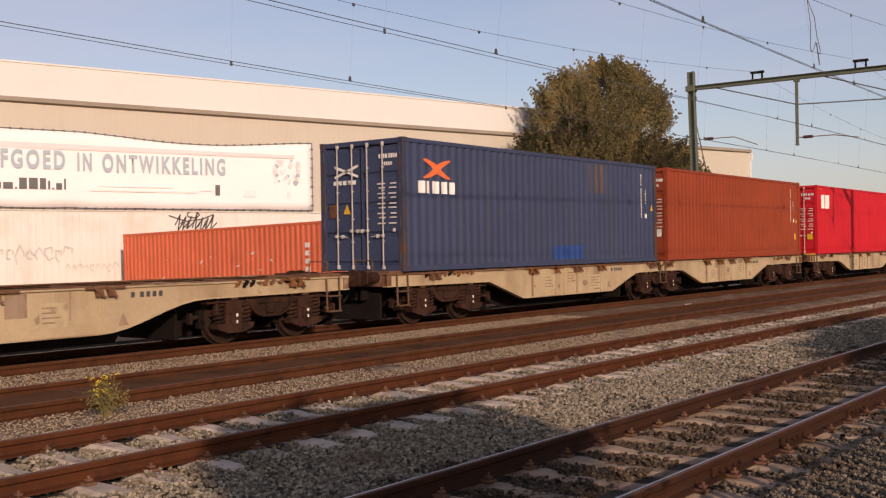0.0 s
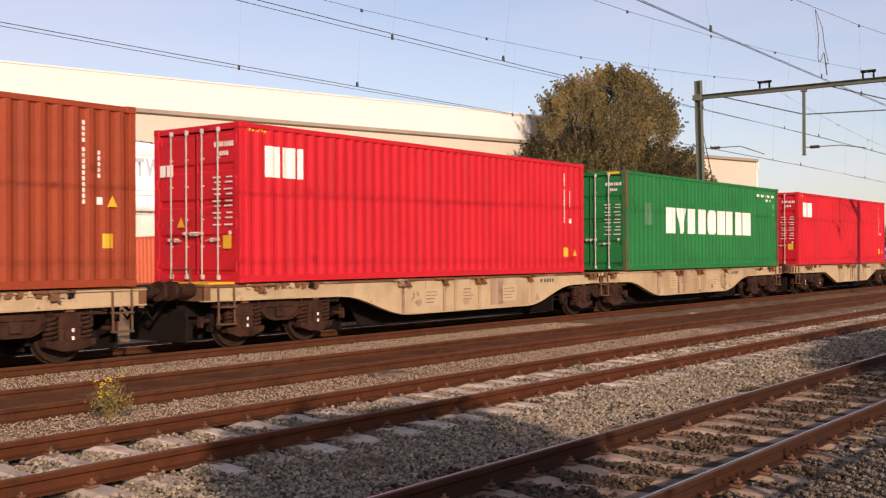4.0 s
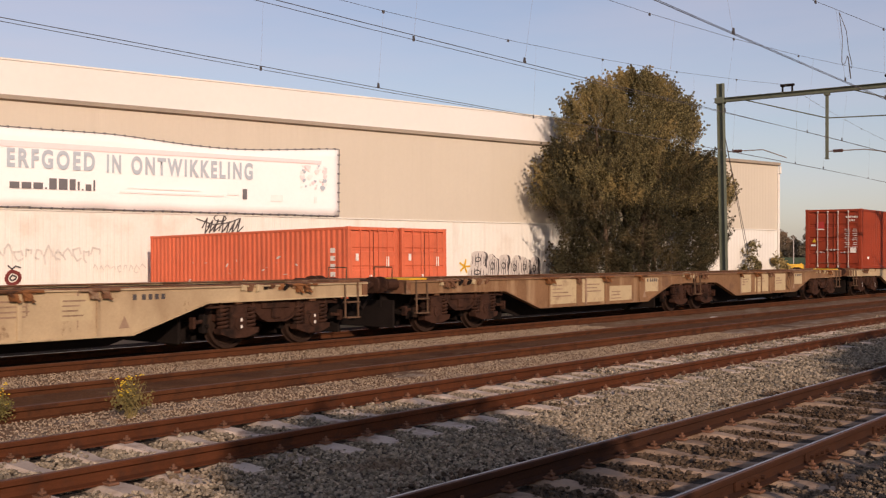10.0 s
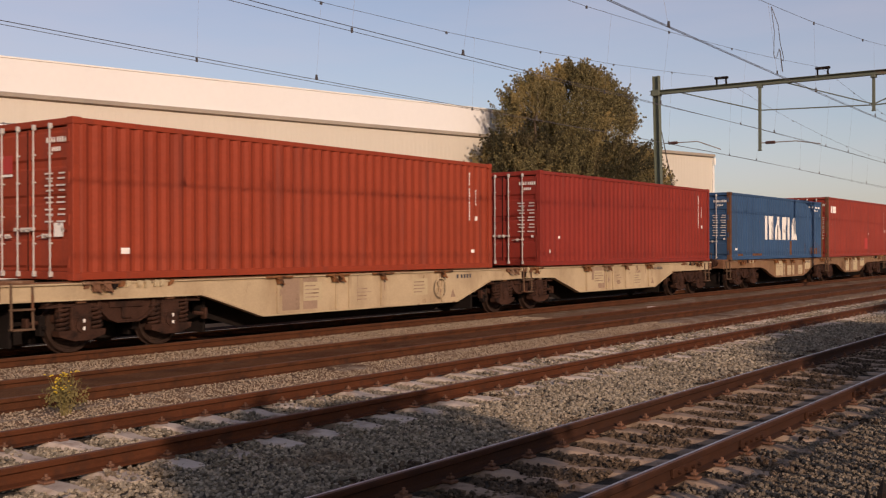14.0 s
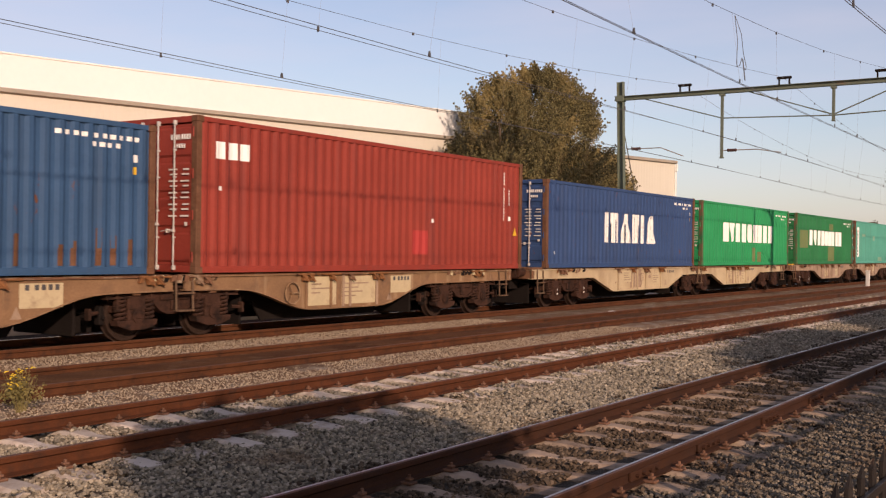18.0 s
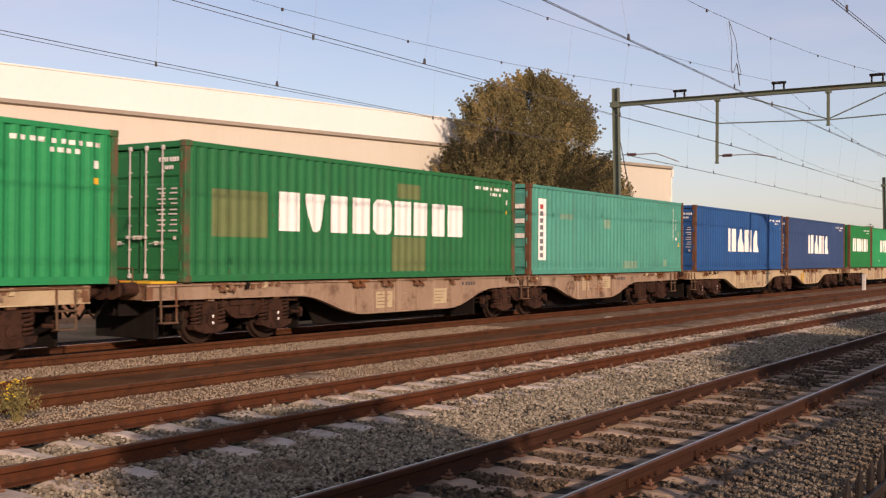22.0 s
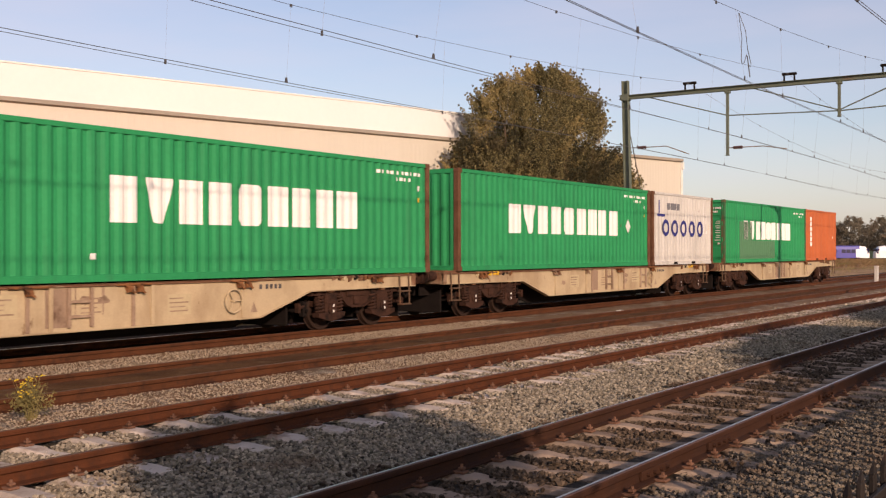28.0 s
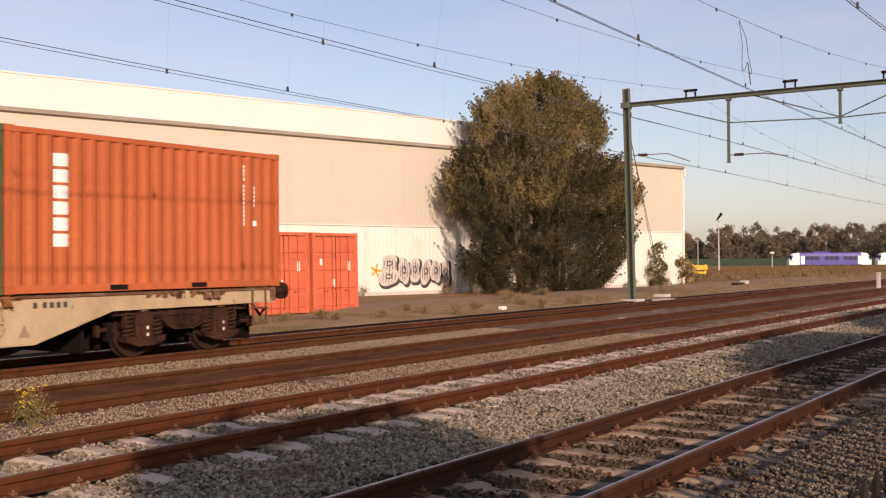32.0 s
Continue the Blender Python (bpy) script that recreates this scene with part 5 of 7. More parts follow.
hazard(c, L40 - 0.35, 1.6)
door_data(c, HIGH)
for k in (1, -1):
    s = Shape()
    for (ya, za), (yb, zb) in (((0.05, 2.22 + 0.12 * k), (0.75, 2.22 - 0.12 * k)),):
        s.add([(-0.014, ya, za - 0.03), (-0.014, yb, zb - 0.03), (-0.014, yb, zb + 0.03), (-0.014, ya, za + 0.03)], [(0, 1, 2, 3)])
    part("cross_stroke", s, M_WHITE_WORN, c)
for k in range(5):
    door_mark(c, 0.12 + 0.14 * k, 0.22 + 0.14 * k, 1.93, 2.02, M_WHITE_WORN, name="emblem_block")
door_mark(c, 0.68, 0.92, 1.2, 1.5, POST_RUST, name="placard")
part("warning_triangle", Shape().add([(-0.014, 0.28, 1.28), (-0.014, 0.5, 1.28), (-0.014, 0.39, 1.5)], [(0, 1, 2)]), M_YELLOW, c)

# 2: rust-red, plain
c = load(30.60, L40, HIGH, RUST_RED, "plain rust-red container with worn codes")
side_codes(c, L40, HIGH, upright=True)
door_data(c, HIGH)
door_mark(c, -1.0, -0.72, 0.75, 0.98, M_WHITE_WORN, name="placard")
hazard(c, L40 - 0.45, 1.35)
side_mark(c, L40 - 0.62, L40 - 0.42, 0.62, 0.85, M_YELLOW, "placard")


def red_box(x, text):
    c = load(x, L40, HIGH, BRIGHT_RED, text)
    blocks(c, 0.65, 1.60, 1.93, 2.50, (1, 1, 0.35), M_WHITE, 0.06)
    side_codes(c, L40, HIGH, upright=True)
    side_mark(c, L40 - 1.02, L40 - 0.82, 0.42, 0.66, M_YELLOW, "placard")
    hazard(c, L40 - 0.48, 0.52, 0.10)
    for k in range(5):
        side_mark(c, 0.22 + 0.10 * k, 0.28 + 0.10 * k, HIGH - 0.16, HIGH - 0.11, M_YELLOW, "height_stripe", 0.3)
    door_data(c, HIGH)
    door_mark(c, -1.0, -0.78, 0.62, 0.86, M_YELLOW, name="placard")
    for k, (a, b) in enumerate(((0.62, 0.80), (0.84, 1.0))):
        door_mark(c, a, b, 1.98, 2.2, M_WHITE, name="emblem_block")
    part("warning_triangle", Shape().add([(-0.014, 0.28, 1.02), (-0.014, 0.5, 1.02), (-0.014, 0.39, 1.22)], [(0, 1, 2)]), M_YELLOW, c)
    return c


def green_box(x, mat, text, H=HIGH, blocks_at=(3.6, 9.9), post=None, doors=True, L=L40, small=1.0, disc=True):
    c = load(x, L, H, mat, text, post=post or (POST_GREEN if doors else POST_RUST), doors=doors)
    blocks(c, blocks_at[0], blocks_at[1], H * 0.385, H * (0.69 if H < 2.7 else 0.66), NINE, M_WHITE, 0.16 * small, forms="rvrrorrrr")
    side_codes(c, L, H)
    side_mark(c, L - 0.50, L - 0.38, H * 0.64, H * 0.68, M_YELLOW, "plate")
    if doors:
        door_data(c, H)
    if disc:
        s = Shape().slab([(0.72 + 0.24 * math.cos(a), H * 0.66 + 0.24 * math.sin(a)) for a in (2 * math.pi * k / 20 for k in range(20))], "x", -0.016, -0.010)
        part("emblem_disc", s, M_WHITE_WORN, c, "round white emblem")
        s = Shape().slab([(0.72 + 0.07 * math.cos(a), H * 0.66 + 0.07 * math.sin(a)) for a in (2 * math.pi * k / 12 for k in range(12))], "x", -0.019, -0.016)
        part("emblem_centre", s, mat, c)
    return c


red_box(44.99, "bright red container with white block emblem and warning stickers")
c = green_box(59.60, GREEN, "green container with a row of large white blocks", blocks_at=(2.65, 9.45))
side_mark(c, 1.25, 1.7, 1.35, 2.0, PATCH_GREEN, "repair_patch")
for y in (0.55, -1.0):
    door_mark(c, y, y + 0.4, HIGH - 0.1, HIGH - 0.03, M_YELLOW, -0.0, "height_stripe")
red_box(74.04, "bright red container before empty wagons")

# 6, 7: brown-red and dark red
c = load(130.57, L40, LOW, BROWN_RED, "brown-red container with white door prints")
side_codes(c, L40, LOW, upright=True)
side_mark(c, 0.95, 1.10, 0.42, 0.52, M_WHITE, "sticker")
side_mark(c, L40 - 0.9, L40 - 0.75, 0.38, 0.46, M_WHITE, "sticker")
door_data(c, LOW)
door_mark(c, 0.38, 0.72, 1.75, 2.05, PATCH_RED, name="emblem_plate")
door_mark(c, 0.38, 0.72, 1.70, 1.74, M_WHITE_WORN, name="emblem_bar")
door_mark(c, -0.98, -0.74, 0.7, 0.92, M_WHITE_WORN, name="placard")
door_mark(c, 0.75, 0.95, 0.98, 1.06, M_WHITE, name="plate")
part("warning_triangle", Shape().add([(-0.014, 0.72, 1.15), (-0.014, 0.9, 1.15), (-0.014, 0.81, 1.32)], [(0, 1, 2)]), M_YELLOW, c)
c = load(145.18, L40, LOW, DARK_RED, "dark red container with worn white codes")
side_codes(c, L40, LOW, upright=True)
door_data(c, LOW)
side_mark(c, 0.5, 0.62, 0.35, 0.45, M_WHITE, "sticker")
side_mark(c, 1.0, 1.1, 0.75, 0.82, M_WHITE, "sticker")


def blue_box(x, mat, text, worn=False, H=LOW):
    c = load(x, L40, H, mat, text, post=POST_RUST)
    m = M_WHITE_WORN if worn else M_WHITE
    blocks(c, 4.05, 8.26, H * 0.31, H * 0.685, SIX, m, 0.17, forms="rrarra")
    if worn:
        for k in range(9):
            xk = 4.5 + 0.38 * k
            side_mark(c, xk, xk + 0.09, H * 0.31, H * (0.55 + 0.15 * ((k * 7) % 3) / 3), mat, "flaked_strip")
    side_codes(c, L40, H)
    door_data(c, H)
    side_mark(c, L40 - 0.50, L40 - 0.40, H * 0.66, H * 0.71, M_YELLOW, "plate")
    return c


c = blue_box(159.51, BLUE, "blue container with flaking white blocks", True)
side_mark(c, 0.6, 0.75, 0.38, 0.46, M_WHITE, "sticker")
side_mark(c, 6.95, 7.05, 0.42, 0.50, M_WHITE, "sticker")
for x, w in ((0.9, 0.5), (2.5, 1.2), (7.3, 0.25)):
    side_mark(c, x, x + w, 0.15, 0.24 if w > 0.3 else 0.75, POST_RUST, "rust_patch")
for x, h in ((9.4, 0.5), (10.2, 0.34), (10.45, 0.4), (10.95, 0.62), (11.25, 0.5), (11.6, 0.44)):
    side_mark(c, x, x + 0.10, 0.16, 0.16 + h, POST_RUST, "rust_run", 0.02)
# 9: brown-red with white letters-sized blocks
c = load(172.65, L40, HIGH, MAROON, "maroon container with a small white block emblem", post=POST_RUST)
blocks(c, 0.49, 1.38, 2.14, 2.46, (1, 1, 1), M_WHITE, 0.08)
side_mark(c, 6.9, 7.6, 0.38, 0.95, PATCH_RED, "repair_patch")
side_mark(c, 7.7, 7.82, 1.15, 1.24, M_WHITE, "sticker")
side_mark(c, 0.6, 0.68, 1.55, 1.63, M_WHITE, "sticker")
side_codes(c, L40, HIGH, upright=True)
hazard(c, L40 - 0.4, 1.0, 0.12)
door_data(c, HIGH)
c = blue_box(186.30, BLUE_DARK, "dark blue container with badly flaked white blocks", True)
side_mark(c, 0.5, 0.62, 0.42, 0.50, M_WHITE, "sticker")
c = green_box(199.35, GREEN_BRIGHT, "bright green container with white blocks and olive patches", LOW, (2.63, 9.52), disc=False)
side_mark(c, 6.55, 6.9, 0.16, 0.78, PATCH_OLIVE, "repair_patch")
side_mark(c, 7.3, 7.9, 0.14, 0.60, PATCH_OLIVE, "repair_patch")
c = green_box(213.04, GREEN_DULL, "dull patched green container with white blocks", LOW, (2.57, 9.49), disc=False)
side_mark(c, 0.7, 2.2, 0.85, 1.75, PATCH_OLIVE, "repair_patch")
side_mark(c, 6.4, 7.8, 0.16, 0.95, PATCH_OLIVE, "repair_patch")
side_mark(c, 6.6, 7.6, 1.85, 2.2, PATCH_OLIVE, "repair_patch")
# 13: pale teal with an upright white panel
c = load(226.07, L40, LOW, TEAL, "pale teal container with upright white panel", post=POST_RUST)
side_mark(c, 0.58, 1.02, 0.42, 2.20, M_WHITE, "emblem_panel")
for k in range(8):
    side_mark(c, 0.69, 0.90, 0.50 + 0.20 * k, 0.63 + 0.20 * k, PATCH_RED if k > 6 else M_PRINT_DARK, "panel_block").location.y = -0.003
for x, z, w, h in ((1.9, 1.65, 0.9, 0.16), (5.1, 1.45, 0.5, 0.28), (6.6, 0.15, 1.2, 0.25), (10.2, 0.2, 0.3, 0.25)):
    side_mark(c, x, x + w, z, z + h, PATCH_TEAL, "repair_patch")
side_codes(c, L40, LOW, upright=True)
hazard(c, L40 - 0.48, 1.0, 0.09)
side_mark(c, L40 - 0.54, L40 - 0.40, 1.32, 1.46, M_YELLOW, "plate")
for k in range(3):
    door_mark(c, -1.05, -0.62, 1.05 + 0.42 * k, 1.18 + 0.42 * k, M_WHITE_WORN, name="print_bar")
blue_box(239.62, BLUE_CLEAN, "clean blue container with white blocks")
blue_box(252.71, BLUE_DARK, "dark blue container with white blocks")
green_box(266.31, GREEN, "short green container with small white blocks", LOW, (0.90, 5.15), doors=False, L=L20, small=0.6, disc=False)
c = green_box(272.57, GREEN_BRIGHT, "green container with white blocks on a long wagon", LOW, (2.80, 9.40), doors=False, disc=False)
side_mark(c, 2.4, 2.52, 0.38, 0.48, M_WHITE, "sticker")
c = green_box(286.02, GREEN_BRIGHT, "green container with white blocks beside a grey one", LOW, (2.58, 9.60), doors=False, disc=True)
s = Shape().slab([(10.15, 1.32), (10.35, 1.10), (10.55, 1.32), (10.35, 1.54)], "y", -1.209, -1.203)
part("diamond_label", s, M_WHITE_WORN, c)
# 19: grey-white short container
c = load(298.47, L20, LOW, GREY_WHITE, "grey-white short container with navy blocks", post=POST_RUST, doors=False)
for k in range(5):
    x = 0.88 + 0.86 * k
    s = Shape()
    n = 20
    ring = [(math.cos(2 * math.pi * i / n), math.sin(2 * math.pi * i / n)) for i in range(n)]
    line = [(x + 0.32 + 0.31 * a, -1.206, 1.33 + 0.30 * b) for a, b in ring] + [(x + 0.32 + 0.19 * a, -1.206, 1.33 + 0.17 * b) for a, b in ring]
    s.add(line, [(i, (i + 1) % n, n + (i + 1) % n, n + i) for i in range(n)])
    part("emblem_ring", s, M_NAVY_MARK, c, "navy ring emblem")
for k in range(4):
    side_mark(c, 1.32 + 0.34 * k, 1.60 + 0.34 * k, 1.98, 2.22, M_PRINT_DARK, "emblem_block")
side_mark(c, 0.62, 0.70, 1.78, 2.3, M_NAVY_MARK, "emblem_block")
side_mark(c, 0.45, 1.2, 1.72, 1.82, M_NAVY_MARK, "print_bar")
side_codes(c, L20, LOW, M_PRINT_PALE, upright=True)
side_mark(c, L20 - 0.50, L20 - 0.38, 1.32, 1.5, M_YELLOW, "plate")
for x in (1.95, 3.75):
    part("fork_pocket", Shape().box(x, x + 0.36, -1.215, -1.10, 0.03, 0.115), M_DARK, c)
c = green_box(305.92, GREEN_BRIGHT, "green container with dull repainted panels and white blocks", LOW, (2.57, 9.41), disc=False)
side_mark(c, 1.9, 3.6, 0.16, 1.75, PATCH_GREEN, "repair_patch")
side_mark(c, 3.6, 6.9, 0.16, 0.95, PATCH_GREEN, "repair_patch")
# 21: orange-red short container, last
c = load(318.14, L20, LOW, ORANGE, "orange-red short container at the end of the train", doors=False)
for k in range(6):
    side_mark(c, 0.86, 1.16, 0.74 + 0.255 * k, 0.945 + 0.255 * k, M_WHITE, "emblem_block")
side_codes(c, L20, LOW, upright=True)
for x in (1.95, 3.75):
    part("fork_pocket", Shape().box(x, x + 0.36, -1.215, -1.10, 0.03, 0.115), M_DARK, c)


# ---- wagons ----
def wheelset():
    """Axle and two flanged wheels turned as one piece."""
    half = ((0.0, 0.08), (0.60, 0.08), (0.66, 0.13), (0.70, 0.15), (0.715, 0.38), (0.690, 0.40), (0.690, 0.47), (0.712, 0.487), (0.724, 0.462), (0.82, 0.455), (0.825, 0.40), (0.79, 0.38), (0.77, 0.16), (0.82, 0.13), (0.84, 0.085), (1.0, 0.08), (1.0, 0.001))
    prof = [(-y, r) for y, r in half[:0:-1]] + list(half)
    s, n = Shape(), 28
    for y, r in prof:
        s.v += [(r * math.cos(2 * math.pi * i / n), y, r * math.sin(2 * math.pi * i / n)) for i in range(n)]
    s.f = [(q * n + i, q * n + (i + 1) % n, (q + 1) * n + (i + 1) % n, (q + 1) * n + i) for q in range(len(prof) - 1) for i in range(n)]
    return s


def bogie_side():
    """Cast side frame of a two-axle bogie, outer face to -y."""
    top = [(-1.55, 0.80), (-1.40, 0.85), (-1.10, 0.91), (-0.5, 0.93), (0.5, 0.93), (1.10, 0.91), (1.40, 0.85), (1.55, 0.80)]
    low = [(-1.55, 0.76), (-1.20, 0.77), (-0.60, 0.75), (-0.50, 0.64), (-0.38, 0.53), (-0.22, 0.47), (0.22, 0.47), (0.38, 0.53), (0.50, 0.64), (0.60, 0.75), (1.20, 0.77), (1.55, 0.76)]
    s = Shape().slab(top + low[::-1], "y", -1.05, -0.96)
    for line in (top, low):
        for (xa, za), (xb, zb) in zip(line, line[1:]):
            s.slab([(xa, za - 0.016), (xb, zb - 0.016), (xb, zb + 0.016), (xa, za + 0.016)], "y", -1.12, -0.93)
    s.cbox(-0.34, 0.34, -1.09, -0.96, 0.70, 0.80).cbox(-0.10, 0.10, -1.10, -0.95, 0.52, 0.70)
    for x in (-1.28, -0.55, 0.55, 1.28):
        s.cbox(x - 0.035, x + 0.035, -1.10, -0.98, 0.56, 0.84)
    return s


def axlebox():
    s = Shape().cbox(-0.19, 0.19, -1.13, -0.95, -0.19, 0.33, 0.03)
    s.slab([(-0.44, -0.08), (-0.42, -0.17), (-0.16, -0.25), (0.16, -0.25), (0.42, -0.17), (0.44, -0.08)], "y", -1.14, -0.95)
    n = 14
    s.slab([(0.13 * math.cos(2 * math.pi * i / n), 0.13 * math.sin(2 * math.pi * i / n)) for i in range(n)], "y", -1.16, -1.11)
    return s.cbox(-0.06, 0.06, -1.175, -1.15, -0.06, 0.06, 0.01).cbox(-0.19, 0.19, -1.145, -1.12, 0.10, 0.17, 0.01)


def coil():
    return Shape().tube([(0.095 * math.cos(a), 0.075 * math.sin(a), 0.36 * a / (2 * math.pi * 5)) for a in (2 * math.pi * k / 10 for k in range(51))], 0.028, 5)


def bogie(w, x):
    """Two wheelsets in a frame with springs, brake gear and axleboxes, under a wagon."""
    b = part("bogie", stored("bogie_frame", lambda: Shape().cbox(-0.28, 0.28, -0.94, 0.94, 0.52, 0.82, 0.03).cbox(-1.25, -1.15, -0.94, 0.94, 0.50, 0.62).cbox(1.15, 1.25, -0.94, 0.94, 0.50, 0.62)), M_BOGIE, w, at=pose(x, 0, 0))
    for turn in (0, 180):
        part("side_frame", stored("side_frame", bogie_side), M_BOGIE, b, at=pose(0, 0, 0, 0, 0, turn))
        for ax in (-0.9, 0.9):
            part("axlebox", stored("axlebox", axlebox), M_BOGIE, b, at=pose(ax, 0, 0.46, 0, 0, turn) if turn == 0 else pose(ax, 0, 0.46, 0, 0, 180))
            for k in (-0.31, 0.31):
                part("coil_spring", stored("coil_spring", coil), M_BOGIE, b, at=pose(ax + k, -1.04 if turn == 0 else 1.04, 0.365))
            if turn == 0 and int(x * 7) % 2:
                for z in (0.42, 0.54):
                    part("chalk_mark", stored("chalk_mark", lambda: Shape().box(-0.02, 0.02, -1.1795, -1.176, 0, 0.055)), M_WHITE_WORN, b, at=pose(ax, 0.0, z - 0.04))
    # dark plates added to block the pale ground that shows through the bogie
    blocker = lambda: Shape().cbox(-1.95, 1.95, -0.30, -0.24, 0.14, 0.60, 0.01).cbox(-1.95, 1.95, 0.24, 0.30, 0.14, 0.60, 0.01).cbox(-0.42, -0.36, -0.66, 0.66, 0.20, 0.58, 0.01).cbox(0.36, 0.42, -0.66, 0.66, 0.20, 0.58, 0.01).cbox(-1.98, -1.92, -0.80, 0.80, 0.14, 0.72, 0.01).cbox(1.92, 1.98, -0.80, 0.80, 0.14, 0.72, 0.01)
    part("brake_rigging", stored("brake_rigging", blocker), M_DARK, b)
    for k in (-1, 1):
        part("slack_arm", stored(("slack_arm", k), lambda: Shape().tube([(k * 1.58, -0.92, 0.52), (k * 1.80, -0.96, 0.50)], 0.035, 6).cbox(k * 1.80 - 0.03, k * 1.80 + 0.03, -1.02, -0.90, 0.40, 0.60, 0.01)), M_BOGIE, b)
    for x0 in (-0.9, 0.9):
        part("frame_pad", stored("frame_pad", lambda: Shape().cbox(-0.20, 0.20, -1.14, -0.94, 0.87, 0.93, 0.012).cbox(-0.10, 0.06, -1.15, -1.0, 0.80, 0.86, 0.012)), M_WAGON_RUST, b, at=pose(x0, 0, 0))
    sets = []
    for ax in (-0.9, 0.9):
        sets.append(part("wheelset", stored("wheelset", wheelset), M_WHEEL, b, at=pose(ax, 0, 0.46)))
    for ax in (-1.42, -0.36, 0.36, 1.42):
        part("brake_block", stored("brake_block", lambda: Shape().cbox(-0.05, 0.05, -0.84, -0.70, 0.30, 0.62, 0.012).cbox(-0.03, 0.03, -0.90, 0.90, 0.40, 0.46, 0.008).cbox(-0.05, 0.05, 0.70, 0.84, 0.30, 0.62, 0.012)), M_DARK, b, at=pose(ax, 0, 0))
    return sets


WHEELSETS = []


def sill_outline(a, b, b1, b2, curved=False):
    if curved:
        rise = [(i / 8, 0.40 + 0.46 * (0.5 - 0.5 * math.cos(math.pi * i / 8))) for i in range(9)]
        return ([(a, 1.125), (a, 0.88)] + [(b1 + 3.7 - 2.2 * u, z) for u, z in rise[::-1]] + [(b2 - 3.8 + 2.2 * u, z) for u, z in rise] + [(b, 0.88), (b, 1.125)])
    return [(a, 1.125), (a, 0.88), (b1 + 1.55, 0.86), (b1 + 3.05, 0.40), (b2 - 3.15, 0.40), (b2 - 1.65, 0.86), (b, 0.88), (b, 1.125)]


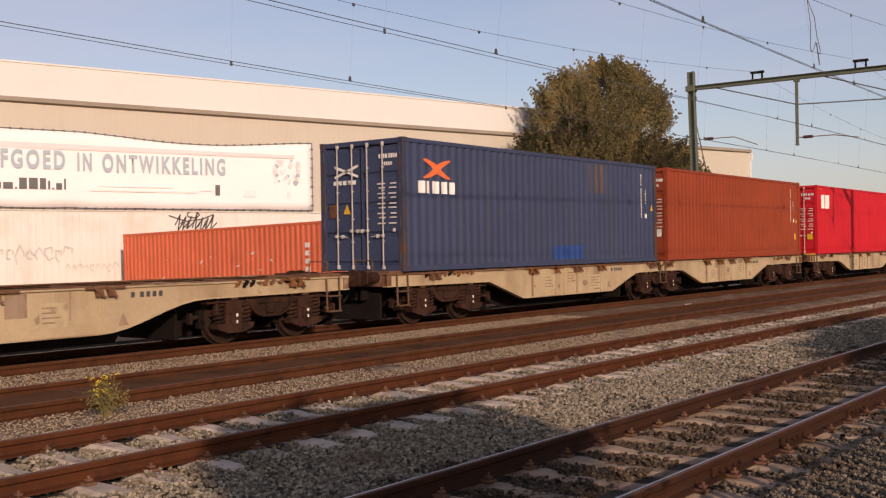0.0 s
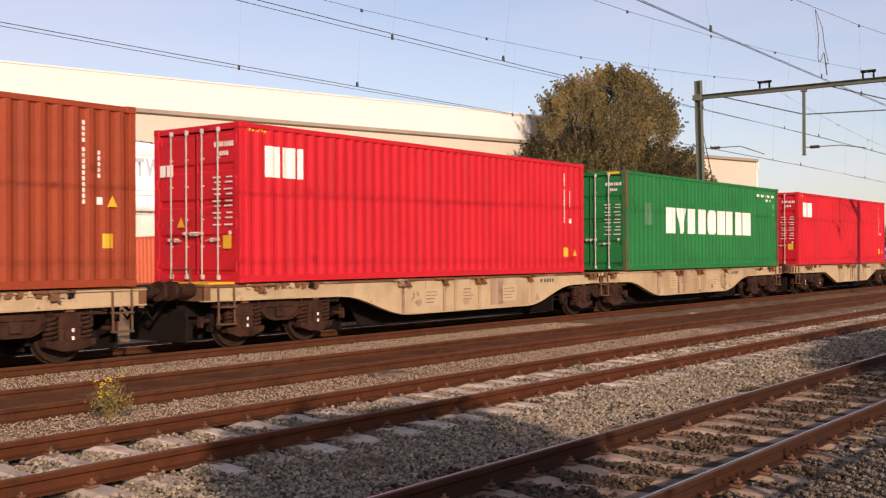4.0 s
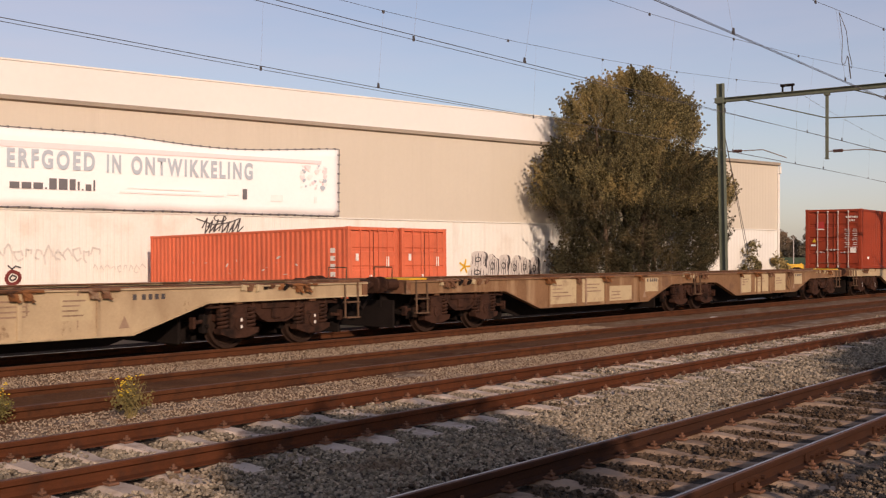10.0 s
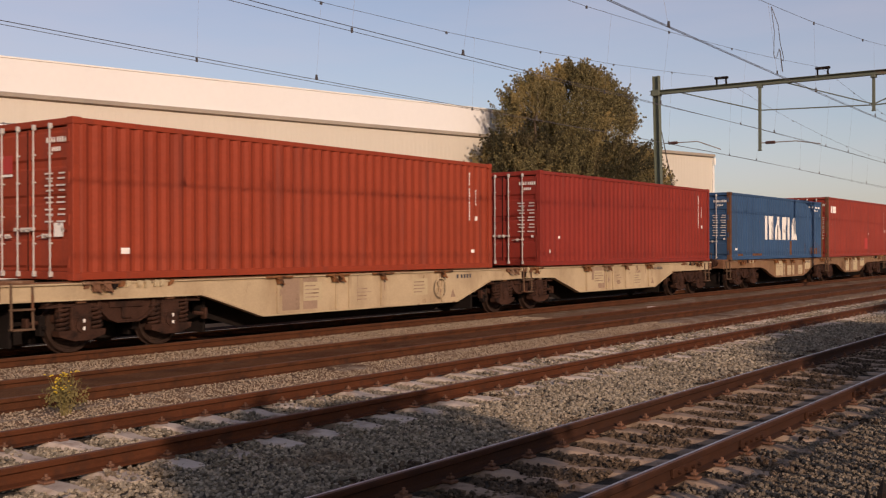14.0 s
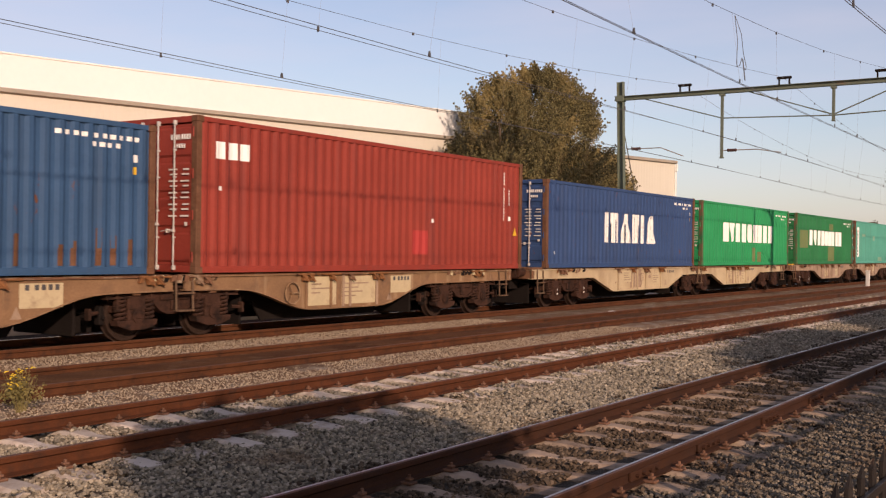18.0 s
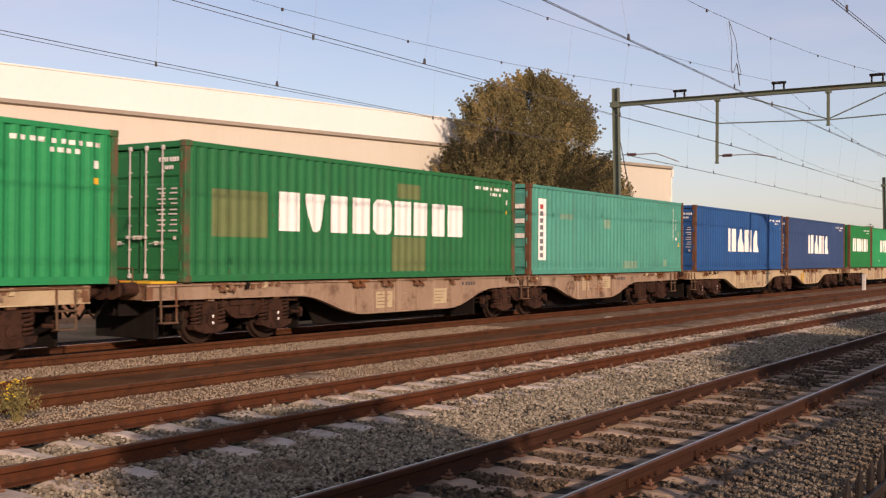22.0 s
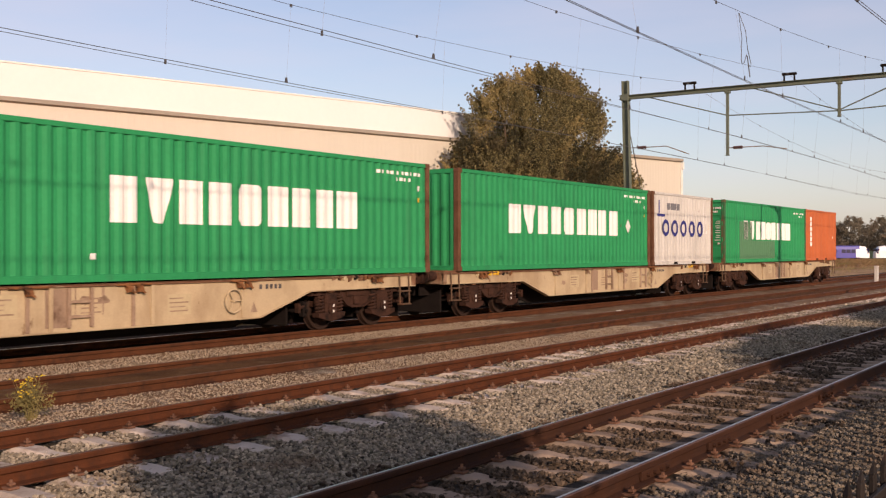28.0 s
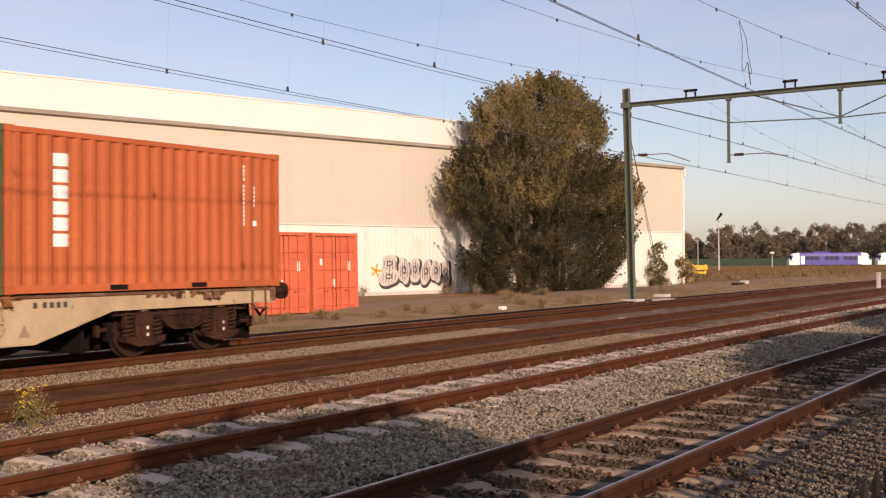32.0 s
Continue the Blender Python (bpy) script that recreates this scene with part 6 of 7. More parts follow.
def section(w, a, b, b1, b2, paint, seed, wheel=False):
    """One deck of a wagon between two bogies."""
    r = random.Random(seed)
    kind = seed // 10
    out = sill_outline(a, b, b1, b2, kind in (1, 3, 7, 9, 10))
    brown = kind in (5, 7)
    x0, x1 = b1 + 3.45, b2 - 3.55
    span = x1 - x0
    for k in (1, -1):
        def plate(name, xa, xb, za, zb, lift, mat, label=""):
            return part(name, Shape().box(xa, xb, -(1.1655 + lift) * k, -(1.1675 + lift) * k, max(za, 0.46), zb), mat, ob, label)
        sill = Shape().slab(out, "y", -1.13 * k, -1.165 * k)
        ob = part("side_sill", sill, paint, w)
        low = out[1:-1]
        lip = Shape().slab(low + [(x, z - 0.022) for x, z in low[::-1]], "y", -1.06 * k, -1.20 * k)
        part("bottom_flange", lip, paint, ob)
        part("top_flange", Shape().cbox(a, b, min(-1.0 * k, -1.205 * k), max(-1.0 * k, -1.205 * k), 1.100, 1.128, 0.005), paint if r.random() < 0.5 else M_WAGON_RUST, ob)
        part("deck_edge", Shape().cbox(a + 0.02, b - 0.02, min(-0.95 * k, -1.12 * k), max(-0.95 * k, -1.12 * k), 1.128, 1.150, 0.004), M_WAGON_RUST, ob)
        # upright stiffeners, some in close pairs, each under a folding twistlock
        ribs = [x0 + 0.03, x0 + span * (0.27 + 0.06 * r.random()), x0 + span * (0.55 + 0.06 * r.random()), x1 - 0.25 * r.random()]
        for i, x in enumerate(ribs):
            for dx in ((0.0, 0.42) if i == 1 or (i == 2 and kind > 10) else (0.0,)):
                part("rib", Shape().cbox(x + dx - 0.035, x + dx + 0.035, min(-1.165 * k, -1.198 * k), max(-1.165 * k, -1.198 * k), 0.41, 1.10, 0.006), M_WAGON_BROWN if r.random() < 0.3 else paint, ob)
        if k < 0:
            continue
        for x in ribs + [b1 - 0.6, b2 + 0.55]:
            lock = Shape()
            for dx in ((-0.11, 0.11) if r.random() < 0.65 else (0.0,)):
                lock.slab([(-1.15, 1.14), (-1.20, 1.145), (-1.265, 1.03), (-1.26, 0.985), (-1.22, 0.98), (-1.17, 1.07)], "x", x + dx - 0.065, x + dx + 0.065)
                lock.slab([(x + dx - 0.12, 1.10), (x + dx - 0.07, 1.11), (x + dx + 0.10, 0.975), (x + dx + 0.06, 0.955)], "y", -1.275, -1.25)
            lock.tube([(x - 0.36, -1.225, 1.115), (x + 0.36, -1.225, 1.115)], 0.020, 6)
            part("twistlock", lock, M_DECK_RUST if r.random() < 0.6 else M_WAGON_RUST, ob, "folding rusty twistlock")
        # stowed pins and chains on the deck edge over the bogies
        for xc in (b1, b2):
            for i in range(11):
                x = xc - 0.95 + 0.17 * i + 0.07 * r.random()
                h = 0.02 + 0.06 * r.random()
                part("stowed_pin", Shape().slab([(x, 1.085 - h), (x + 0.09, 1.07 - h * r.random()), (x + 0.12, 1.125), (x + 0.03, 1.145)], "y", -1.19 - 0.04 * r.random(), -1.166), M_YELLOW if kind == 12 and 3 < i < 7 else r.choice((M_DECK_RUST, M_WAGON_RUST, M_WAGON_RUST, M_WAGON_PALE, M_DARK)), ob)
        # repainted fields
        if brown:
            x = x0 + 0.1
            while x < x1 - 0.5:
                wd = min(x1 - x, r.uniform(0.7, 1.25))
                top = r.choice((0.86, 1.06, 1.08))
                f = plate("touch_up_patch", x, x + wd, 0.34 + 0.06 * r.random(), top, 0.0006, M_WAGON_PALE)
                for j in range(r.randint(2, 4)):
                    plate("stencil_bar", x + 0.1, x + wd * r.uniform(0.4, 0.85), top - 0.17 - 0.09 * j, top - 0.14 - 0.09 * j, 0.004, M_WAGON_BROWN)
                x += wd + r.uniform(0.15, 0.7)
            plate("touch_up_patch", x1 + 0.3, x1 + 1.1, 0.66, 1.05, 0.0006, M_WAGON_PALE)
        else:
            for i in range(4):
                x, h, wd = x0 + span * r.random(), 0.2 + 0.42 * r.random(), 0.02 + 0.05 * r.random()
                part("rust_run", Shape().slab([(x, 1.09), (x + wd, 1.09), (x + 0.6 * wd, 1.09 - h), (x + 0.3 * wd, 1.09 - h)], "y", -1.1660, -1.1672), M_WAGON_BROWN, ob)
            for i in range(6 if kind == 10 else r.randint(1, 2)):
                x = x0 + span * r.random() * 0.85
                plate("primer_field", x, x + 0.34 + 0.25 * r.random(), 0.72 if r.random() < 0.5 else 0.34, 1.08, 0.0006, M_WAGON_BROWN, "brown primer field")
            for i in range(3):
                x, z = x0 + span * (0.12 + 0.3 * i + 0.08 * r.random()), 0.54 + 0.2 * r.random()
                wd = 0.3 + 0.3 * r.random()
                if i != 1:
                    plate("data_field", x - 0.04, x + wd + 0.05, z - 0.06, z + 0.31, 0.0016, M_WAGON_PALE)
                for j in range(4):
                    plate("stencil_bar", x, x + wd * r.uniform(0.55, 1), z + 0.075 * j, z + 0.025 + 0.075 * j, 0.004, M_WAGON_BROWN)
            for i in range(3):
                x, z = x0 + span * r.random(), 0.56 + 0.34 * r.random()
                part("paint_stain", Shape().slab([(x + 0.16 * (0.6 + 0.4 * r.random()) * math.cos(q), z + 0.10 * (0.4 + 0.6 * r.random()) * math.sin(q)) for q in (2 * math.pi * j / 11 for j in range(11))], "y", -1.1665, -1.1690), M_WAGON_BROWN, ob)
        if seed == 91:
            s = Shape()
            cx = x1 - 1.0
            stroke(s, loop(cx, 0.68, 0.17, 0.17, 20), 0.035, -1.1675)
            stroke(s, loop(cx, 0.68, 0.08, 0.08, 12), 0.03, -1.1675)
            stroke(s, [(cx - 0.27, 0.68), (cx + 0.27, 0.68)], 0.04, -1.1680)
            part("roundel", s, M_DECK_RUST, ob, "faded red-brown roundel")
        if kind > 10:
            for x in (x0 + 0.47 * span, x1 - 1.15) if kind == 12 else (x0 + 0.40 * span,):
                s = Shape().cbox(x, x + 0.06, -1.225, -1.166, 0.45, 1.09, 0.006).cbox(x + 0.44, x + 0.50, -1.225, -1.166, 0.45, 1.09, 0.006)
                for z in (0.60, 0.84):
                    s.cbox(x + 0.06, x + 0.44, -1.22, -1.19, z, z + 0.05, 0.006)
                part("side_ladder", s, M_WAGON_BROWN, ob, "brown recessed ladder")
        for i in range(5):
            x = b2 - 3.15 + 0.125 * i + (0.05 if i else 0)
            plate("mark_bar", x, x + 0.075, 0.94, 1.03, 0.0045, M_SPRAY)
        part("mark_triangle", Shape().slab([(x1 + 0.15, 0.50), (x1 + 0.35, 0.50), (x1 + 0.25, 0.70)], "y", -1.166, -1.1695), M_WAGON_BROWN, ob)
    # unseen plates added, centre sill deepened, to black out gaps under the deck
    for y in (-0.45, 0.45):
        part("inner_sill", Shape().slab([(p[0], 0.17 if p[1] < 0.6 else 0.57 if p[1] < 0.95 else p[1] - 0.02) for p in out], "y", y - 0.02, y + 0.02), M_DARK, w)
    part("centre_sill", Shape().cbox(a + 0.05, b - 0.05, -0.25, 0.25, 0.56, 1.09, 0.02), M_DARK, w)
    n = int((b - a) / 1.55)
    for i in range(n + 1):
        x = a + 0.1 + (b - a - 0.2) * i / n
        part("cross_beam", Shape().cbox(x - 0.06, x + 0.06, -1.13, 1.13, 0.98, 1.118, 0.01), M_WAGON_RUST, w)
    part("air_reservoir", Shape().tube([(b1 + 4.2, 0.5, 0.55), (b1 + 5.4, 0.5, 0.55)], 0.17, 12), M_DARK, w)
    part("brake_rod", Shape().tube([(b1 + 1.0, -0.4, 0.5), (b2 - 1.0, -0.4, 0.5)], 0.02, 6), M_DARK, w)
    if wheel:
        x = b1 + 3.0 if wheel == 1 or seed // 10 in (7, 9) else b2 - 3.9
        ring = Shape().tube([(x + 0.22 * math.cos(q), -1.235, 0.74 + 0.22 * math.sin(q)) for q in (2 * math.pi * i / 20 for i in range(21))], 0.018, 6)
        for q in range(3):
            ring.tube([(x, -1.215, 0.74), (x + 0.22 * math.cos(2.1 * q), -1.235, 0.74 + 0.22 * math.sin(2.1 * q))], 0.013, 5)
        part("brake_handwheel", ring.tube([(x, -1.16, 0.74), (x, -1.24, 0.74)], 0.03, 8), M_YELLOW if wheel == 1 else paint, w, "round brake handwheel")


def wagon_end(w, x, k, paint):
    """Headstock with buffers, hook, hose, step and rail; k points outward along x."""
    part("headstock", Shape().cbox(min(x, x - 0.14 * k), max(x, x - 0.14 * k), -1.2, 1.2, 0.86, 1.15, 0.015), M_WAGON_RUST, w)
    for y in (-0.875, 0.875):
        s = Shape().tube([(x, y, 1.06), (x + 0.32 * k, y, 1.06)], 0.12, 12).tube([(x + 0.28 * k, y, 1.06), (x + 0.46 * k, y, 1.06)], 0.065, 10)
        bf = part("buffer", s, M_BOGIE, w)
        n = 16
        part("buffer_head", Shape().slab([(y + max(-0.19, min(0.19, 0.24 * math.cos(2 * math.pi * i / n))), 1.06 + 0.17 * math.sin(2 * math.pi * i / n)) for i in range(n)], "x", x + 0.46 * k, x + 0.51 * k), M_BOGIE, bf)
    part("draw_hook", Shape().cbox(min(x, x + 0.4 * k), max(x, x + 0.4 * k), -0.05, 0.05, 0.96, 1.12, 0.02).tube([(x + 0.35 * k, 0, 1.05), (x + 0.5 * k, 0, 0.85), (x + 0.58 * k, 0, 1.0)], 0.03, 6), M_DARK, w)
    for y in (-0.35, 0.35):
        part("brake_hose", Shape().tube([(x, y, 0.95), (x + 0.2 * k, y, 0.8), (x + 0.45 * k, y, 0.55), (x + 0.57 * k, y, 0.7)], 0.03, 6), M_DARK, w)
    xs = x - 0.30 * k
    s = Shape().tube([(xs, -1.20, 1.15), (xs, -1.22, 0.45)], 0.02, 6).tube([(xs - 0.36 * k, -1.20, 1.1), (xs - 0.36 * k, -1.22, 0.45)], 0.02, 6)
    s.cbox(min(xs, xs - 0.36 * k), max(xs, xs - 0.36 * k), -1.28, -1.14, 0.44, 0.47, 0.005).cbox(min(xs, xs - 0.36 * k), max(xs, xs - 0.36 * k), -1.28, -1.14, 0.74, 0.77, 0.005)
    part("step_ladder", s, M_LADDER, w)
    part("grab_rail", Shape().tube([(x - 0.1 * k, -0.7, 1.15), (x - 0.1 * k, -0.7, 1.42), (x - 0.1 * k, -0.2, 1.42), (x - 0.1 * k, -0.2, 1.15)], 0.016, 6), M_LADDER, w)
    part("step_plate", Shape().cbox(min(x - 0.15 * k, x - 0.75 * k), max(x - 0.15 * k, x - 0.75 * k), -1.12, -0.3, 1.15, 1.19, 0.005), M_YELLOW if int(abs(w.location.x) + x) % 4 == 0 else M_WAGON_RUST, w)


def wagon(x0, x1, bogies, paint, label, seed, wheel=0):
    """A container wagon from coupling to coupling; bogies lists the bogie centres."""
    w = thing("container_wagon", pose(x0, YC, 0), label, "railway wagon", "wagons of the goods train")
    MOVERS.append((w, x0, 0.0))
    a, b = 0.60, x1 - x0 - 0.60
    centres = [q - x0 for q in bogies]
    cuts = [a] + [q for q in centres[1:-1]] + [b]
    for i in range(len(centres) - 1):
        lo, hi = cuts[i] + (0.14 if i else 0), cuts[i + 1] - (0.14 if i < len(centres) - 2 else 0)
        section(w, lo, hi, centres[i], centres[i + 1], paint, seed * 10 + i, wheel if i == (1 if seed == 10 else seed % 2) or len(centres) == 2 else 0)
        if i:
            s = Shape().cbox(cuts[i] - 0.3, cuts[i] + 0.3, -0.5, 0.5, 0.80, 1.08, 0.02)
            part("articulation_joint", s, M_DARK, w)
            s = Shape().tube([(cuts[i] - 0.1, -1.20, 1.15), (cuts[i] - 0.1, -1.22, 0.5)], 0.022, 6).tube([(cuts[i] + 0.3, -1.20, 1.1), (cuts[i] + 0.3, -1.22, 0.5)], 0.022, 6)
            s.cbox(cuts[i] - 0.1, cuts[i] + 0.3, -1.28, -1.14, 0.49, 0.52, 0.005).cbox(cuts[i] - 0.1, cuts[i] + 0.3, -1.28, -1.14, 0.80, 0.83, 0.005)
            part("step_ladder", s, M_LADDER, w)
    for q in centres:
        WHEELSETS.extend(bogie(w, q))
    wagon_end(w, a, -1, paint)
    wagon_end(w, b, 1, paint)
    return w


wagon(-12.7, 16.5, (-9.9, 1.9, 13.85), M_WAGON, "empty beige container wagon with rusty deck", 1)
wagon(16.5, 43.6, (19.3, 30.1, 40.75), M_WAGON, "beige articulated container wagon with dirt streaks", 2)
wagon(43.6, 72.8, (46.1, 58.2, 70.5), M_WAGON, "long beige articulated container wagon", 3, 2)
wagon(72.8, 99.9, (75.8, 86.45, 96.95), M_WAGON, "beige articulated wagon, half loaded", 4)
wagon(99.9, 128.6, (102.5, 114.3, 126.0), M_WAGON_TAN, "empty patched beige container wagon", 5, 2)
wagon(128.6, 158.2, (131.7, 144.4, 155.8), M_WAGON, "pale beige articulated wagon under red containers", 6, 2)
wagon(158.2, 184.9, (161.4, 172.3, 182.0), M_WAGON_TAN, "rust-stained beige articulated wagon", 7, 2)
wagon(184.9, 211.6, (188.0, 199.0, 208.7), M_WAGON, "cream articulated container wagon", 8)
wagon(211.6, 238.3, (214.7, 225.7, 235.4), M_WAGON_BROWN, "brown grimy articulated container wagon", 9, 2)
wagon(238.3, 265.0, (241.4, 252.4, 262.1), M_WAGON, "patched beige wagon with yellow handwheel", 10, 1)
wagon(265.0, 284.8, (268.4, 282.1), M_WAGON, "long straight beige wagon with many spigots", 11, 2)
wagon(284.8, 304.7, (287.8, 302.1), M_WAGON, "cream container wagon with stencilled sill", 12, 2)
wagon(304.7, 324.7, (307.6, 321.8), M_WAGON, "rust-stained last wagon of the train", 13, 2)


# ---- yard ----
def yard_container(at, seed):
    c = container(at, L40, HIGH, YARD_RED, rods=YARD_RED, label="sun-bleached red container standing in the yard", category="storage container")
    for y, z, h in ((-0.75, 1.5, 0.35), (0.1, 0.9, 0.3), (0.75, 1.7, 0.25)):
        door_mark(c, y, y + 0.14, z, z + h, M_WHITE_WORN, name="sticker")
    return c


for k, (x, y) in enumerate(((28.0, 25.3), (30.6, 25.1))):
    # doors face the line; the long axis runs away from it
    c = yard_container(pose(x, y, -0.22) @ pose(0, 0, 0, 0, 1.1, 86.5), k)
    c["group"] = "storage containers in the yard"
    if k == 0:
        rg = random.Random(9)
        for i in range(34):
            u, z = 2.5 + 7.5 * rg.random(), 0.3 + 1.6 * rg.random()
            w, h, k2 = 0.03 + 0.12 * rg.random(), 0.03 + 0.22 * rg.random() ** 2, 0.3 * rg.random() - 0.15
            s = Shape().slab([(u, z), (u + w, z + 0.02), (u + w + k2, z + h), (u + k2, z + 0.9 * h)], "y", 1.199, 1.204)
            part("paint_scratch", s, M_PRINT_FADED, c)
        for i in range(4):
            part("code_bar", Shape().box(0.7, 0.95, 1.199, 1.204, 1.15 + 0.28 * i, 1.32 + 0.28 * i), M_WHITE_WORN, c)

# small things along the line
solo("white_box", Shape().cbox(28.0, 28.28, 12.5, 12.7, -0.16, -0.02, 0.02), M_WHITE, "small white plastic box beside the rail", "box")
solo("white_stone", Shape().cbox(32.1, 32.4, 18.9, 19.1, -0.12, 0.02, 0.03), M_WHITE, "white painted marker stone", "marker")
post = thing("marker_post", pose(63.0, 12.8, -0.2), "short white concrete marker post", "post")
part("shaft", Shape().cbox(-0.1, 0.1, -0.1, 0.1, 0, 0.95, 0.02), M_CONCRETE, post)
part("cap", Shape().cbox(-0.12, 0.12, -0.12, 0.12, 0.95, 1.02, 0.02), M_CONCRETE, post)
slabs = thing("cover_slab", pose(42.3, 17.2, -0.12), "low concrete cover slab beside the mast", "slab")
part("slab", Shape().cbox(-0.3, 1.1, -0.2, 0.3, 0, 0.07, 0.015), M_CONCRETE, slabs)
drum = thing("debris_pile", pose(70.0, 23.0, -0.1), "dark scrap lying on the paving", "debris")
part("plank", Shape().cbox(-1.1, 1.0, -0.15, 0.15, 0, 0.12, 0.02), M_DARK, drum)
part("lump", Shape().cbox(0.7, 1.3, -0.3, 0.2, 0, 0.25, 0.05), M_CONCRETE, drum)
stop = thing("buffer_stop", pose(118.0, 43.4, fall(118, 43.4), 0, 0, 40), "yellow steel buffer stop at the yard's edge", "buffer stop")
for y in (-0.75, 0.75):
    part("upright", Shape().cbox(-0.1, 0.1, y - 0.09, y + 0.09, 0, 1.25, 0.02), M_YELLOW, stop)
    part("brace", Shape().tube([(0, y, 1.0), (1.1, y, 0.05)], 0.12, 8), M_YELLOW, stop)
part("beam", Shape().cbox(-0.22, -0.08, -0.95, 0.95, 0.62, 1.15, 0.03), M_YELLOW, stop)
part("lower_beam", Shape().cbox(-0.20, -0.08, -0.8, 0.8, 0.12, 0.42, 0.03), M_YELLOW, stop)
part("sign_pole", Shape().tube([(0.3, 0, 0), (0.3, 0, 4.2)], 0.05, 8), M_GALV, stop)
sock = thing("windsock", pose(166.7, 58.0, fall(167, 58)), "dark windsock on a pale pole", "windsock")
part("pole", Shape().tube([(0, 0, 0), (0, 0, 7.4)], 0.13, 8, 0.09), M_CONCRETE, sock)
part("lamp_ball", Shape().ball((0, 0, 7.5), 0.2, 10), M_WHITE, sock)
part("sock", Shape().tube([(-0.35, 0.2, 8.15), (-0.1, 0.05, 8.5), (0.25, -0.2, 8.95), (0.45, -0.3, 9.2)], 0.10, 8, 0.26).tube([(0, 0, 7.4), (0, 0, 8.6)], 0.03, 6), M_DARK, sock)
for x, y in ((245.5, 72.9),):
    pl = thing("yard_lamp", pose(x, y, fall(x, y)), "short pale lamp post in the yard", "lamp post")
    part("pole", Shape().tube([(0, 0, 0), (0, 0, 3.2)], 0.1, 6), M_CONCRETE, pl)
    part("lamp", Shape().cbox(-0.4, 0.4, -0.4, 0.4, 3.2, 3.7, 0.1), M_WHITE, pl)

M_TRAIN_WHITE = surface("white train paint", (0.75, 0.75, 0.76), 0.35, vary=0.04, bump=0)
M_TRAIN_BLUE = surface("violet-blue train paint", (0.062, 0.058, 0.28), 0.35, vary=0.08, bump=0)
M_GLASS = surface("dark tinted window glass", (0.018, 0.018, 0.06), 0.25, vary=0.05, bump=0)


def railcar(at):
    """A two-part regional railcar with sloped white cabs and violet sides."""
    t = thing("regional_train", at, "parked white and violet regional train", "train", "parked regional trains")
    sec = [(-1.4, 0.35), (1.4, 0.35), (1.42, 2.6), (1.15, 3.55), (0.7, 3.8), (-0.7, 3.8), (-1.15, 3.55), (-1.42, 2.6)]
    body = part("body", Shape().slab(sec, "x", 2.8, 20.1), M_TRAIN_BLUE, t)
    for x, k in ((2.8, -1), (20.1, 1)):
        s = Shape()
        n = len(sec)
        s.add([(x, y, z) for y, z in sec] + [(x + 1.8 * k, 0.95 * y, 0.35 + 0.92 * (z - 0.35)) for y, z in sec] + [(x + 2.8 * k, 0.75 * y, 0.35 + 0.5 * (z - 0.35)) for y, z in sec],
              [(q * n + i, q * n + (i + 1) % n, (q + 1) * n + (i + 1) % n, (q + 1) * n + i) for q in (0, 1) for i in range(n)] + [tuple(range(2 * n, 3 * n))])
        cab = part("cab", s, M_TRAIN_WHITE, t, "white sloped cab")
        part("windscreen", Shape().cbox(min(x + 1.5 * k, x + 2.65 * k), max(x + 1.5 * k, x + 2.65 * k), -1.25, 1.25, 1.35, 3.0, 0.25), M_GLASS, cab)
    for x0, n in ((4.4, 3), (9.8, 3), (15.0, 3)):
        for k in range(n):
            for y in (-1.48, 1.40):
                part("window", Shape().cbox(x0 + 1.35 * k, x0 + 1.35 * k + 1.15, y, y + 0.08, 1.75, 2.75, 0.02), M_GLASS, body)
    for x in (3.1, 8.5, 13.9, 19.0):
        part("door", Shape().cbox(x, x + 1.1, -1.46, 1.46, 0.5, 2.85, 0.02), M_TRAIN_WHITE if x < 4 or x > 18 else M_TRAIN_BLUE, body)
    part("roof_unit", Shape().cbox(7, 11.5, -0.9, 0.9, 3.7, 4.1, 0.1), M_TRAIN_BLUE, t)
    for x in (4.0, 10.2, 13.8, 19.2):
        s = Shape().cbox(x - 1.3, x + 1.3, -1.2, 1.2, 0.3, 0.7, 0.05)
        for dx in (-0.8, 0.8):
            s.tube([(x + dx, -1.1, 0.36), (x + dx, 1.1, 0.36)], 0.36, 12)
        part("bogie", s, M_DARK, t)
    return t


WAY = math.degrees(math.atan2(-18.5, 12.0))
r1 = railcar(pose(303, 85.5, fall(303, 85.5), 0, 0, WAY))
copy_thing(r1, pose(303 + 13.4, 85.5 - 20.7, fall(316, 65), 0, 0, WAY))

# iron fence by the platform
fence = thing("iron_fence", pose(0, 1.05, -0.44), "black iron picket fence at the platform edge", "fence")
for z in (0.25, 0.98):
    part("fence_rail", Shape().cbox(3.4, 12.5, -0.012, 0.012, z - 0.022, z + 0.022, 0.004), M_FENCE, fence)
picket = lambda: Shape().cbox(-0.040, 0.040, -0.011, 0.011, 0.20, 1.08, 0.003).add([(-0.040, -0.011, 1.08), (0.040, -0.011, 1.08), (0.040, 0.011, 1.08), (-0.040, 0.011, 1.08), (0.025, 0, 1.14)], [(0, 1, 4), (1, 2, 4), (2, 3, 4), (3, 0, 4)])
for i in range(36):
    part("picket", stored("picket", picket), M_FENCE, fence, at=pose(3.45 + 0.25 * i, 0.024, 0))
for x in (3.6, 6.1, 8.6, 11.1):
    part("fence_post", Shape().cbox(x - 0.03, x + 0.03, 0.02, 0.08, 0.0, 1.12, 0.006), M_FENCE, fence)
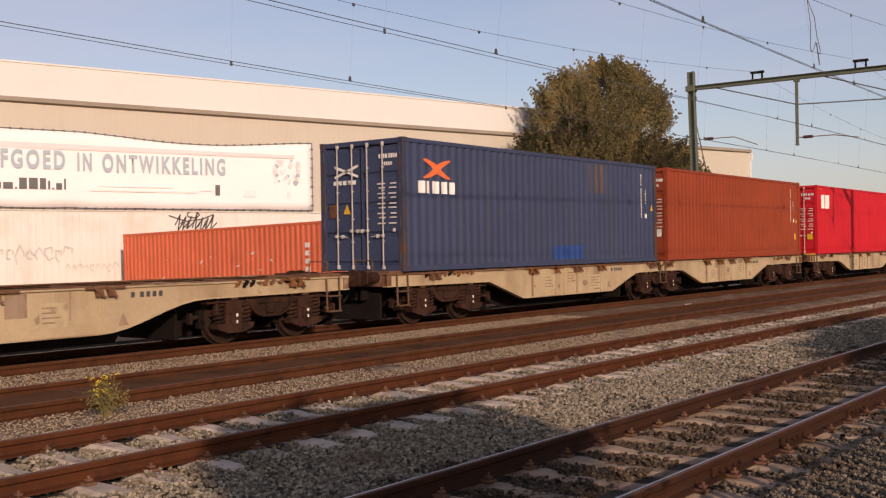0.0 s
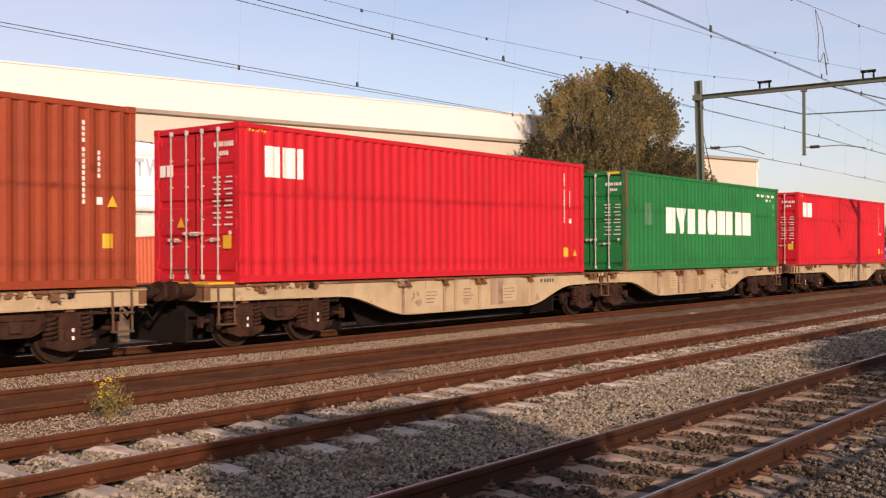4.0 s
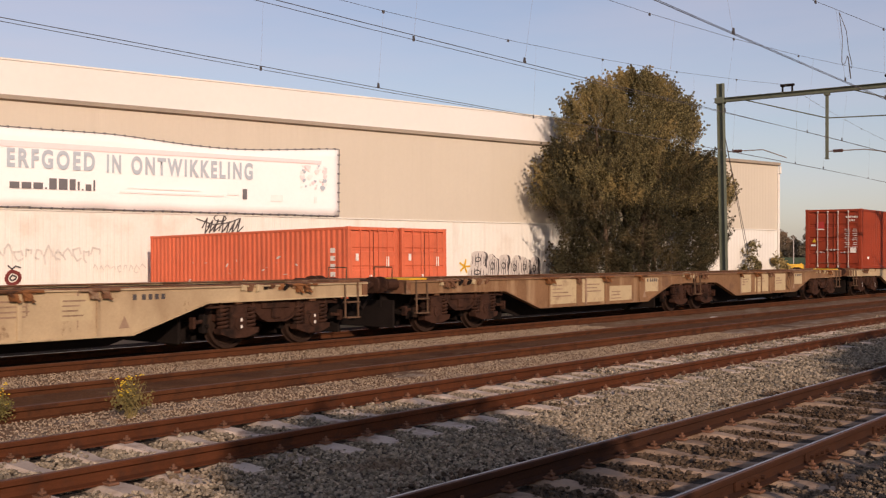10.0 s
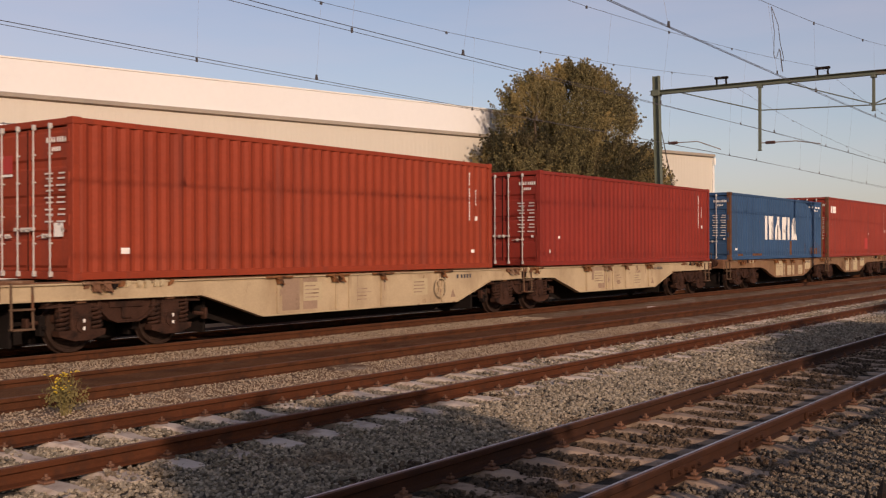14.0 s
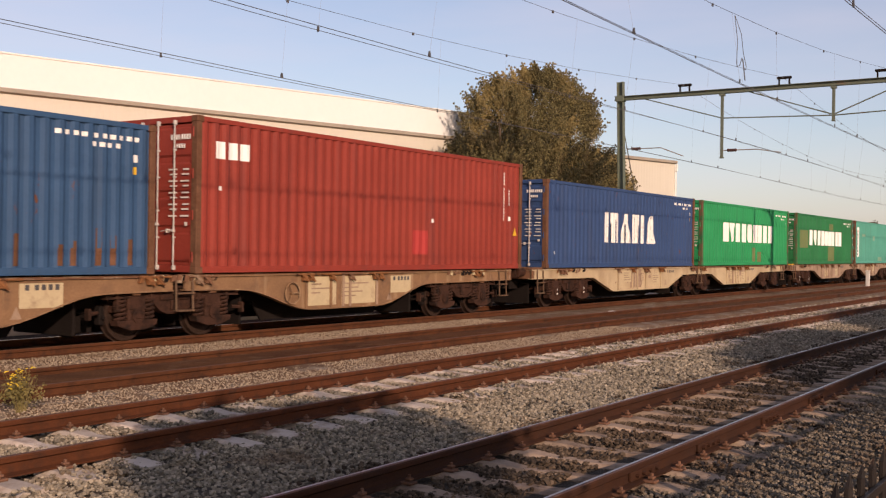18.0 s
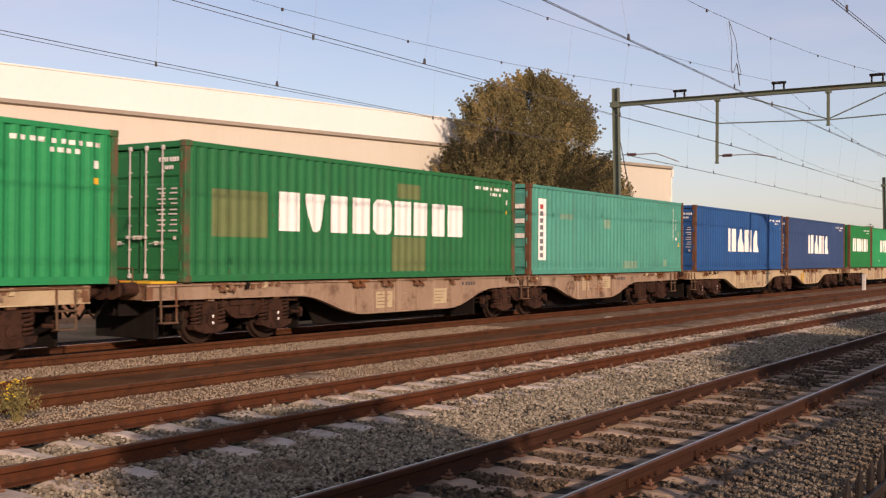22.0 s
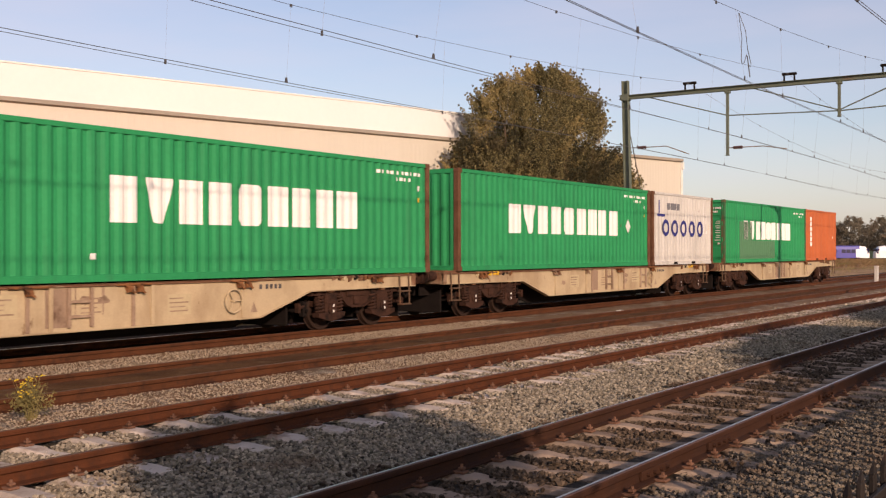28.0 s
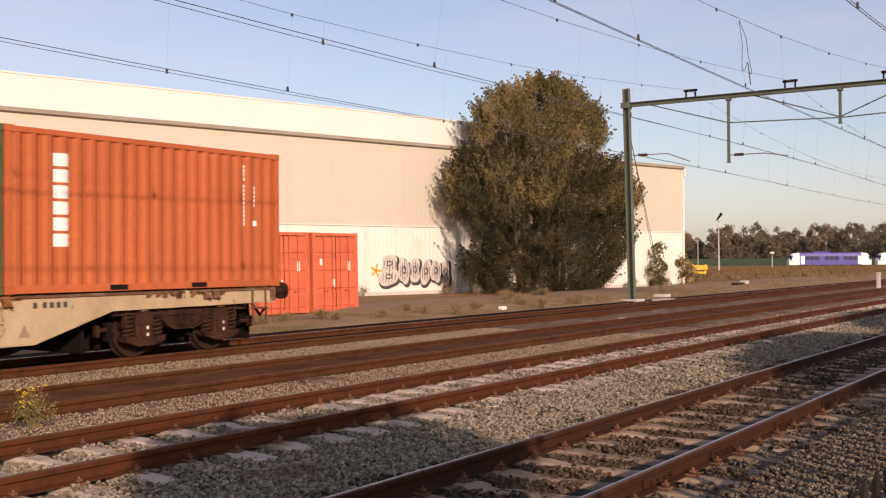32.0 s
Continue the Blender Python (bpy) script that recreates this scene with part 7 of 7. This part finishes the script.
pf = Shape().cbox(-12, 60, -8, 0.62, -0.3, 0.0, 0.02)
solo("platform", pf, M_PAVING, "plain paved platform ground behind the fence", "platform", kind="structure")


# ---- pieces: sleepers, clips, stones ----
def sleeper_mesh():
    """A concrete sleeper, narrower and lower in its middle."""
    s, rings = Shape(), ((-1.26, 0.135, -0.185), (-1.0, 0.13, -0.165), (-0.52, 0.12, -0.158), (-0.30, 0.095, -0.178), (0.30, 0.095, -0.178), (0.52, 0.12, -0.158), (1.0, 0.13, -0.165), (1.26, 0.135, -0.185))
    for y, w, z in rings:
        s.v += [(-w, y, -0.32), (w, y, -0.32), (w, y, z - 0.03), (w - 0.03, y, z), (0.03 - w, y, z), (-w, y, z - 0.03)]
    s.f = [(q * 6 + i, q * 6 + (i + 1) % 6, q * 6 + 6 + (i + 1) % 6, q * 6 + 6 + i) for q in range(7) for i in range(6)] + [tuple(range(6)), tuple(range(42, 48))]
    return s


def clip_mesh():
    s = Shape().cbox(-0.05, 0.05, -0.15, -0.04, -0.16, -0.138, 0.006).tube([(0, -0.105, -0.15), (0, -0.105, -0.085)], 0.014, 6)
    return s.cbox(-0.028, 0.028, -0.13, -0.078, -0.13, -0.108, 0.006)


rg = random.Random(31)
for ti in (0, 1):
    far_sleepers, far_clips = Shape(), Shape()
    x = -28.0
    while x < 200:
        tilt = pose(x + rg.uniform(-0.02, 0.02), 0, rg.uniform(-0.006, 0.004), 0, 0, rg.uniform(-0.7, 0.7))
        if 1.5 < x < 62:
            part("sleeper", stored("sleeper", sleeper_mesh), M_SLEEPER if ti else M_SLEEPER_DARK, TRACK_OBS[ti], at=tilt)
        else:
            far_sleepers.slab([(x - 0.13, -0.30), (x + 0.13, -0.30), (x + 0.13, -0.19), (x + 0.10, -0.16), (x - 0.10, -0.16), (x - 0.13, -0.19)], "y", -1.26, 1.26)
        for y in (-0.7525, 0.7525):
            for k in (0, 180):
                if 1.5 < x < 36 and (k == 0 or x < 20):
                    part("rail_clip", stored("rail_clip", clip_mesh), M_CLIP, TRACK_OBS[ti], at=pose(x, y, 0.0, 0, 0, k))
        x += 0.6
    part("far_sleepers", far_sleepers, M_SLEEPER if ti else M_SLEEPER_DARK, TRACK_OBS[ti], kind="stuff")


def stones(name, x0, x1, bands, density, size, seed, mat, z, label, heaps=None):
    """Loose angular stones as one mesh."""
    r = np.random.RandomState(seed)
    P = []
    for y0, y1 in bands:
        n = int((x1 - x0) * (y1 - y0) * density)
        Q = np.stack([r.uniform(x0, x1, n), r.uniform(y0, y1, n), np.full(n, z)], 1)
        if heaps is not None:
            Q = Q[[noise.noise((1.9 * q[0], 1.9 * q[1], 0.5)) > heaps for q in Q]]
        P.append(Q)
    P = np.concatenate(P)
    n = len(P)
    base = np.array([(-1, -1, -1), (1, -1, -1), (1, 1, -1), (-1, 1, -1), (-1, -1, 1), (1, -1, 1), (1, 1, 1), (-1, 1, 1)], float) * 0.6
    v = base[None] * (1 + r.uniform(-0.45, 0.35, (n, 8, 3)))
    a, b, c = r.uniform(0, 6.28, (3, n))
    def turn(k, ang):
        m = np.zeros((n, 3, 3))
        i, j = [(1, 2), (0, 2), (0, 1)][k]
        m[:, k, k] = 1
        m[:, i, i], m[:, j, j], m[:, i, j], m[:, j, i] = np.cos(ang), np.cos(ang), -np.sin(ang), np.sin(ang)
        return m
    v = np.einsum("nij,nkj->nki", turn(0, a) @ turn(1, b) @ turn(2, c), v)
    k = size * r.uniform(0.55, 1.25, n)
    P[:, 2] += r.uniform(-0.35, 0.75, n) * k
    v = v * k[:, None, None] * np.array((1, 1, 0.8)) + P[:, None]
    quads = np.array([(0, 3, 2, 1), (4, 5, 6, 7), (0, 1, 5, 4), (1, 2, 6, 5), (2, 3, 7, 6), (3, 0, 4, 7)])
    tri = np.concatenate([quads[:, [0, 1, 2]], quads[:, [0, 2, 3]]])
    f = (tri[None] + 8 * np.arange(n)[:, None, None]).reshape(-1)
    me = bpy.data.meshes.new(name)
    me.vertices.add(8 * n)
    me.vertices.foreach_set("co", v.ravel())
    me.loops.add(len(f))
    me.loops.foreach_set("vertex_index", f)
    me.polygons.add(len(f) // 3)
    me.polygons.foreach_set("loop_start", np.arange(len(f) // 3) * 3)
    me.polygons.foreach_set("use_smooth", [False] * (len(f) // 3))
    me.update(calc_edges=True)
    me.materials.append(mat)
    return tagged(new(name, me), label, "ballast", kind="stuff")


AB_BANDS = ((3.92, 4.74),)
SIDE_BANDS = ((1.7, 3.24),)
MID_BANDS = ((4.94, 7.32), (7.52, 8.82), (9.02, 10.0))
stones("ballast_stones", 2.5, 15.0, MID_BANDS, 820, 0.0225, 1, M_STONE, -0.205, "loose grey angular ballast stones")
stones("ballast_stones", 15.0, 34.0, MID_BANDS, 330, 0.029, 2, M_STONE, -0.205, "grey ballast stones further along")
stones("ballast_stones", 34.0, 90.0, AB_BANDS + SIDE_BANDS + MID_BANDS, 45, 0.055, 3, M_STONE, -0.21, "grey ballast stones far along the line")
stones("ballast_stones", 3.0, 16.0, SIDE_BANDS, 900, 0.0195, 15, M_STONE_SIDE, -0.195, "tan dusted ballast stones beside the near track")
stones("ballast_stones", 16.0, 34.0, SIDE_BANDS, 240, 0.034, 16, M_STONE_SIDE, -0.20, "tan ballast stones further along the near track")
stones("ballast_stones", 3.0, 14.0, AB_BANDS, 600, 0.025, 5, M_STONE_BROWN, -0.20, "brown dusted ballast stones of the near track")
stones("ballast_stones", 14.0, 34.0, AB_BANDS, 240, 0.034, 6, M_STONE_BROWN, -0.20, "brown ballast stones of the near track")
stones("ballast_stones", 3.0, 34.0, ((2.7, 3.24), (3.98, 4.74), (4.94, 5.5)), 230, 0.024, 7, M_STONE_BROWN, -0.160, "stones strewn over the near sleepers", 0.22)
stones("ballast_stones", 3.0, 40.0, ((6.8, 7.32), (7.52, 8.82), (9.02, 9.5)), 260, 0.023, 8, M_STONE, -0.162, "stones strewn over the pale sleepers", 0.22)
stones("ballast_stones", -12.0, 3.0, AB_BANDS, 200, 0.036, 25, M_STONE_BROWN, -0.20, "brown ballast stones before the platform end")
stones("ballast_stones", -12.0, 3.0, SIDE_BANDS, 200, 0.036, 26, M_STONE_SIDE, -0.20, "tan ballast stones before the platform end")
stones("ballast_stones", -12.0, 2.5, MID_BANDS, 200, 0.036, 27, M_STONE, -0.205, "grey ballast stones before the platform end")
OLD_BANDS = ((9.6, 10.75), (12.5, 14.7), (16.45, 18.0))
stones("ballast_stones", 4.0, 24.0, OLD_BANDS, 420, 0.0125, 4, M_STONE_OLD, -0.145, "small brown ballast stones between the sidings")


# ---- what moves ----
def travel(t):
    """Metres that the train has rolled since the clip's start; it gathers speed all along."""
    return 7.8288 * t + 0.047279 * t ** 2 + 0.00066819 * t ** 3 - 0.0000118155 * t ** 4


def motions():
    times = [0.5 * i for i in range(65)]
    for ob, x, z in MOVERS:
        walk(ob, [(t, pose(x - travel(t), YC, z)) for t in times])
    # the wheels roll without slip; each row turns them less than a quarter
    turns, t = [0.0], 0.0
    while t < 32.0:
        t = min(32.0, t + (2 / 30 if t < 18 else 1 / 30))
        turns.append(t)
    for ob in WHEELSETS:
        x, y, z = ob.location
        walk(ob, [(t, pose(x, y, z, 0, -math.degrees(travel(t) / 0.455), 0)) for t in turns])


motions()
